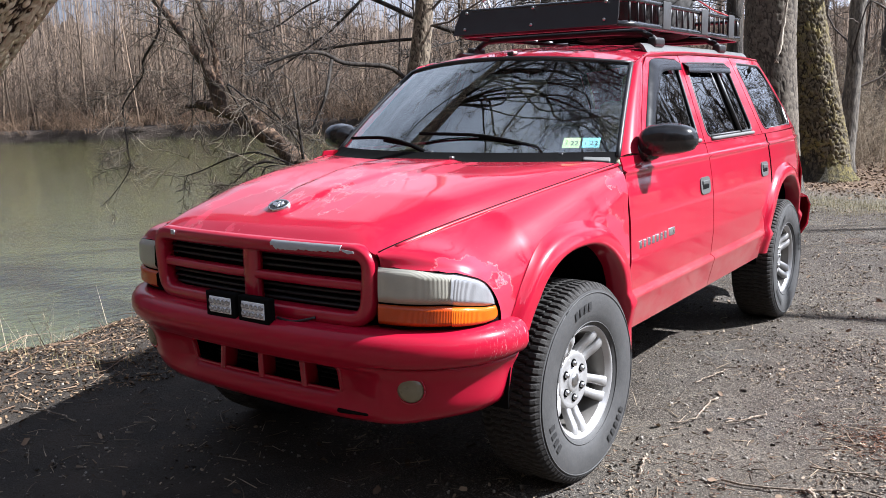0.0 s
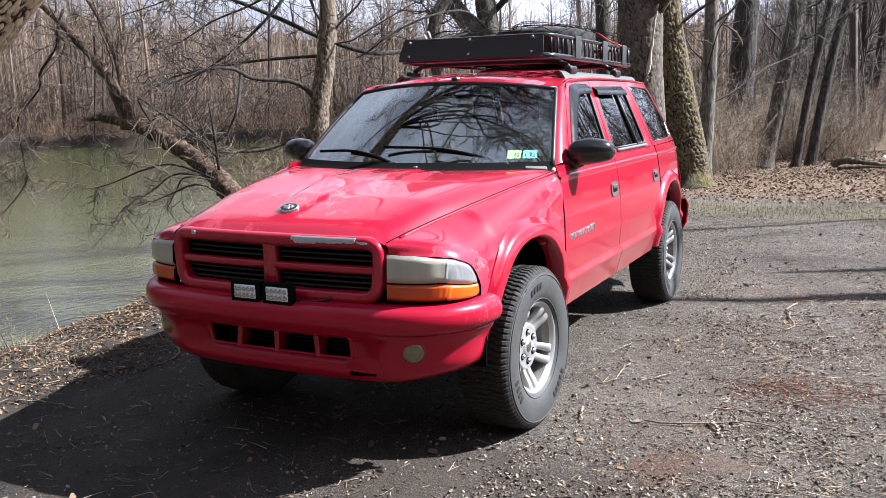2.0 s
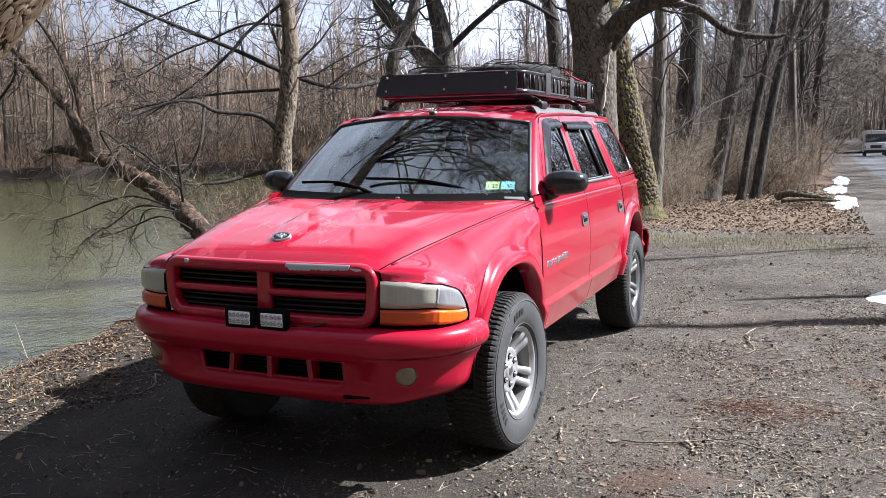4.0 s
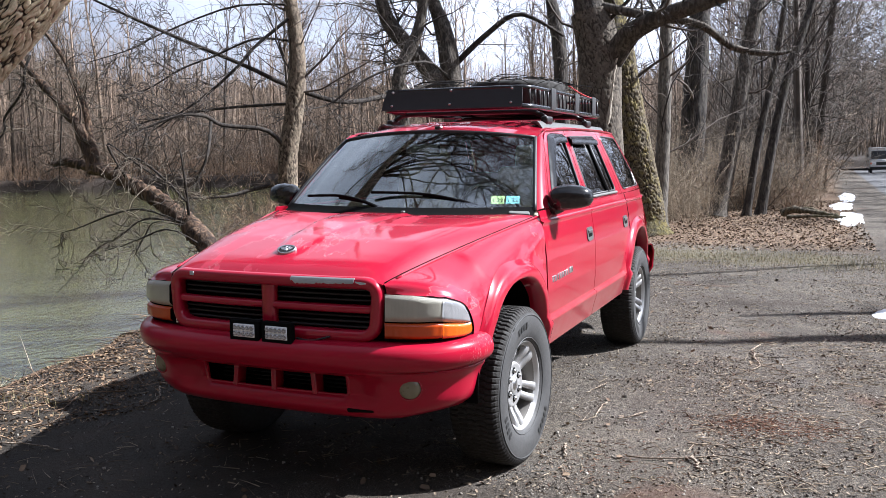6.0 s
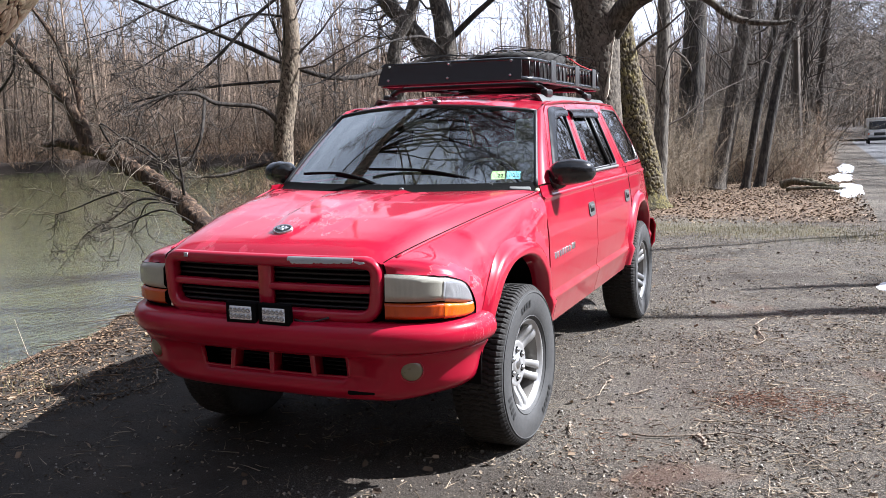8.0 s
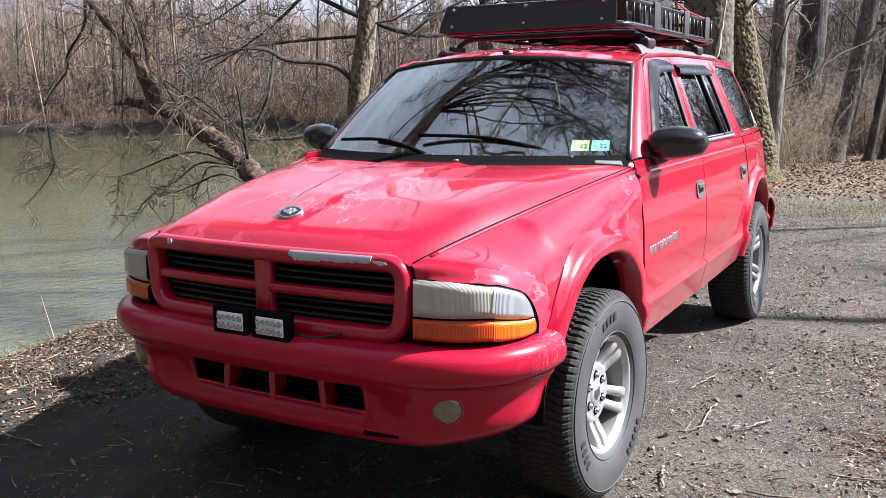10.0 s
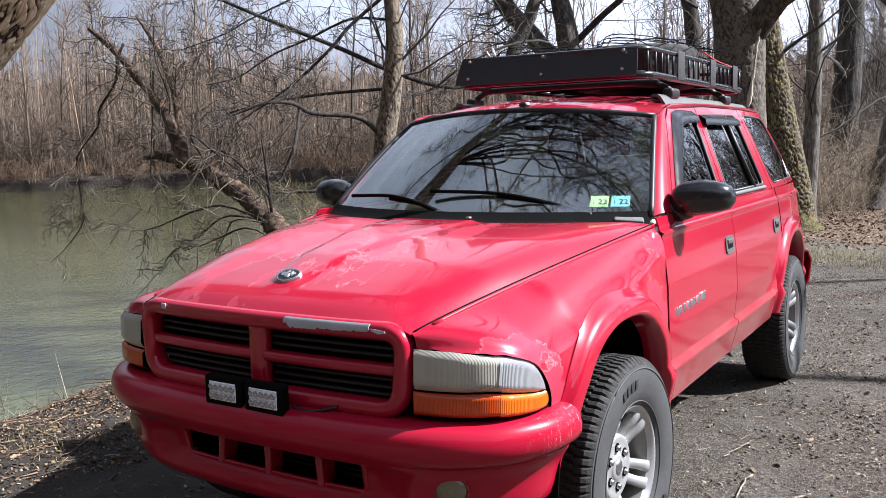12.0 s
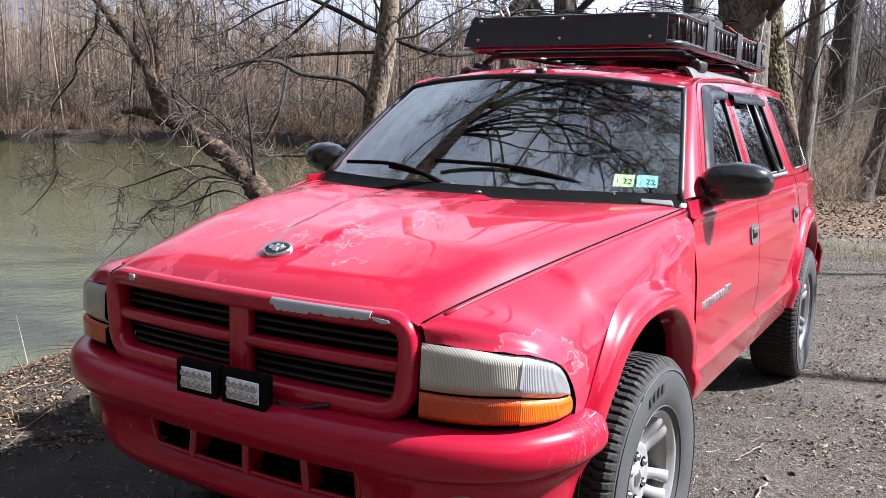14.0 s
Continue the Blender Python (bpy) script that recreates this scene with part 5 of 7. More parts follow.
FRONT_GLASS = rounded([(0.775, 1.245), (1.115, 1.555), (1.20, 1.612), (1.505, 1.622), (1.432, 1.245)], 0.045)
REAR_GLASS = rounded([(1.575, 1.245), (1.645, 1.622), (2.325, 1.632), (2.375, 1.245)], 0.04)
QUARTER_GLASS = rounded([(2.625, 1.242), (2.525, 1.637), (3.06, 1.628), (3.47, 1.30), (3.45, 1.242)], 0.05)
FRAMES = {
    "front": [(0.66, 1.2145), (1.045, 1.595), (1.16, 1.655), (1.575, 1.665), (1.498, 1.2145)],
    "rear": [(1.506, 1.2145), (1.583, 1.665), (2.44, 1.668), (2.545, 1.2145)],
    "quarter": [(2.553, 1.2145), (2.448, 1.668), (3.10, 1.662), (3.62, 1.2145)],
}

HANDLE_Z = 1.012
for s in (1, -1):
    for name, make, outline, hole, hy in (("front_door", door_front, FRAMES["front"], FRONT_GLASS, 1.385), ("rear_door", door_rear, FRAMES["rear"], REAR_GLASS, 2.455)):
        v, f, m = make()
        up = sheet_poly(outline, [hole], lift)
        v, f = join((v, f), up)
        v[:, 0] *= s
        door = part(name, mesh_of(name, v, f, m), car, "", 0.006)
        lv, lf = sheet_poly(outline, [hole], lambda y, z: (s * (upper_x(y, z) - 0.016), y, z))
        part("frame_lining", mesh_of("frame_lining", lv, lf, INNER), door, "", 0.004)
        g, gf = sheet_poly(rounded(hole, 0.02), [], lambda y, z: (upper_x(y, z) - 0.008, y, z))
        g = np.array(g)
        g[:, 0] *= s
        pane = part("window_pane", mesh_of("window_pane", g, gf, TINT, False), door, "dark tinted side window", 0.004)
        rim = np.array([lift(y, z) for y, z in hole] + [lift(*hole[0])])
        rim[:, 0] = s * (rim[:, 0] - 0.001)
        part("window_seal", mesh_of("window_seal", *tube(rim, 0.009, 6), DARK), door, "black rubber window seal")
        bz = np.array([lift(y, 1.232) for y in np.linspace(hole[0][0] if name == "rear_door" else 0.80, 1.44 if name == "front_door" else 2.37, 8)])
        bz[:, 0] = s * (bz[:, 0] + 0.006)
        part("belt_trim", mesh_of("belt_trim", *tube(bz, 0.011, 6), TRIM), door, "grey window belt trim")
        hx = side_x(hy, HANDLE_Z)
        cup = sheet_poly(rounded([(hy - 0.070, HANDLE_Z - 0.042), (hy + 0.070, HANDLE_Z - 0.042), (hy + 0.070, HANDLE_Z + 0.042), (hy - 0.070, HANDLE_Z + 0.042)], 0.032, 6), [], lambda y, z: (s * (side_x(y, z) + 0.004), y, z), 0.02)
        hd = part("door_handle", mesh_of("door_handle", *cup, HANDLE), door, "grey recessed door handle", 0.010)
        part("handle_recess", mesh_of("handle_recess", *box((s * (hx + 0.004), hy, HANDLE_Z - 0.016), (0.014, 0.098, 0.040), 0.006, 3), INNER), hd)
        part("handle_flap", mesh_of("handle_flap", *box((s * (hx + 0.009), hy, HANDLE_Z + 0.016), (0.009, 0.098, 0.020), 0.0042, 3), HANDLE), hd)
        if name == "rear_door":
            bar = np.array([lift(2.145, 1.24), lift(2.10, 1.63)])
            bar[:, 0] = s * (bar[:, 0] + 0.001)
            part("window_divider", mesh_of("window_divider", *tube(bar, 0.014, 6), DARK), door)
            vis = [lift(y, 1.625) for y in np.linspace(1.60, 2.30, 12)]
            low = [(upper_x(y, 1.575) + 0.022, y, 1.575) for y in np.linspace(1.60, 2.30, 12)]
        else:
            top = curve_pts([(0.735, 1.245), (0.90, 1.40), (1.09, 1.57), (1.20, 1.635), (1.50, 1.64)], 30)
            vis = [lift(y, z) for y, z in top]
            inn = curve_pts([(0.80, 1.245), (0.975, 1.40), (1.15, 1.53), (1.25, 1.575), (1.50, 1.585)], 30)
            low = [(upper_x(y, z) + 0.020, y, z) for y, z in inn]
        mid = [tuple((np.array(a) + np.array(b)) / 2 + np.array([0.016, 0, 0.004])) for a, b in zip(vis, low)]
        vg = np.array([[(x + 0.004, y, z) for x, y, z in vis], mid, low])
        vg[:, :, 0] *= s
        part("window_visor", mesh_of("window_visor", *grid(vg), SMOKE), door, "smoked acrylic rain visor", 0.004)
        if name == "front_door" and s > 0:
            y = 0.53
            for wch in (0.036, 0.034, 0.036, 0.036, 0.036, 0.034, 0.036):
                z = 0.838 + 0.012 * (y - 0.53)
                part("badge_letter", mesh_of("badge_letter", *box((side_x(y, z) + 0.004, y + wch / 2, z), (0.006, wch * 0.62, 0.034), 0.003), CHROME), door, "small chrome badge bar")
                y += 0.047
            part("badge_letter", mesh_of("badge_letter", *box((side_x(y, 0.845) + 0.004, y + 0.05, 0.846), (0.006, 0.07, 0.036), 0.003), CHROME), door)
    # quarter window
    v, f = sheet_poly(FRAMES["quarter"], [QUARTER_GLASS], lift)
    v = np.array(v)
    v[:, 0] *= s
    pil = part("rear_pillar", mesh_of("rear_pillar", v, f, RED), car, "", 0.006)
    lv, lf = sheet_poly(FRAMES["quarter"], [QUARTER_GLASS], lambda y, z: (s * (upper_x(y, z) - 0.016), y, z))
    part("frame_lining", mesh_of("frame_lining", lv, lf, INNER), pil, "", 0.004)
    g, gf = sheet_poly(rounded(QUARTER_GLASS, 0.02), [], lambda y, z: (upper_x(y, z) - 0.003, y, z))
    g = np.array(g)
    g[:, 0] *= s
    part("window_pane", mesh_of("window_pane", g, gf, TINT, False), pil, "dark tinted quarter window", 0.004)
    rim = np.array([lift(y, z) for y, z in QUARTER_GLASS] + [lift(*QUARTER_GLASS[0])])
    rim[:, 0] = s * (rim[:, 0])
    part("window_seal", mesh_of("window_seal", *tube(rim, 0.008, 6), DARK), pil)

part("window_decal", mesh_of("window_decal", *sheet_poly([(3.395 + 0.035 * math.cos(a), 1.315 + 0.048 * math.sin(a)) for a in np.linspace(0, 6.0, 18)], [], lambda y, z: (upper_x(y, z) + 0.0035, y, z)), WHITE), car, "small white window sticker", 0.001)


# windscreen pillars, windscreen and roof
def screen_point(u, v, out=0.0):
    x = (0.785 + (0.640 - 0.785) * v) * u
    y = (0.245 + 0.285 * u * u) * (1 - v) + (0.825 + 0.175 * u * u) * v
    z = 1.205 * (1 - v) + (1.652 - 0.042 * u * u) * v + 0.018 * math.sin(math.pi * v)
    return x, y - 0.6 * out, z + 0.8 * out


def roof_point(u, v):
    e, a = abs(u), 0.10
    yf, yr = 0.832 + 0.175 * u * u, 3.45 - 0.36 * u ** 4
    y = yf + (yr - yf) * v
    ze = spread(v, [0, 0.06, 0.18, 0.4, 0.8, 1], [1.616, 1.634, 1.662, 1.676, 1.676, 1.655])
    zc = spread(v, [0, 0.06, 0.18, 0.4, 0.8, 0.95, 1], [1.660, 1.690, 1.722, 1.742, 1.744, 1.728, 1.715])
    hx = spread(v, [0, 0.1, 0.2, 1], [0.640, 0.652, 0.655, 0.618])
    z = ze + (zc - ze) * (1 - e ** 2.6)
    if 0.2 < e < 0.8 and 0.12 < v < 0.95:
        z += 0.006 * math.sin((e - 0.2) / 0.6 * math.pi * 3) ** 2 * smooth01((v - 0.12) / 0.1)
    return u * hx, y, z


us, vs = np.linspace(-1, 1, 41), np.linspace(0.032, 1, 18)
part("windscreen", mesh_of("windscreen", *grid([[screen_point(u, v) for u in us] for v in vs]), SHIELD), car, "windscreen mirroring bare branches", 0.005).visible_shadow = False
roof = part("roof", mesh_of("roof", *grid([[roof_point(u, v) for u in np.linspace(-1, 1, 61)] for v in np.linspace(0, 1, 50)]), RED_WORN), car, "", 0.006)
part("headliner", mesh_of("headliner", *grid([[(roof_point(u, v)[0] * 0.97, roof_point(u, v)[1], roof_point(u, v)[2] - 0.03) for u in np.linspace(-1, 1, 15)] for v in np.linspace(0.03, 0.98, 15)]), INNER), car)
edge = [screen_point(u, 1, 0.004) for u in us]
part("windscreen_seal", mesh_of("windscreen_seal", *tube(edge, 0.011, 6), DARK), car)
for s in (1, -1):
    rows = []
    for i in range(40):
        k = i / 39
        if k < 0.5:
            v = k / 0.5
            a = np.array(screen_point(1, v))
            b = np.array(lift(0.652 + (1.06 - 0.652) * v, 1.2145 + (1.615 - 1.2145) * v))
        else:
            w = (k - 0.5) / 0.5
            a = np.array(roof_point(1, w))
            y = 1.06 + (3.10 - 1.06) * w
            b = np.array(lift(y, spread(y, [1.06, 1.16, 1.58, 2.44, 3.1], [1.618, 1.662, 1.672, 1.675, 1.668])))
        rows.append([a + (b - a) * j / 6 + np.array([0.010, -0.004, 0.010]) * math.sin(math.pi * j / 6) for j in range(7)])
    rows = np.array(rows)
    rows[:, :, 0] *= s
    part("windscreen_pillar", mesh_of("windscreen_pillar", *grid(rows), RED), car, "", 0.006)
    e = np.array([screen_point(1, v, 0.003) for v in np.linspace(0, 1, 12)])
    e[:, 0] *= s
    part("windscreen_seal", mesh_of("windscreen_seal", *tube(e, 0.012, 6), DARK), car)
# antenna nub on the roof's front edge
nub = part("roof_marker", mesh_of("roof_marker", *box((0.075, 0.865, 1.678), (0.035, 0.05, 0.018), 0.007, 3), DARK), car)
part("marker_tip", mesh_of("marker_tip", *box((0.092, 0.858, 1.683), (0.012, 0.03, 0.012), 0.004), WHITE), nub)

# rear end: tailgate, rear window and bumper, seen only edge-on
rear = []
for z, ys_, yc, w in ((0.55, 3.72, 4.0, 0.80), (0.9, 3.74, 4.02, 0.80), (1.2145, 3.62, 3.90, 0.755), (1.45, 3.36, 3.66, 0.665), (1.66, 3.09, 3.44, 0.612)):
    rear.append([(w * u if abs(u) < 1 else w * u, yc - (yc - ys_) * u ** 4, z) for u in np.linspace(-1, 1, 25)])
part("tailgate", mesh_of("tailgate", *grid(rear), RED), car, "", 0.006)
bump = [[(0.86 * u * k, 4.10 - 0.42 * abs(u) ** 5 + o, z) for u in np.linspace(-1, 1, 31)] for z, o, k in ((0.72, -0.10, 0.95), (0.72, -0.01, 1.0), (0.66, 0.02, 1.02), (0.52, 0.01, 1.01), (0.44, -0.08, 0.97))]
part("rear_bumper", mesh_of("rear_bumper", *grid(bump), RED), car, "", 0.01)


# hood
def hood_point(u, v):
    e = abs(u)
    yf, yr = -0.838 + 0.027 * u * u, 0.165 + 0.292 * u * u
    y = yf + (yr - yf) * v
    hx, hz = hood_edge(-0.811 + 1.275 * v)
    hx -= 0.005
    yc = -0.838 + 1.033 * v
    zc = spread(yc, [-0.838, -0.80, -0.74, -0.66, -0.5, -0.2, 0.0, 0.195], [1.008, 1.038, 1.064, 1.088, 1.132, 1.177, 1.191, 1.195])
    z = hz + (zc - hz) * (1 - e ** 9.0)
    x = u * hx
    spine = 0.055 + 0.16 * v
    z += 0.010 * smooth01((spine - abs(x)) / 0.035) * smooth01((v - 0.06) / 0.12)
    roll = smooth01((e - 0.90) / 0.1)
    return x, y, z - 0.006 * roll


vv = np.concatenate([np.linspace(0, 0.2, 14), np.linspace(0.22, 1, 34)])
hood = part("hood", mesh_of("hood", *grid([[hood_point(u, v) for u in np.linspace(-1, 1, 81)] for v in vv]), RED_WORN), car, "red hood with clear coat peeling in patches", 0.008)
rows = [[(0.047 * q * math.cos(a) * (1 + 0.12 * math.sin(a)), -0.690 + 0.88 * 0.034 * q * math.sin(a) - 0.47 * h, 1.097 + 0.47 * 0.034 * q * math.sin(a) + 0.88 * h) for a in np.linspace(0, 2 * math.pi, 29)] for q, h in ((0.0, 0.004), (0.84, 0.004), (0.88, 0.007), (0.96, 0.007), (1.0, 0.002), (1.0, -0.03))]
em = part("hood_emblem", mesh_of("hood_emblem", *grid(rows), CHROME), hood, "chrome oval badge")
field = [[(0.039 * q * math.cos(a) * (1 + 0.12 * math.sin(a)), -0.690 + 0.88 * 0.027 * q * math.sin(a) - 0.47 * 0.0052, 1.097 + 0.47 * 0.027 * q * math.sin(a) + 0.88 * 0.0052) for a in np.linspace(0, 2 * math.pi, 25)] for q in (0, 0.5, 1)]
part("badge_field", mesh_of("badge_field", *grid(field), DARK), em, "black field of the badge")
for dx, dy, w, turn in ((-0.020, 0.002, 0.014, 35), (0.020, 0.002, 0.014, -35), (0.0, -0.005, 0.017, 0), (-0.008, 0.010, 0.010, -20), (0.010, 0.010, 0.010, 20)):
    part("emblem_inlay", mesh_of("emblem_inlay", *box((dx, -0.6925 + 0.88 * dy, 1.1025 + 0.47 * dy), (w, 0.018, 0.004), 0.0015, 2, (28, 0, turn)), CHROME), em)

for s in (1, -1):
    gap = [(s * (hood_edge(y)[0] - 0.002), y, hood_edge(y)[1] - 0.0015) for y in np.linspace(-0.80, 0.46, 30)]
    part("hood_gap", mesh_of("hood_gap", *tube(gap, 0.0042, 6), INNER), car, "dark gap between hood and fender")
    bead = [(s * (hood_edge(y)[0] + 0.011), y, hood_edge(y)[1] - 0.0025) for y in np.linspace(-0.74, 0.44, 30)]
    part("fender_bead", mesh_of("fender_bead", *tube(bead, 0.0065, 8), RED), car)
    corner = [[(s * x, y, z) for x, y, z in row] for row in (((0.76, 0.43, 1.160), (0.80, 0.44, 1.158), (0.838, 0.43, 1.140)), ((0.775, 0.50, 1.176), (0.82, 0.53, 1.174), (0.848, 0.53, 1.160)), ((0.785, 0.56, 1.192), (0.822, 0.62, 1.190), (0.846, 0.67, 1.184)))]
    part("cowl_corner", mesh_of("cowl_corner", *grid(corner, s < 0), RED), car, "", 0.004)
# cowl, wipers
def cowl_pt(u, k):
    a = np.array(hood_point(u * 0.985, 1.0)) + np.array([0, -0.01, -0.016])
    b = np.array(screen_point(u, 0.046, 0.002))
    return a + (b - a) * k - np.array([0, 0, 0.010 * math.sin(math.pi * k)])


cowl = [[cowl_pt(u, k) for u in np.linspace(-1, 1, 41)] for k in np.linspace(0, 1, 7)]
part("cowl", mesh_of("cowl", *grid(cowl), INNER), car, "", 0.006)
part("cowl_end", mesh_of("cowl_end", *box((0.715, 0.468, 1.196), (0.115, 0.06, 0.026), 0.008, 3, (14, 4, 24)), TRIM), car, "grey cowl end cap")
part("washer_nozzle", mesh_of("washer_nozzle", *box((0.14, 0.225, 1.212), (0.02, 0.02, 0.012), 0.004), STEEL), car)
for base, tip, arm in (((-0.02, 0.285, 1.220), (-0.52, 0.335, 1.275), -0.30), ((0.56, 0.43, 1.215), (-0.10, 0.325, 1.300), 0.18)):
    b, t = np.array(base), np.array(tip)
    mid = b + (t - b) * 0.55 + np.array([0, -0.012, 0.030])
    wp = part("wiper", mesh_of("wiper", *tube([b, b + (mid - b) * 0.4 + np.array([0, -0.006, 0.018]), mid], [0.011, 0.010, 0.008], 8), INNER), car, "black wiper")
    part("wiper_blade", mesh_of("wiper_blade", *tube(curve_pts([mid - (t - b) * 0.30 + np.array([0, 0, -0.008]), mid, t], 8) + np.array([0, -0.004, 0.012]), [0.0085] * 8, 6), INNER), wp)
    part("wiper_pivot", mesh_of("wiper_pivot", *box(tuple(b), (0.05, 0.045, 0.03), 0.01, 3), DARK), wp)


# grille
def nose_y(x):
    return -0.842 + 0.105 * x * x


def bar(pts, rz, ry):
    """A rounded bar along points of the nose: rz high, ry deep."""
    rows, k = [], len(pts)
    p = np.array(pts, float)
    t = np.gradient(p, axis=0)
    t /= np.linalg.norm(t, axis=1)[:, None]
    for i in range(k):
        nrm = np.array([-t[i][2], 0, t[i][0]])
        col = []
        for a in np.linspace(0, 2 * math.pi, 17):
            c, s_ = math.cos(a), math.sin(a)
            c, s_ = math.copysign(abs(c) ** 0.7, c), math.copysign(abs(s_) ** 0.7, s_)
            col.append(p[i] + nrm * rz * c + np.array([0, ry * s_, 0]))
        rows.append(col)
    return grid(rows)


loop = rounded([(-0.530, 0.986), (0.530, 0.986), (0.510, 0.758), (-0.510, 0.758)], 0.070, 8)
loop = loop + [loop[0]]
dense = []
for a, b in zip(loop, loop[1:]):
    k = max(1, int(math.dist(a, b) / 0.04))
    dense += [(a[0] + (b[0] - a[0]) * i / k, nose_y(a[0] + (b[0] - a[0]) * i / k) + 0.01, a[1] + (b[1] - a[1]) * i / k) for i in range(k)]
dense.append(dense[0])
grille = part("grille", mesh_of("grille", *bar(dense, 0.0275, 0.036), RED), car, "red crossbar grille with chipped paint")
part("crossbar", mesh_of("crossbar", *bar([(x, nose_y(x) + 0.016, 0.873) for x in np.linspace(-0.50, 0.50, 25)], 0.018, 0.026), RED), grille)
part("centre_bar", mesh_of("centre_bar", *bar([(0.0001 * i, nose_y(0) + 0.012, 0.98 - 0.215 * i / 10) for i in range(11)], 0.036, 0.026), RED), grille)
for z in (0.952, 0.930, 0.907, 0.838, 0.815, 0.792):
    part("slat", mesh_of("slat", *bar([(x, nose_y(x) + 0.045, z) for x in np.linspace(-0.49, 0.49, 21)], 0.0065, 0.018), DARK), grille)
back = [[(x, nose_y(x) + 0.075, z) for x in np.linspace(-0.53, 0.53, 15)] for z in (0.75, 0.99)]
part("grille_back", mesh_of("grille_back", *grid(back), INNER), grille, "", 0.004)
rng = random.Random(5)
top_p, bot_p = [], []
for i in range(37):
    x = 0.135 + 0.30 * i / 36
    top_p.append((x, nose_y(x) - 0.022, 1.0085))
    zb = 0.976 + 0.008 * rng.random() * rng.random() + 0.010 * i / 36 + (0.010 if i < 2 else 0)
    bot_p.append((x, nose_y(x) - 0.0295, zb))
mid_p = [(a[0], a[1] - 0.0105, 0.998) for a in top_p]
part("bare_patch", mesh_of("bare_patch", *grid([top_p, mid_p, bot_p]), PRIMER), grille, "patch of bare grey primer", 0.002)
top_p = [(0.44 + 0.045 * i / 8, nose_y(0.44 + 0.045 * i / 8) - 0.031, 0.997 - 0.004 * i / 8) for i in range(9)]
part("bare_patch", mesh_of("bare_patch", *grid([top_p, [(x + 0.004, y - 0.001, z - 0.012 + 0.006 * abs(i - 4) / 4) for i, (x, y, z) in enumerate(top_p)]]), PRIMER), grille, "", 0.002)
part("bare_patch", mesh_of("bare_patch", *box((-0.405, nose_y(-0.405) - 0.028, 0.995), (0.02, 0.004, 0.018), 0.001), PRIMER), grille)


# head lamps
LAMP = np.array(curve_pts([(0.556, -0.818), (0.63, -0.806), (0.71, -0.776), (0.785, -0.716), (0.832, -0.618), (0.842, -0.525)], 161))


def lamp_plan(s):
    return [float(np.interp(s, np.linspace(0, 1, 161), LAMP[:, i])) for i in (0, 1)]


def lamp_top(s):
    return spread(s, [0, 0.3, 0.59, 0.65, 0.72, 0.76, 0.804, 0.85, 0.887, 0.91], [0.946, 0.943, 0.928, 0.922, 0.911, 0.902, 0.888, 0.864, 0.836, 0.808])


def amber_top(s):
    return 0.823 - 0.024 * smooth01((s - 0.5) / 0.4)


def lens_patch(left, right, low, high, bulge, m):
    """A moulded lens: its sides lean by height, its edges follow low and high."""
    def make():
        rows = []
        for i in range(41):
            col = []
            for k in range(13):
                s = left(k / 12) + (right(k / 12) - left(k / 12)) * i / 40
                p, a, b = lamp_plan(s), low(s), high(s)
                z = a + (b - a) * k / 12
                o = bulge * (-0.003 + 0.011 * min(1, 2.2 * math.sin(math.pi * k / 12)))
                col.append((p[0] + 0.6 * o, p[1] - o + 0.05 * max(0, z - 0.86), z))
            rows.append(col)
        return (*grid(rows), m)
    return make


def blunt(k):
    return spread(k, [0, 0.08, 0.2, 0.35, 0.6, 0.85, 1], [0.82, 0.885, 0.922, 0.938, 0.938, 0.925, 0.912])


for s in (1, -1):
    v, f, m = lens_patch(lambda k: 0.0, lambda k: 0.94, lambda t: 0.745, lambda t: max(0.80, lamp_top(t)), 0, INNER)()
    v = v + np.array([-0.006, 0.014, 0])
    v[:, 0] *= s
    lamp = part("head_lamp", mesh_of("head_lamp", v, f, m), car, "clouded head lamp over an amber turn signal", 0.004)
    for nm, make, lab in (
            ("lens", lens_patch(lambda k: 0.012, lambda k: 0.575 + 0.010 * k, lambda t: amber_top(t) + 0.006, lambda t: lamp_top(t) - 0.003, 1, LENS), "clouded grey ribbed lens"),
            ("lens_divider", lens_patch(lambda k: 0.574 + 0.010 * k, lambda k: 0.588 + 0.010 * k, lambda t: amber_top(t) + 0.006, lambda t: lamp_top(t) - 0.003, 1.25, PRIMER), ""),
            ("corner_lens", lens_patch(lambda k: 0.588 + 0.010 * k, lambda k: 0.908 - 0.010 * k, lambda t: amber_top(t) + 0.004, lambda t: max(amber_top(t) + 0.006, lamp_top(t) - 0.003), 1, CORNER), "clear ribbed corner lens"),
            ("amber_lens", lens_patch(lambda k: 0.004, lambda k: 0.578 + 0.006 * k, lambda t: 0.757, amber_top, 1, AMBER), "amber turn signal lens"),
            ("amber_corner", lens_patch(lambda k: 0.580 + 0.006 * k, blunt, lambda t: 0.755 - 0.006 * smooth01((t - 0.5) / 0.3), amber_top, 1, AMBER_CLEAR), "brighter amber corner lens")):
        v, f, m = make()
        v[:, 0] *= s
        part(nm, mesh_of(nm, v, f if s > 0 else [tuple(q)[::-1] for q in f], m), lamp, lab)


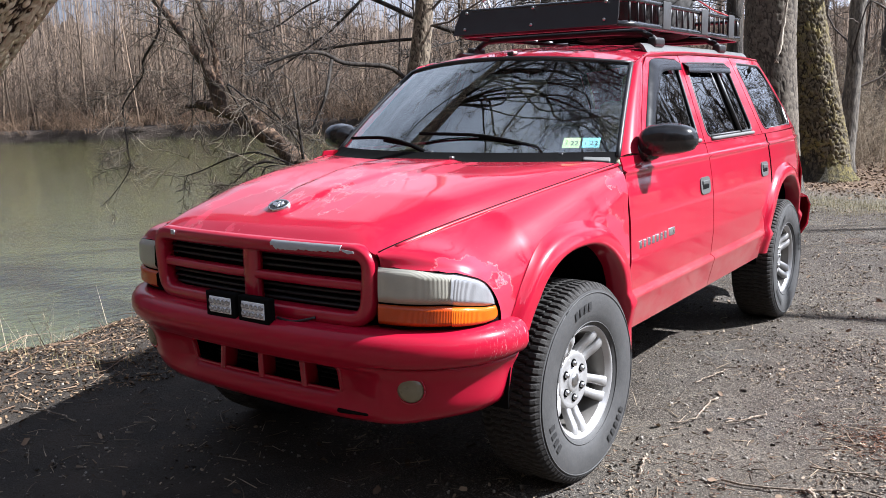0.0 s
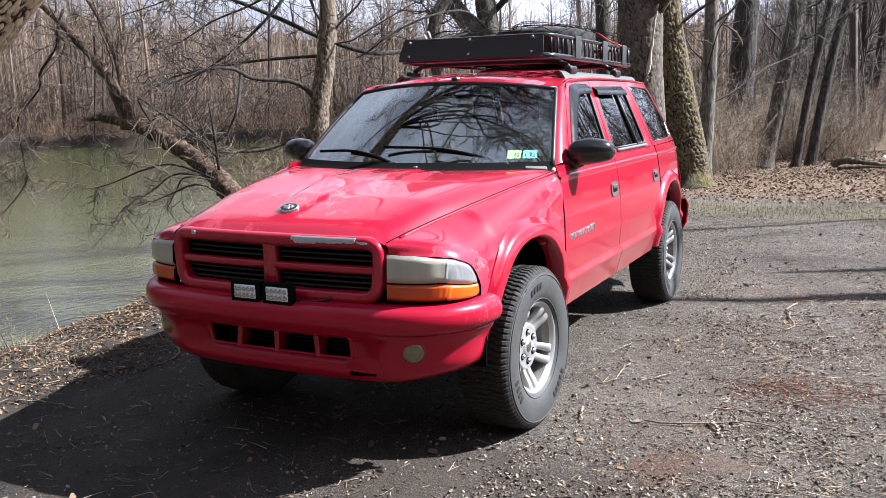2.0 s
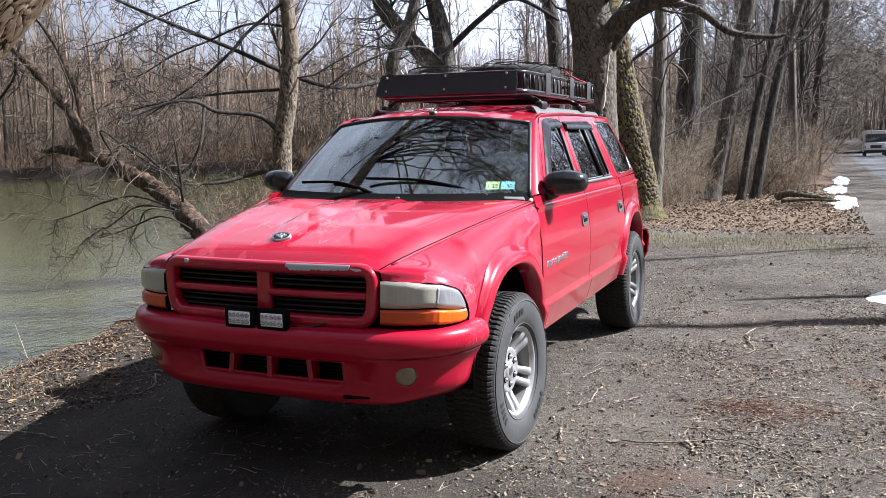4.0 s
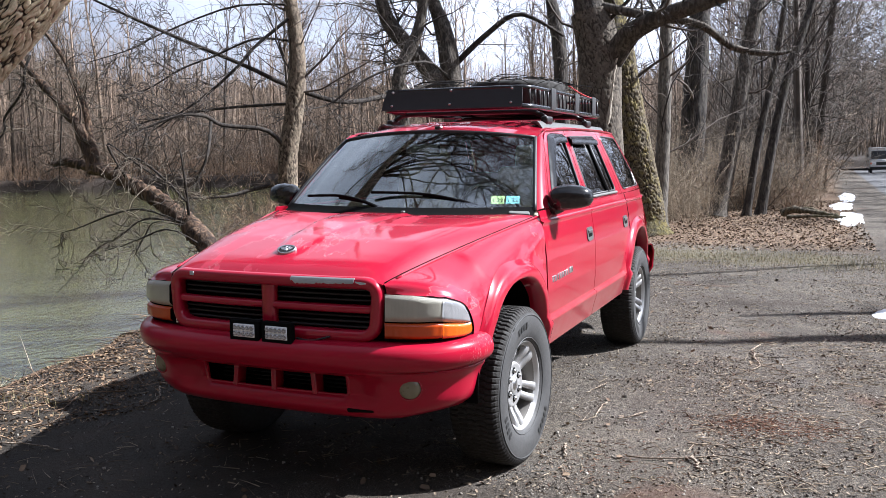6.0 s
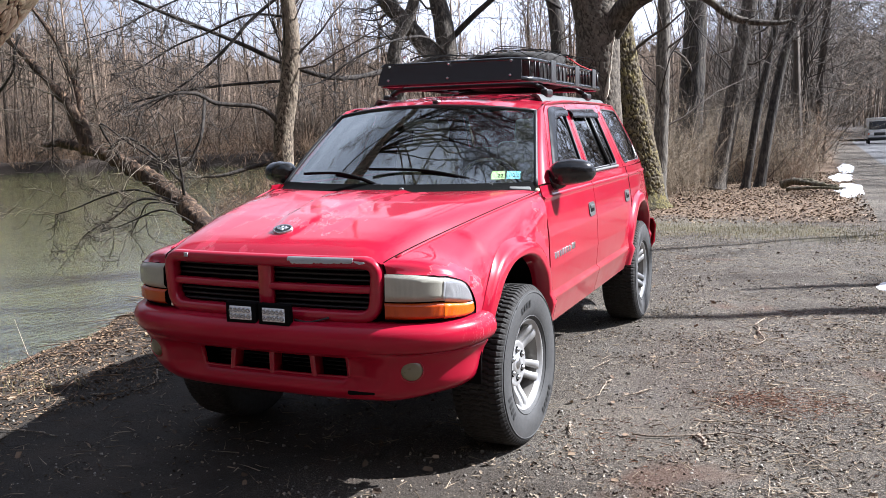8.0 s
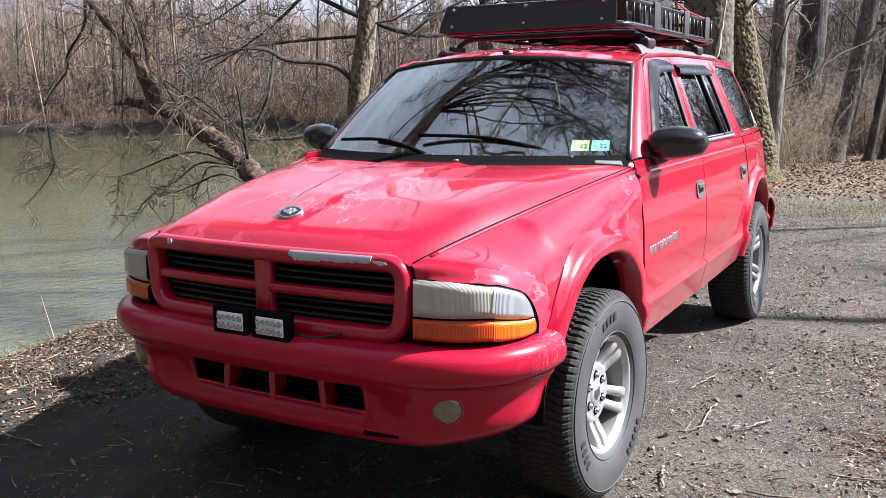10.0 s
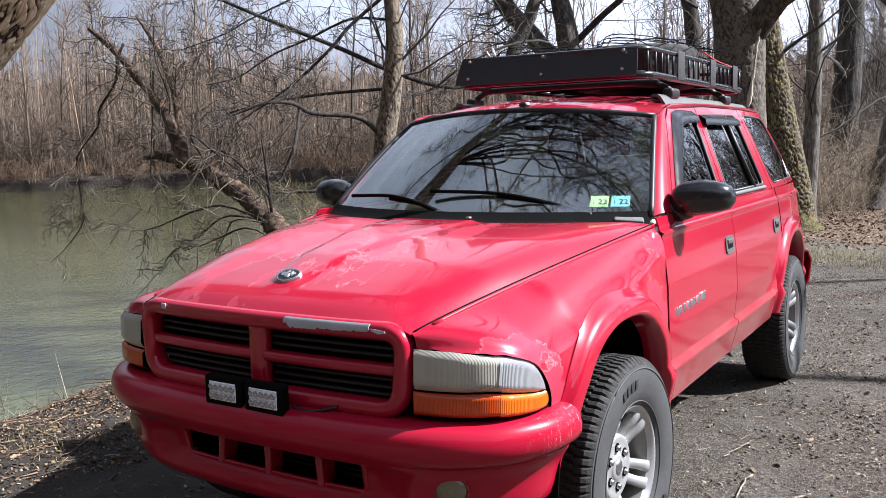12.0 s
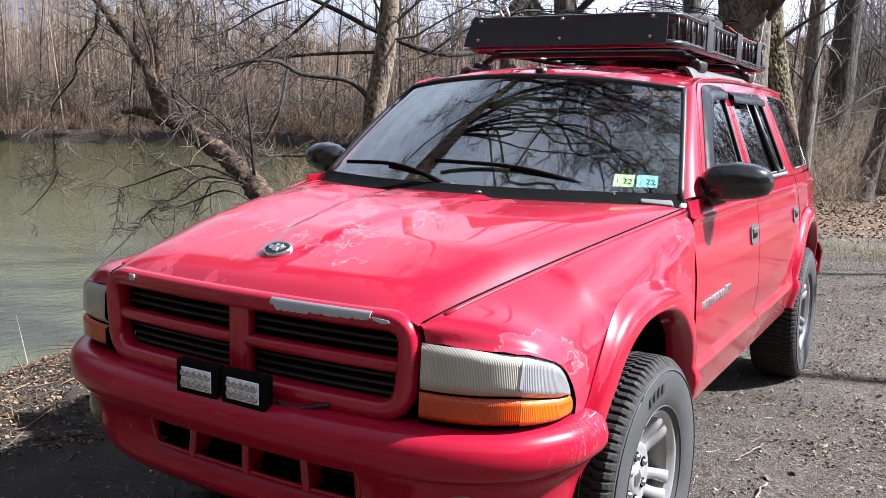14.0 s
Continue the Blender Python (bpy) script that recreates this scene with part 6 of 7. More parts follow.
# front bumper
BPLAN = curve_pts([(0, -0.928), (0.2, -0.925), (0.40, -0.912), (0.56, -0.884), (0.69, -0.833), (0.79, -0.755), (0.855, -0.655), (0.885, -0.56), (0.892, -0.462)], 61)
BPLAN = np.concatenate([BPLAN[::-1] * np.array([-1, 1]), BPLAN[1:]])
BT = np.gradient(BPLAN, axis=0)
BN = np.stack([-BT[:, 1], BT[:, 0]], 1)
BN = -BN / np.linalg.norm(BN, axis=1)[:, None]
BN *= np.sign(np.sum(BN * np.array([0, -1.0]) + BN * BPLAN * np.array([1, 0]), 1))[:, None]
BSEC = [(-0.11, 0.734), (-0.05, 0.736), (-0.022, 0.733), (-0.004, 0.724), (0.008, 0.708), (0.014, 0.688), (0.013, 0.664), (0.004, 0.645), (-0.008, 0.632), (-0.014, 0.626), (-0.018, 0.621), (-0.022, 0.616), (-0.032, 0.604), (-0.042, 0.588), (-0.050, 0.572), (-0.056, 0.55), (-0.060, 0.527), (-0.063, 0.506), (-0.066, 0.49), (-0.072, 0.458), (-0.086, 0.428), (-0.110, 0.405), (-0.15, 0.394)]


def bumper_pt(i, o, z):
    a = abs(BPLAN[i][0])
    groove = 0.022 * math.exp(-((z - 0.621) / 0.004) ** 2) * smooth01((a - 0.45) / 0.25)
    recess = 0.050 * smooth01((0.612 - z) / 0.022) * smooth01((z - 0.470) / 0.022) * smooth01((0.60 - a) / 0.18)
    p = BPLAN[i] + BN[i] * (o - groove - recess)
    rise = 0.026 * smooth01((a - 0.55) / 0.3) * smooth01((0.5 - z) / 0.1)
    return p[0], p[1], z + rise


bv = [[bumper_pt(i, o, z) for i in range(len(BPLAN))] for o, z in BSEC]
V, Fc = grid(bv)


MOUTH_X = float(min(x for x in BPLAN[:, 0] if x > 0.375))


def in_mouth(q):
    c = np.mean([V[i] for i in q], 0)
    return abs(c[0]) < MOUTH_X and 0.490 < c[2] < 0.588 and c[1] < -0.5


Fb = [tuple(q) for q in Fc if not in_mouth(q)]
bumper = part("front_bumper", mesh_of("front_bumper", V, Fb, RED_SCUFFED), car, "red moulded front bumper with scuffed corner", 0.010)


def bumper_face(x, z):
    """The bumper's surface over (x, z)."""
    i = int(np.argmin(np.abs(BPLAN[:, 0] - x)))
    o = float(np.interp(-z, [-q for _o, q in BSEC], [o_ for o_, _q in BSEC]))
    p = bumper_pt(i, o, z)
    return x, p[1], z


lip = rounded([(-MOUTH_X, 0.588), (MOUTH_X, 0.588), (MOUTH_X, 0.490), (-MOUTH_X, 0.490)], 0.020, 4)
lip_d = []
for a, b in zip(lip, lip[1:] + lip[:1]):
    k = max(1, int(math.dist(a, b) / 0.03))
    lip_d += [bumper_face(a[0] + (b[0] - a[0]) * i / k, a[1] + (b[1] - a[1]) * i / k) for i in range(k)]
part("intake_lip", mesh_of("intake_lip", *tube(lip_d + [lip_d[0]], 0.0075, 10), RED), bumper)
mouth = [[(x, -0.822 + 0.10 * x * x + d, z) for x in np.linspace(-0.40, 0.40, 21)] for z, d in ((0.618, 0.004), (0.612, 0.12), (0.478, 0.12), (0.470, 0.030))]
part("intake_box", mesh_of("intake_box", *grid(mouth), INNER), bumper, "black air intake", 0.004)
for x in (-0.205, 0.0, 0.205):
    bar_ = box((x, -0.792 + 0.10 * x * x, 0.542), (0.026, 0.070, 0.125), 0.009, 3, (0, -6 * np.sign(x), 0))
    part("intake_divider", mesh_of("intake_divider", *bar_, RED), bumper)
for k in range(5):
    part("radiator_fin", mesh_of("radiator_fin", *box((0, -0.728, 0.500 + 0.018 * k), (0.68, 0.012, 0.005), 0.002), DARK), bumper)
part("tow_slot", mesh_of("tow_slot", *box((0.44, -0.822, 0.436), (0.12, 0.03, 0.016), 0.007, 2, (-30, 0, 12)), INNER), bumper)
for s in (1, -1):
    cx, cy, cz = s * 0.656, -0.786, 0.545
    ring = [(cx + 0.049 * math.cos(a), cy - 0.006 + 0.30 * 0.049 * math.cos(a) * 1.0, cz + 0.049 * math.sin(a)) for a in np.linspace(0, 2 * math.pi, 25)]
    if s < 0:
        ring = [(x, cy - 0.006 - 0.30 * 0.049 * math.cos(a), z) for (x, y, z), a in zip(ring, np.linspace(0, 2 * math.pi, 25))]
    fl = part("fog_lamp", mesh_of("fog_lamp", *tube(ring, 0.003, 8), RED), bumper, "round hazy fog lamp")
    dome = []
    for r, o in ((0.0, 0.016), (0.02, 0.014), (0.034, 0.010), (0.042, 0.004), (0.045, 0.0), (0.045, -0.03)):
        dome.append([(cx + r * math.cos(a) + s * 0.3 * o, cy - 0.006 - o + s * 0.30 * r * math.cos(a), cz + r * math.sin(a)) for a in np.linspace(0, 2 * math.pi, 25)])
    part("fog_lens", mesh_of("fog_lens", *grid(dome), FOG), fl)

# two led pods on the bumper
for k, cx in enumerate((-0.072, 0.094)):
    pod = part("led_light", mesh_of("led_light", *box((cx, -0.913, 0.768), (0.152, 0.032, 0.092), 0.006, 3), INNER), car, "black work light with two rows of leds")
    part("led_face", mesh_of("led_face", *box((cx, -0.9285, 0.768), (0.110, 0.006, 0.058), 0.003), LEDS), pod)
    for i in range(5):
        for j in range(2):
            cup = lathe([(0.0105, 0.0), (0.0100, 0.004), (0.0070, 0.0055), (0.0045, 0.001), (0.0, 0.0005)], 12)
            v = [(cx - 0.043 + 0.0215 * i + y, -0.9325 - x, 0.7545 + 0.027 * j + z) for x, y, z in cup[0]]
            part("led", mesh_of("led", v, cup[1], LED_LENS), pod)
    part("bracket", mesh_of("bracket", *box((cx + 0.015, -0.900, 0.722), (0.05, 0.035, 0.020), 0.004), DARK), pod)
    part("bolt", mesh_of("bolt", *tube([(cx + 0.015, -0.925, 0.716), (cx + 0.015, -0.908, 0.716)], 0.006, 6), STEEL), pod)
part("light_cable", mesh_of("light_cable", *tube(curve_pts([(0.17, -0.89, 0.745), (0.24, -0.885, 0.738), (0.32, -0.862, 0.757)], 8), 0.005, 6), DARK), car)

# door mirrors
for s in (1, -1):
    rows = []
    for t in np.linspace(0, 1, 17):
        cx = 0.812 + 0.239 * t
        up = spread(t, [0, 0.06, 0.2, 0.5, 0.75, 0.9, 0.97, 1], [0.030, 0.046, 0.068, 0.076, 0.068, 0.054, 0.040, 0.020])
        dn = spread(t, [0, 0.06, 0.2, 0.5, 0.75, 0.9, 0.97, 1], [0.062, 0.074, 0.076, 0.066, 0.056, 0.046, 0.036, 0.018])
        dd = spread(t, [0, 0.1, 0.3, 0.6, 0.85, 0.95, 1], [0.020, 0.050, 0.068, 0.070, 0.056, 0.042, 0.020])
        cz = 1.268 + 0.004 * t
        rows.append([(s * cx, 0.70 + 0.05 * t + dd * math.copysign(abs(math.cos(a)) ** 0.75, math.cos(a)) * (1.25 if math.cos(a) < 0 else 0.6), cz + (up if math.sin(a) > 0 else dn) * math.copysign(abs(math.sin(a)) ** 0.8, math.sin(a))) for a in np.linspace(0, 2 * math.pi, 29)])
    rows.append([(s * 1.054, 0.752, 1.272)] * 29)
    mir = part("door_mirror", mesh_of("door_mirror", *grid(rows), GLOSS), car, "black door mirror")
    part("mirror_foot", mesh_of("mirror_foot", *tube(curve_pts([(s * 0.80, 0.70, 1.222), (s * 0.84, 0.69, 1.218), (s * 0.88, 0.695, 1.228), (s * 0.91, 0.70, 1.255)], 10), [0.045, 0.045, 0.044, 0.043, 0.042, 0.040, 0.038, 0.036, 0.034, 0.03], 12), GLOSS), mir)
    part("mirror_sail", mesh_of("mirror_sail", *sheet_poly([(0.66, 1.214), (0.70, 1.275), (0.79, 1.275), (0.79, 1.214)], [], lambda y, z: (s * (upper_x(y, z) + 0.010), y, z)), DARK), mir, "", 0.012)
    part("mirror_glass", mesh_of("mirror_glass", *box((s * 0.945, 0.782, 1.27), (0.13, 0.006, 0.10), 0.003), CHROME), mir)


# wheels
def tread(i, j):
    """Depth of the tread: blocks in staggered rows, with open shoulders."""
    row = {5: 0, 6: 0, 7: 0, 8: 1, 9: 1, 10: 2, 11: 2, 12: 3, 13: 3, 14: 4, 15: 4, 16: 4}.get(i)
    if row is None:
        return 0.0
    gap = (j + 2 * (row % 2) + (i if row in (1, 2, 3) else 0)) % 4 < 1
    return -(0.005 if i in (5, 16) else 0.009) if gap else 0.0


TYRE = [(0.212, -0.100), (0.228, -0.118), (0.270, -0.130), (0.320, -0.134), (0.358, -0.126), (0.374, -0.116), (0.386, -0.102), (0.388, -0.072), (0.388, -0.064), (0.388, -0.024), (0.388, -0.018), (0.388, 0.018), (0.388, 0.024), (0.388, 0.064), (0.388, 0.072), (0.386, 0.102), (0.374, 0.116), (0.358, 0.126), (0.320, 0.134), (0.270, 0.130), (0.228, 0.118), (0.212, 0.100)]
RIM = [(0.205, -0.10), (0.190, -0.06), (0.186, 0.06), (0.196, 0.088), (0.206, 0.098), (0.214, 0.108), (0.220, 0.110), (0.222, 0.104), (0.215, 0.098)]


def wheel(m, label):
    w = part("wheel", None, car, label)
    w.matrix_basis = LEAN.inverted() @ m
    tv, tf = lathe(TYRE, 352, tread)
    tyre = part("tyre", mesh_of("tyre", tv, [q for i, q in enumerate(tf) if i // 352 > 16], RUBBER), w, "black all-terrain tyre dusty with mud")
    # the inner sidewall takes the tread's dark colour too, as painted shade
    part("tread", mesh_of("tread", tv, [q for i, q in enumerate(tf) if i // 352 <= 16], TREAD, False), tyre, "dark blocky tread with darkened inner sidewall")
    for a0, count in ((10, 4), (156, 5), (264, 4)):
        for k in range(count):
            a = radians(a0 + k * 6.4)
            r = 0.300
            rows = []
            for da in np.linspace(-0.033, 0.033, 4):
                rows.append([(0.1352 + (0.0012 if 0.28 < q < 0.33 else -0.004), q * math.sin(a + da), q * math.cos(a + da)) for q in (0.286, 0.289, 0.316, 0.319)])
            part("raised_bar", mesh_of("raised_bar", *grid(rows), LETTER), tyre)
    for q, x_ in ((0.349, 0.1295), (0.236, 0.1215)):
        part("sidewall_rib", mesh_of("sidewall_rib", *tube([(x_, q * math.sin(a), q * math.cos(a)) for a in np.linspace(0, 2 * math.pi, 73)], 0.0024, 6), RUBBER), tyre)
    part("rim", mesh_of("rim", *lathe(RIM[3:], 72), ALLOY), w, "silver alloy rim")
    part("rim_barrel", mesh_of("rim_barrel", *lathe(RIM[:4], 72), BARREL), w)
    part("brake", mesh_of("brake", *lathe([(0.0, 0.0), (0.165, 0.0), (0.17, -0.02), (0.0, -0.02)], 40), INNER), w)
    # black disc added to darken the wheel's open inner side
    part("dust_shield", mesh_of("dust_shield", *lathe([(0.0, -0.062), (0.17, -0.062), (0.203, -0.085), (0.203, -0.090), (0.0, -0.090)], 40), INNER), w)
    hubp = [(0.0, 0.064), (0.040, 0.064), (0.046, 0.060), (0.050, 0.056), (0.092, 0.058), (0.104, 0.060), (0.112, 0.056), (0.116, 0.03)]
    hub = part("hub", mesh_of("hub", *lathe(hubp, 40), ALLOY), w)
    part("hub_cap", mesh_of("hub_cap", *lathe([(0.0, 0.069), (0.018, 0.069), (0.026, 0.066), (0.030, 0.060)], 24), STEEL), hub)
    for k in range(6):
        a = 2 * math.pi * (k + 0.5) / 6
        part("nut_pocket", mesh_of("nut_pocket", *tube([(0.050, 0.070 * math.sin(a), 0.070 * math.cos(a)), (0.0605, 0.070 * math.sin(a), 0.070 * math.cos(a))], 0.0165, 14), INNER), hub)
        part("wheel_nut", mesh_of("wheel_nut", *tube([(0.045, 0.068 * math.sin(a), 0.068 * math.cos(a)), (0.070, 0.068 * math.sin(a), 0.068 * math.cos(a))], [0.012, 0.010], 6), STEEL), hub)
    for k in range(10):
        a = 2 * math.pi * (k // 2) / 5 + (0.235 if k % 2 else -0.235)
        a1 = 2 * math.pi * (k // 2) / 5 + (0.150 if k % 2 else -0.150)
        rows = []
        for t in np.linspace(0, 1, 8):
            r = 0.095 + 0.108 * t
            b = a + (a1 - a) * t
            wd = 0.0165 + 0.0035 * t + 0.010 * max(0.0, 0.35 - t) + 0.012 * max(0.0, t - 0.75)
            x = 0.052 + 0.042 * smooth01(t * 1.1)
            c, s_ = math.cos(b), math.sin(b)
            rows.append([(x + dx, r * s_ + wd * d * c, r * c - wd * d * s_) for d, dx in ((-1, -0.03), (-0.97, -0.006), (-0.82, 0.001), (0, 0.003), (0.82, 0.001), (0.97, -0.006), (1, -0.03))])
        part("spoke", mesh_of("spoke", *grid(rows), ALLOY), w)
    return w


for y, steer in ((0.0, 3.0), (AXLE, 0.0)):
    for s in (1, -1):
        wheel(pose(s * 0.775, y, TYRE_R - 0.004, random.uniform(0, 360) if y else 30, 0, (0 if s > 0 else 180) - steer), "black off-road tyre on a silver alloy wheel")

# underbody, wheel wells and cabin
part("underbody", mesh_of("underbody", *box((0, 1.6, 0.50), (1.36, 4.5, 0.16), 0.03), INNER), car)
part("engine_bay", mesh_of("engine_bay", *box((0, -0.12, 0.72), (0.98, 1.12, 0.50), 0.03), INNER), car)
for y0 in (FY0, RY0):
    for s in (1, -1):
        rows = [[(s * x, y0 + 0.47 * math.cos(a), 0.42 + 0.54 * math.sin(a)) for a in np.linspace(0, math.pi, 25)] for x in (0.50, 0.845)]
        lin = part("wheel_well", mesh_of("wheel_well", *join(grid(rows), ([(s * 0.50, y0 + 0.47 * math.cos(a), 0.42 + 0.54 * math.sin(a)) for a in np.linspace(0, math.pi, 25)], [tuple(range(25))])), INNER), car, "", 0.004)
for s in (1, -1):
    part("inner_sill", mesh_of("inner_sill", *box((s * 0.815, 1.47, 0.52), (0.07, 1.95, 0.12), 0.02), INNER), car)
    part("door_lining", mesh_of("door_lining", *box((s * 0.775, 1.62, 0.88), (0.05, 2.2, 0.64), 0.02), DASHM), car)
    part("quarter_lining", mesh_of("quarter_lining", *box((s * 0.70, 3.18, 1.06), (0.05, 0.9, 0.26), 0.02), INNER), car)
part("cabin_floor", mesh_of("cabin_floor", *box((0, 2.1, 0.60), (1.5, 3.2, 0.04), 0.01), INNER), car)
part("axle_beam", mesh_of("axle_beam", *tube([(-0.68, AXLE, 0.37), (0.68, AXLE, 0.37)], 0.05, 10), INNER), car)
part("axle_beam", mesh_of("axle_beam", *tube([(-0.68, 0, 0.38), (0.68, 0, 0.38)], 0.04, 10), INNER), car)
dash = [[(0.74 * u, 0.36 + 0.10 * u * u + dy, z) for u in np.linspace(-1, 1, 21)] for dy, z in ((0.03, 1.175), (0.25, 1.195), (0.42, 1.175), (0.47, 1.12), (0.44, 0.80))]
part("dashboard", mesh_of("dashboard", *grid(dash), DASHM), car, "tan dashboard", 0.01)
sw = [(0.38 + 0.185 * math.cos(a), 0.93 - 0.10 * math.sin(a) * 0.5 + 0.0, 1.17 + 0.165 * math.sin(a)) for a in np.linspace(0, 2 * math.pi, 29)]
wh = part("steering_wheel", mesh_of("steering_wheel", *tube(sw, 0.014, 8), DARK), car)
part("steering_hub", mesh_of("steering_hub", *box((0.38, 0.93, 1.16), (0.13, 0.05, 0.10), 0.02), DARK), wh)
for x in (-0.38, 0.38):
    seat = part("seat", mesh_of("seat", *box((x, 1.42, 0.80), (0.50, 0.52, 0.22), 0.06, 3), FABRIC), car, "tan cloth seat")
    part("seat_back", mesh_of("seat_back", *box((x, 1.72, 1.12), (0.48, 0.16, 0.62), 0.06, 3, (-12, 0, 0)), FABRIC), seat)
    part("head_rest", mesh_of("head_rest", *box((x, 1.80, 1.49), (0.26, 0.09, 0.17), 0.04, 3, (-10, 0, 0)), FABRIC), seat)
part("bench_seat", mesh_of("bench_seat", *box((0, 2.5, 1.0), (1.30, 0.2, 0.75), 0.07, 3, (-10, 0, 0)), FABRIC), car)
part("rear_view_mirror", mesh_of("rear_view_mirror", *box((0.0, 0.80, 1.545), (0.22, 0.03, 0.065), 0.012, 3), DARK), car)
# two inspection stickers inside the windscreen
for k, (u, col) in enumerate(((0.77, PAPER_G), (0.865, PAPER_B))):
    a, b = Vector(screen_point(u - 0.042, 0.10)), Vector(screen_point(u + 0.042, 0.10))
    c, d = Vector(screen_point(u + 0.042, 0.185)), Vector(screen_point(u - 0.042, 0.185))
    nrm = (b - a).cross(d - a).normalized() * 0.010
    pts = [p - nrm for p in (a, b, c, d)]
    stk = part("inspection_sticker", mesh_of("inspection_sticker", [tuple(p) for p in pts], [(0, 1, 2, 3)], col, False), car, "pale green sticker" if k == 0 else "pale blue sticker", 0.001)
    xx, yy = (pts[1] - pts[0]).normalized(), (pts[3] - pts[0]).normalized()
    zz = xx.cross(yy)
    for txt, fx, sz in (("1", 0.12, 0.028), ("22", 0.44, 0.036)):
        cu = bpy.data.curves.new("digits", "FONT")
        cu.body, cu.size, cu.extrude = txt, sz, 0.0004
        cu.materials.append(INK)
        ob = new("digits", cu)
        ob.parent = stk
        o = pts[0] + (pts[1] - pts[0]) * fx + (pts[3] - pts[0]) * 0.25 + zz * 0.002
        ob.matrix_basis = Matrix(((xx.x, yy.x, zz.x, o.x), (xx.y, yy.y, zz.y, o.y), (xx.z, yy.z, zz.z, o.z), (0, 0, 0, 1)))

# roof rails
for s in (1, -1):
    pad = [[(s * (0.545 + 0.03 * k - 0.05 * max(0, y - 2.6)), y, 1.716 - 0.02 * k * k - 0.012 * k) for y in np.linspace(1.32, 3.15, 20)] for k in (-1, -0.5, 0, 0.5, 1.3)]
    part("roof_rail", mesh_of("roof_rail", *grid(pad), HANDLE), car, "grey roof rail strip", 0.014)
for y in (1.52, 2.55):
    cb = part("crossbar", mesh_of("crossbar", *tube(curve_pts([(-0.56, y, 1.735), (-0.50, y - 0.01, 1.775), (-0.38, y - 0.02, 1.792), (0.38, y - 0.02, 1.792), (0.50, y - 0.01, 1.775), (0.56, y, 1.735)], 30), 0.017, 8), DARK), car)
    for s in (1, -1):
        part("rail_foot", mesh_of("rail_foot", *box((s * 0.555, y, 1.732), (0.05, 0.13, 0.05), 0.018, 3), DARK), cb)

# ---- the roof basket and what lies in it ----
BX0, BX1, BY0, BY1, BZ0, BZ1 = -0.455, 0.555, 1.14, 3.02, 1.818, 1.924
basket = tagged(new("roof_basket"), "black steel roof basket clamped on the car's roof bars", "roof basket")
basket.location = (0, 0, 0)
ring = rounded([(BX0, BY0), (BX1, BY0), (BX1, BY1), (BX0, BY1)], 0.13, 6)
for z, r in ((BZ0 - 0.012, 0.018), (BZ1, 0.012)):
    part("rail", mesh_of("rail", *tube([(x, y, z) for x, y in ring + [ring[0]]], r, 8), GLOSS), basket, "glossy black tube rail")
for k in range(9):
    y = BY0 + 0.1 + k * (BY1 - BY0 - 0.2) / 8
    part("floor_slat", mesh_of("floor_slat", *box(((BX0 + BX1) / 2, y, BZ0 - 0.006), (BX1 - BX0, 0.045, 0.012), 0.004), INNER), basket)
n = 0
per = []
for a, b in zip(ring, ring[1:] + ring[:1]):
    k = max(1, int(math.dist(a, b) / 0.045))
    per += [(a[0] + (b[0] - a[0]) * i / k, a[1] + (b[1] - a[1]) * i / k) for i in range(k)]
for x, y in per[::2]:
    if y > BY0 + 0.02:
        part("upright", mesh_of("upright", *tube([(x, y, BZ0), (x, y, BZ1)], 0.006, 6), DARK), basket)
for s_x in (BX0, BX1):
    for y in (1.62, 2.22, 2.72):
        o = 0.016 if s_x > 0 else -0.016
        part("side_plate", mesh_of("side_plate", *box((s_x + o, y, (BZ0 + BZ1) / 2), (0.006, 0.11, 0.140), 0.002), PLATE), basket, "dark grey flat plate")
fa = [[(BX0 + 0.03 + (BX1 - BX0 - 0.06) * k / 20, BY0 - 0.05 + 0.0 * k, BZ0 - 0.018), (BX0 + 0.03 + (BX1 - BX0 - 0.06) * k / 20, BY0 - 0.03, BZ0 + 0.03), (BX0 + 0.055 + (BX1 - BX0 - 0.095) * k / 20, BY0 - 0.005, BZ1 + 0.012 - 0.016 * k / 20)] for k in range(21)]
fair = part("wind_fairing", mesh_of("wind_fairing", *grid(fa), DARK), basket, "flat black wind fairing", 0.006)
for x in np.linspace(BX0 + 0.1, BX1 - 0.1, 3):
    for z in (BZ0 + 0.012, BZ1 - 0.008):
        part("screw", mesh_of("screw", *tube([(x, BY0 - 0.052 + 0.25 * (z - BZ0), z), (x, BY0 - 0.044 + 0.25 * (z - BZ0), z)], 0.008, 8), STEEL), fair)
part("hook", mesh_of("hook", *tube(curve_pts([(-0.25, BY0, BZ1 + 0.01), (-0.27, BY0, BZ1 + 0.045), (-0.24, BY0, BZ1 + 0.055), (-0.22, BY0, BZ1 + 0.01)], 12), 0.006, 6), STEEL), basket)

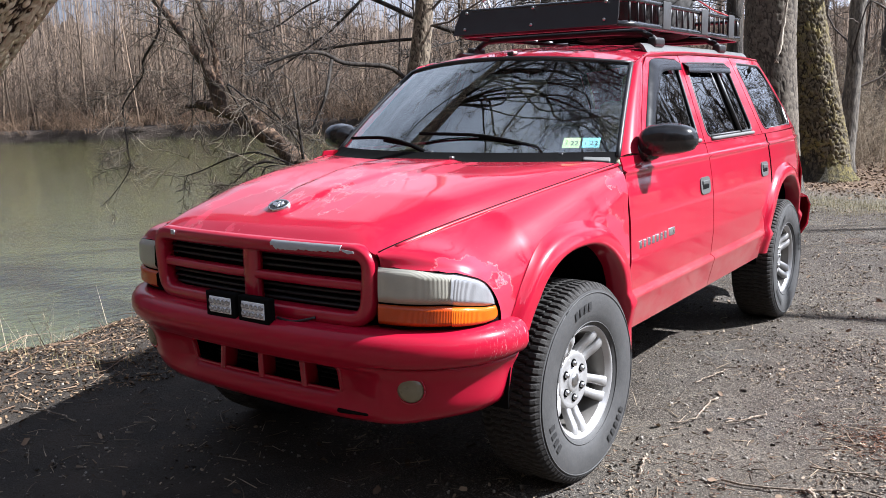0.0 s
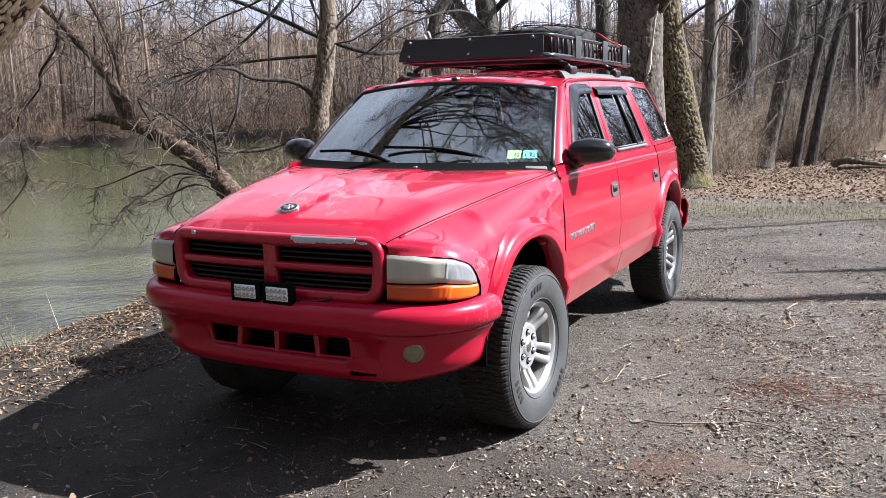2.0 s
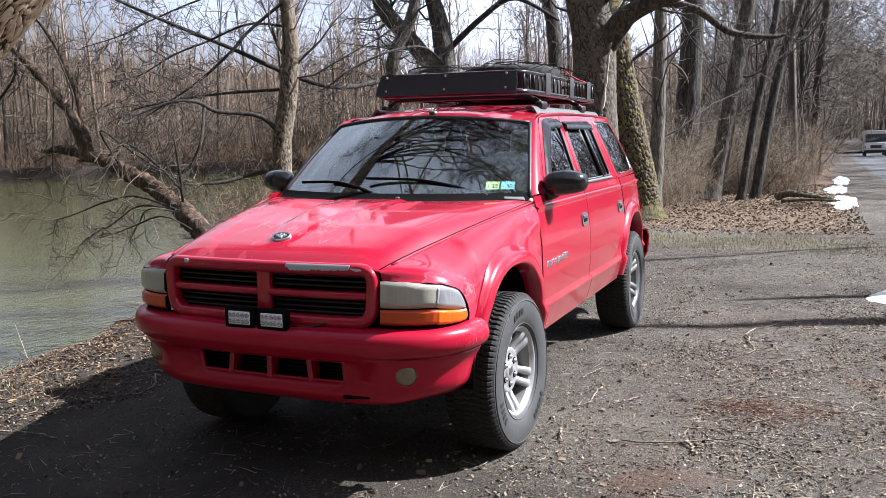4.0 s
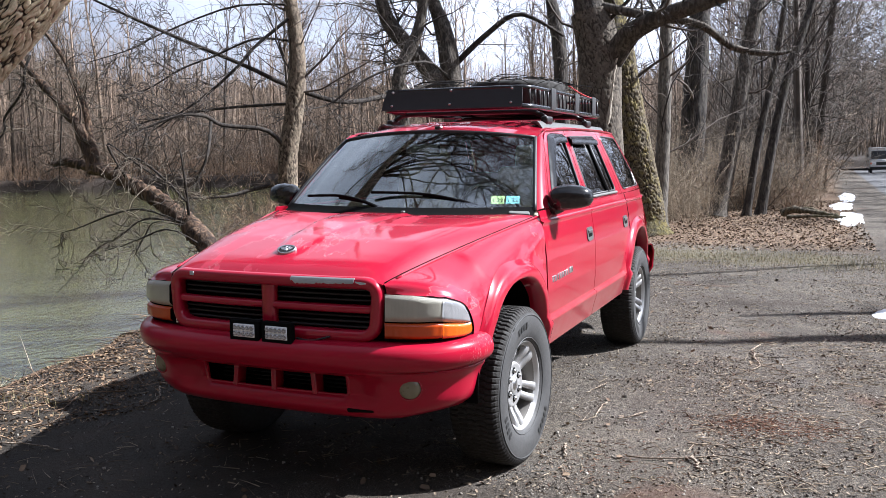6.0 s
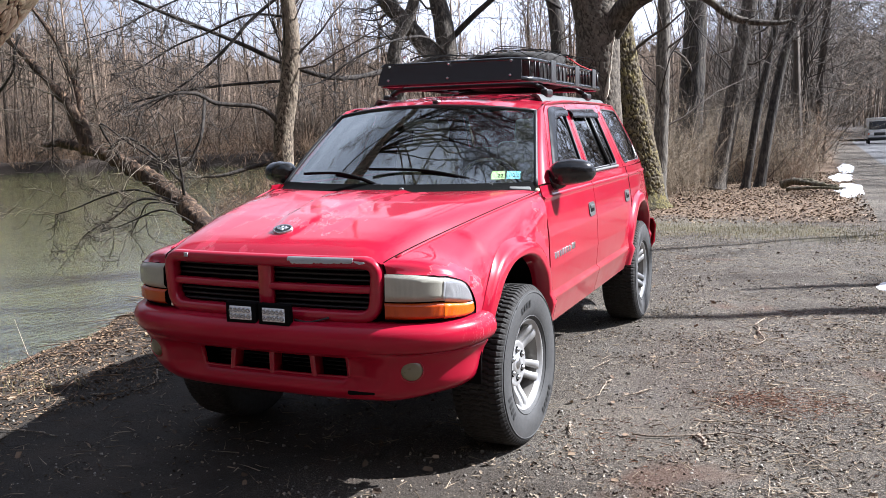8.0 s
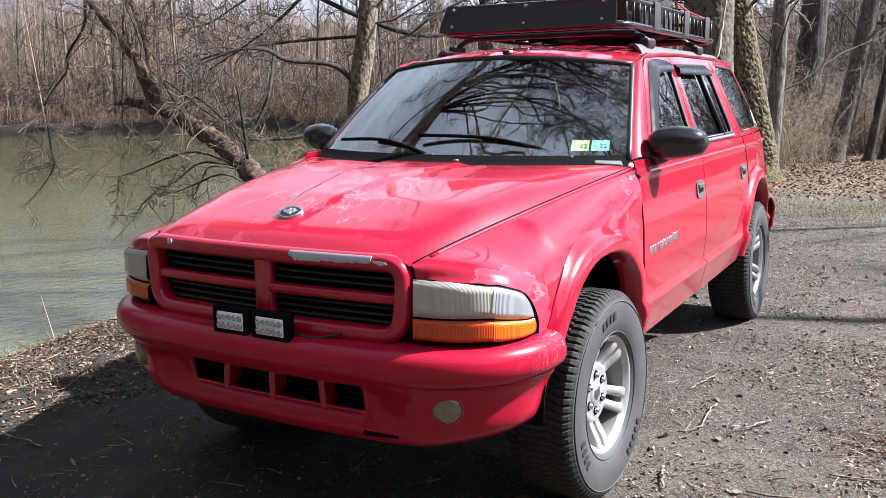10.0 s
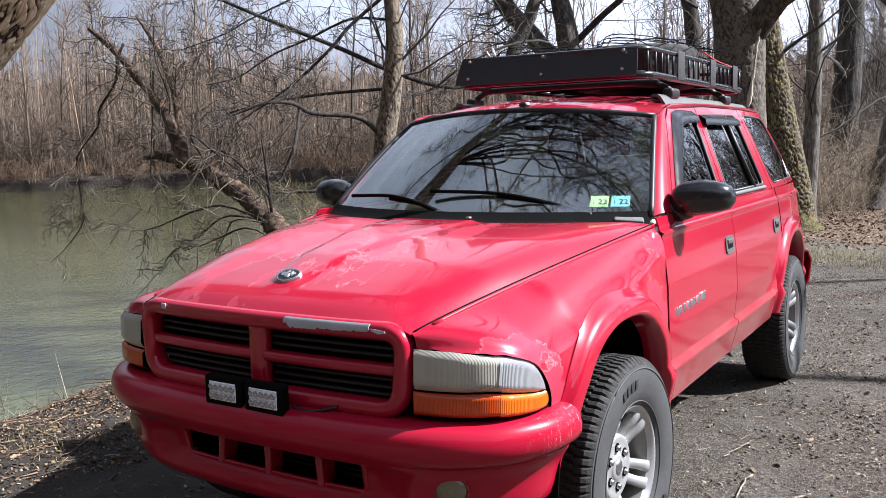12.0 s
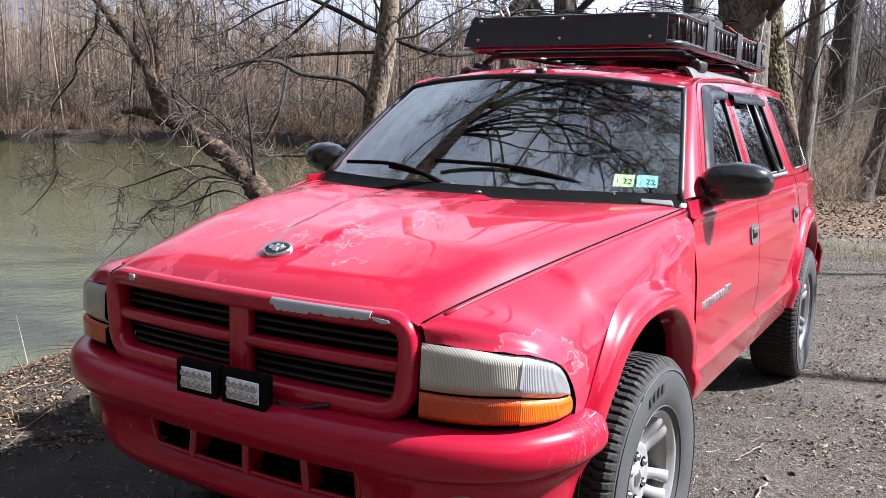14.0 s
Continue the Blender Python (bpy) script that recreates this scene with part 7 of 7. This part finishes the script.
spare = tagged(new("spare_tyre", mesh_of("spare_tyre", *[(np.array([(y, z, x) for x, y, z in lathe(TYRE, 96, tread)[0]]) * 0.92), lathe(TYRE, 96, tread)[1]], TREAD)), "black spare tyre lying in the roof basket", "spare tyre")
spare.location = (0.10, 2.28, BZ0 + 0.100)
net = []
hump = lambda x, y: BZ1 + 0.012 + 0.105 * max(0.0, 1 - (((x - 0.10) / 0.52) ** 4 + ((y - 2.25) / 0.85) ** 4)) ** 0.5
for k in range(9):
    t = k / 8
    net.append(tube([(x, BY0 + 0.15 + (BY1 - BY0 - 0.2) * min(1, max(0, t + 0.16 * math.sin(x * 9 + k))), hump(x, BY0 + 0.15 + (BY1 - BY0 - 0.2) * t)) for x in np.linspace(BX0, BX1, 22)], 0.0026, 5))
    xs = BX0 + 0.05 + (BX1 - BX0 - 0.1) * t
    net.append(tube([(xs + 0.06 * math.sin(y * 7 + k), y, hump(xs, y)) for y in np.linspace(BY0 + 0.1, BY1, 26)], 0.0026, 5))
thing("cargo_net", mesh_of("cargo_net", *join(*net), INNER), "black elastic cargo net stretched over the spare tyre", "cargo net")
thing("tie_strap", mesh_of("tie_strap", *tube(curve_pts([(0.20, 2.55, hump(0.2, 2.55) + 0.012), (0.36, 2.62, hump(0.36, 2.62) + 0.012), (0.47, 2.70, BZ1 + 0.05), (0.55, 2.80, BZ1 + 0.008), (0.545, 2.86, BZ1 - 0.02)], 24), 0.0045, 6), STRAP), "red tie-down strap over the cargo net", "strap")

car.matrix_basis = LEAN
for name in ("roof_basket", "spare_tyre", "cargo_net", "tie_strap"):
    bpy.data.objects[name].matrix_basis = LEAN @ bpy.data.objects[name].matrix_basis

# ---- small things on the ground ----
def leaf_bed(spots, rng, lo, hi):
    """Curled dry leaves, two bent halves each."""
    n = len(spots)
    base = np.array([(-0.5, -0.9, 0.10), (0, -1.0, 0), (0, 1.0, 0.0), (-0.55, 0.5, 0.30), (0.5, -0.9, 0.16), (0.55, 0.5, 0.36)])
    q = np.array([(0, 1, 2, 3), (1, 4, 5, 2)])
    vs = np.empty((n, 6, 3))
    xy = np.array(spots)
    z = ground_z(xy[:, 0], xy[:, 1])
    for i in range(n):
        s = rng.uniform(lo, hi)
        e = Euler((rng.normal(0, 0.45), rng.normal(0, 0.45), rng.uniform(0, 6.3))).to_matrix()
        vs[i] = (base * s * np.array([1, 1, rng.uniform(0.3, 1.3)])) @ np.array(e).T + np.array([xy[i, 0], xy[i, 1], z[i] + s * 0.35])
    f = (np.arange(n)[:, None, None] * 6 + q[None]).reshape(-1, 4)
    return vs.reshape(-1, 3), f


def pebble_bed(spots, rng, lo, hi):
    n = len(spots)
    cube = np.array([(x, y, z) for x in (-1, 1) for y in (-1, 1) for z in (-1, 1)], float)
    q = np.array([(0, 1, 3, 2), (4, 6, 7, 5), (0, 4, 5, 1), (2, 3, 7, 6), (0, 2, 6, 4), (1, 5, 7, 3)])
    xy = np.array(spots)
    z = ground_z(xy[:, 0], xy[:, 1])
    vs = np.empty((n, 8, 3))
    for i in range(n):
        s = lo * (hi / lo) ** (rng.random() ** 2.2)
        e = Euler(tuple(rng.uniform(0, 6.3, 3))).to_matrix()
        vs[i] = (cube * rng.uniform(0.5, 1.0, (8, 3)) * s * np.array([1, 0.8, 0.6])) @ np.array(e).T + np.array([xy[i, 0], xy[i, 1], z[i] + 0.2 * s])
    return vs.reshape(-1, 3), (np.arange(n)[:, None, None] * 8 + q[None]).reshape(-1, 4)


def twig_bed(spots, rng, lo, hi, r):
    """Short crooked twigs lying on the ground."""
    sp, xy = Spray(), np.array(spots)
    n = len(xy)
    a, ln = rng.uniform(0, 6.3, n), rng.uniform(lo, hi, n)
    rr = r * rng.uniform(0.6, 1.6, n)
    z = ground_z(xy[:, 0], xy[:, 1]) + rr * 0.8 + np.abs(rng.normal(0, 0.003, n))
    sp.spikes(np.stack([xy[:, 0], xy[:, 1], z], 1), np.stack([np.cos(a), np.sin(a), np.abs(rng.normal(0, 0.05, n))], 1), ln, rr, rng, 0.16)
    v, f = sp.arrays()
    v[:, 2] = np.maximum(v[:, 2], ground_z(v[:, 0], v[:, 1]) - 0.001)
    return v, f


rng = np.random.default_rng(77)


def bank_spots(n, y0, y1, inner):
    out = []
    while len(out) < n:
        y = rng.uniform(y0, y1)
        out.append((float(bank_x(y)) - 0.25 + inner * rng.random() ** 1.4, y))
    return out


track = [(rng.uniform(-2.6, 4.0), -2.2 + 11.5 * rng.random() ** 1.3) for _ in range(11000)]
off = lambda p: not any(math.hypot(abs(p[0]) - 0.78, p[1] - y) < 0.17 for y in (0, AXLE))
track = [p for p in track if off(p)]
track += [p for p in ((0.9 + 3.1 * rng.random(), -1.6 + 5.6 * rng.random() ** 1.2) for _ in range(6500)) if off(p)]
thing("gravel", mesh_of("gravel", *pebble_bed(track, rng, 0.002, 0.011), STONES, False), "loose gravel strewn over the dirt track", "gravel", kind="stuff")
thing("bank_leaves", mesh_of("bank_leaves", *leaf_bed(bank_spots(21000, -2.6, 5.5, 1.55), rng, 0.005, 0.014), BANK_LEAVES, False), "dry brown leaves heaped along the river bank", "leaves", kind="stuff")
wood = []
while len(wood) < 15000:
    x, y = rng.uniform(-3.5, 3.0), rng.uniform(10.2, 27)
    if y > 10.6 + 0.3 * max(0, -x) - 0.2 * x + rng.normal(0, 0.6):
        wood.append((x, y))
thing("wood_leaves", mesh_of("wood_leaves", *leaf_bed(wood, rng, 0.012, 0.034), LEAVES, False), "carpet of dry leaves at the wood's edge", "leaves", kind="stuff")
loose = [p for p in ((rng.uniform(-2.8, 4.0), rng.uniform(-2.2, 11)) for _ in range(600)) if off(p)]
thing("loose_leaves", mesh_of("loose_leaves", *leaf_bed(loose, rng, 0.010, 0.026), LEAVES, False), "scattered crumbled leaves on the track", "leaves", kind="stuff")
litter = [p for p in ((rng.uniform(-2.8, 4.0), rng.uniform(-2.2, 10)) for _ in range(5200)) if off(p)]


def patchy(p):
    """True where litter has gathered."""
    return noise.noise(Vector((p[0] * 0.9, p[1] * 0.6, 5.0))) + 0.5 * noise.noise(Vector((p[0] * 3.1, p[1] * 2.4, 9.0))) > rng.normal(0.0, 0.16)


chips = [p for p in ((rng.uniform(-2.8, 4.2), -2.2 + 12 * rng.random() ** 1.3) for _ in range(30000)) if off(p) and patchy(p)]
chips += [p for p in ((0.9 + 3.1 * rng.random(), -1.6 + 6.5 * rng.random() ** 1.2) for _ in range(30000)) if off(p) and patchy(p)]
thing("bark_chips", mesh_of("bark_chips", *leaf_bed(chips, rng, 0.003, 0.011), CHIPS, False), "crumbled bark and wood chips on the track", "wood chips", kind="stuff")
litter += [p for p in ((1.6 + 2.4 * rng.random(), -1.2 + 4.5 * rng.random()) for _ in range(2500)) if off(p)]
thing("twig_litter", mesh_of("twig_litter", *twig_bed(litter, rng, 0.02, 0.16, 0.0022), STRAW, False), "small broken twigs littering the track", "twigs", kind="stuff")
thing("bank_twigs", mesh_of("bank_twigs", *twig_bed(bank_spots(620, -2.6, 6, 1.5), rng, 0.10, 0.5, 0.004), BRUSH, False), "dry twigs among the bank's leaves", "twigs", kind="stuff")

needles = [(1.99 + rng.normal(0, 0.20), 0.91 + rng.normal(0, 0.13)) for _ in range(1300)] + [(1.2 + rng.normal(0, 0.25), 0.1 + rng.normal(0, 0.2)) for _ in range(250)]
thing("needle_patch", mesh_of("needle_patch", *twig_bed(needles, rng, 0.012, 0.05, 0.0016), NEEDLES, False), "rust-brown patch of dead needles on the track", "needles", kind="stuff")


def grass_bed(spots, rng, h):
    n = len(spots)
    xy = np.array(spots)
    z = ground_z(xy[:, 0], xy[:, 1])
    vs = np.empty((n, 4, 3))
    for i in range(n):
        a, b, w, t = rng.uniform(0, 6.3), rng.normal(0, 0.5), 0.0025, h * rng.uniform(0.4, 1.2)
        u = np.array([math.cos(a), math.sin(a), 0])
        o = np.array([xy[i, 0], xy[i, 1], z[i]])
        tip = o + np.array([math.cos(a + 1.57) * b * t, math.sin(a + 1.57) * b * t, t])
        vs[i] = [o - u * w, o + u * w, tip + u * w * 0.2, tip - u * w * 0.2]
    return vs.reshape(-1, 3), np.arange(n * 4).reshape(-1, 4)


blades = []
while len(blades) < 4500:
    x = rng.uniform(-3.5, 3.0)
    y = 9.4 - 0.3 * x + rng.normal(0, 0.7)
    blades.append((x, y))
blades += [(float(bank_x(y)) + 0.6 + 0.4 * rng.normal(0, 0.5), y) for y in rng.uniform(-0.3, 0.1, 110)]
blades += [(float(bank_x(y)) + rng.uniform(-0.2, 0.2), y) for y in rng.uniform(-2.5, 3.5, 20)]
thing("verge_grass", mesh_of("verge_grass", *grass_bed(blades, rng, 0.055), GRASS, False), "thin yellowed grass on the verge", "grass", kind="stuff")
reeds = [(float(bank_x(y)) + rng.uniform(-0.25, 0.1), y) for y in rng.uniform(-1.2, 0.9, 40)]
thing("bank_stalks", mesh_of("bank_stalks", *grass_bed(reeds, rng, 0.30), STRAW, False), "pale dead stalks on the bank's edge", "grass", kind="stuff")

clumps = [(-3.26, -0.03), (-3.12, 0.05), (-3.36, 0.10), (-3.00, 0.08), (-3.45, -0.25)]
thing("dry_brush", mesh_of("dry_brush", *scatter([brush_kit(190 + k, 0.34, 6, 0.0042, 2, 0.16, 0.9) for k in range(3)], clumps, rng, 0.6, 1.15), STRAW, False), "pale dry twigs caught on the bank's edge", "brush", kind="stuff")

STICKS = [
    ([(1.803, 2.966), (1.747, 2.786), (1.786, 2.511), (1.832, 2.26), (1.776, 2.126)], 0.009, "pale crooked stick lying on the track"),
    ([(1.033, 1.104), (1.022, 0.974), (1.043, 0.791), (0.968, 0.686)], 0.007, "bent bare twig lying on the gravel"),
    ([(1.303, 0.995), (1.239, 0.891), (1.174, 0.812)], 0.007, "short pale stick lying on the gravel"),
    ([(1.349, 0.196), (1.59, 0.228), (1.766, 0.315), (1.951, 0.272), (2.178, 0.05)], 0.006, "long thin branch lying on the track"),
    ([(1.638, 0.27), (1.684, 0.162), (1.721, 0.072)], 0.010, "short thick stick beside a thin branch"),
    ([(1.582, 0.475), (1.802, 0.486), (1.991, 0.471)], 0.005, "straight thin twig lying on the track"),
    ([(0.935, 1.565), (0.90, 1.431), (0.875, 1.282)], 0.006, "pale curved twig on the gravel"),
    ([(1.01, 0.264), (1.06, 0.089)], 0.008, "small stick beside the tyre"),
    ([(-1.875, 0.521), (-1.687, 0.291), (-1.669, 0.07)], 0.008, "curved stick in the car's shade"),
    ([(-1.894, -0.721), (-1.711, -0.658), (-1.498, -0.682)], 0.007, "thin stick on the shaded dirt"),
    ([(-3.20, 1.98), (-3.386, 1.927), (-3.55, 1.90), (-3.66, 1.70)], 0.014, "dark root along the bank's edge"),
]
for pts, r, lab in STICKS:
    c = curve_pts([(x, y, float(ground_z(x, y)) + r * 0.9 + 0.006) for x, y in pts], 12)
    r *= 0.75
    c += rng.normal(0, 0.006, c.shape) * np.array([1, 1, 0.25])
    bits = [tube(c, np.linspace(r, r * 0.6, 12), 7)]
    if len(pts) > 2:
        e = c[5] + np.array([0.06, -0.05, 0.01])
        bits.append(tube([c[5], (c[5] + e) / 2 + np.array([0.01, 0, 0.006]), e], [r * 0.6, r * 0.5, r * 0.3], 6))
    thing("stick", mesh_of("stick", *join(*bits), STICK), lab, "stick", "sticks on the track")


def snow_patch(cx, cy, rx, ry, seed):
    r = random.Random(seed)
    ph = [r.uniform(0, 6.3) for _ in range(4)]
    rows = []
    for k in range(8):
        q = k / 7
        ring = []
        for j in range(97):
            a = 2 * math.pi * j / 96
            e = 1 + 0.16 * math.sin(2 * a + ph[0]) + 0.08 * math.sin(5 * a + ph[1]) + 0.05 * math.sin(9 * a + ph[2]) + 0.035 * math.sin(17 * a + ph[3])
            x, y = cx + rx * q * e * math.cos(a), cy + ry * q * e * math.sin(a)
            z = float(ground_z(x, y)) + 0.055 * (1 - q ** 3) * (0.7 + 0.3 * math.sin(7 * x + ph[3]) * math.sin(6 * y)) - (0.02 if k == 7 else 0)
            ring.append((x, y, z))
        rows.append(ring)
    return mesh_of("snow_patch", *grid(rows), SNOW)


for k, (x, y, rx, ry) in enumerate(((2.80, 18.2, 0.36, 2.5), (2.72, 23.6, 0.30, 2.6), (3.0, 30.0, 0.30, 4.0), (2.92, 4.60, 0.26, 0.42))):
    thing("snow_patch", snow_patch(x, y, rx, ry, k), "dirty leftover snow patch at the track's edge", "snow patch", "snow patches")

log_rng = np.random.default_rng(8)


def rough_log(ctrl, r0, r1, sides=14, k=40):
    """A knobbly, rotten log."""
    v, f = tube(curve_pts(ctrl, k), np.linspace(r0, r1, k) * (1 + 0.12 * log_rng.normal(0, 1, k)), sides)
    v = v + np.array([[noise.noise(Vector(p) * 7.0 + Vector((0, 0, q * 5))) + 0.6 * noise.noise(Vector(p) * 19.0 + Vector((0, 0, q * 5))) for q in range(3)] for p in v]) * r0 * 0.35
    return v, f


thing("fallen_log", mesh_of("fallen_log", *rough_log([(1.38, 17.5, 0.05), (1.62, 17.4, 0.16), (2.1, 17.2, 0.10), (2.62, 17.1, 0.02)], 0.085, 0.05), BARK_ROT), "mossy fallen log at the wood's edge", "log")
for ctrl, r0 in (([(1.35, 18.2, 0.05), (1.6, 18.0, 0.12), (1.9, 17.8, 0.14), (2.3, 17.6, 0.06)], 0.08), ([(1.5, 17.0, 0.03), (2.0, 16.95, 0.06), (2.7, 16.9, 0.03)], 0.030), ([(1.5, 16.9, 0.02), (2.1, 16.7, 0.06), (2.6, 16.75, 0.03)], 0.04)):
    thing("fallen_branch", mesh_of("fallen_branch", *rough_log(ctrl, r0, r0 * 0.5, 9, 24), BARK_ROT), "mossy branch lying by the fallen log", "branch", "branches by the log")

# the small delivery van far down the road
van = tagged(new("delivery_van"), "small white delivery van far down the road", "van")
van.location = (6.80, 80.0, float(ground_z(6.80, 80.0)))
v, f = box((0, 1.9, 1.28), (1.90, 3.3, 1.80), 0.07, 3)
body = part("body", mesh_of("body", v, f, WHITE), van)
part("roof_cap", mesh_of("roof_cap", *box((0, 1.75, 2.16), (1.80, 3.3, 0.10), 0.04, 3), WHITE), van)
part("nose", mesh_of("nose", *box((0, -0.05, 0.82), (1.82, 0.80, 0.72), 0.09, 3), WHITE), van)
part("windscreen", mesh_of("windscreen", *box((0, 0.22, 1.58), (1.62, 0.10, 0.70), 0.04, 3, (-12, 0, 0)), GLOSS), van, "dark windscreen")
part("bumper", mesh_of("bumper", *box((0, -0.50, 0.46), (1.86, 0.14, 0.20), 0.04, 3), DARK), van)
grl = part("grille", mesh_of("grille", *box((0, -0.46, 0.84), (0.86, 0.05, 0.26), 0.02), DARK), van)
for k in range(3):
    part("grille_slat", mesh_of("grille_slat", *box((0, -0.49, 0.76 + 0.08 * k), (0.80, 0.02, 0.02), 0.006), TRIM), grl)
for s in (-1, 1):
    part("headlight", mesh_of("headlight", *box((s * 0.62, -0.46, 0.84), (0.26, 0.05, 0.2), 0.03, 3), LEDS), van)
    part("turn_signal", mesh_of("turn_signal", *box((s * 0.84, -0.44, 0.84), (0.10, 0.05, 0.16), 0.02, 3), AMBER), van)
    part("wiper", mesh_of("wiper", *tube([(s * 0.1, 0.10, 1.24), (s * 0.1 + 0.5, 0.14, 1.36)], 0.012, 6), DARK), van)
    for y in (0.1, 2.9):
        t = part("wheel", mesh_of("wheel", *lathe([(0.0, 0.10), (0.2, 0.10), (0.32, 0.08), (0.33, -0.08), (0.2, -0.10), (0, -0.10)], 24), RUBBER), van)
        t.location = (s * 0.80, y, 0.33)
    part("side_mirror", mesh_of("side_mirror", *box((s * 1.10, 0.15, 1.5), (0.18, 0.08, 0.28), 0.03), DARK), van)
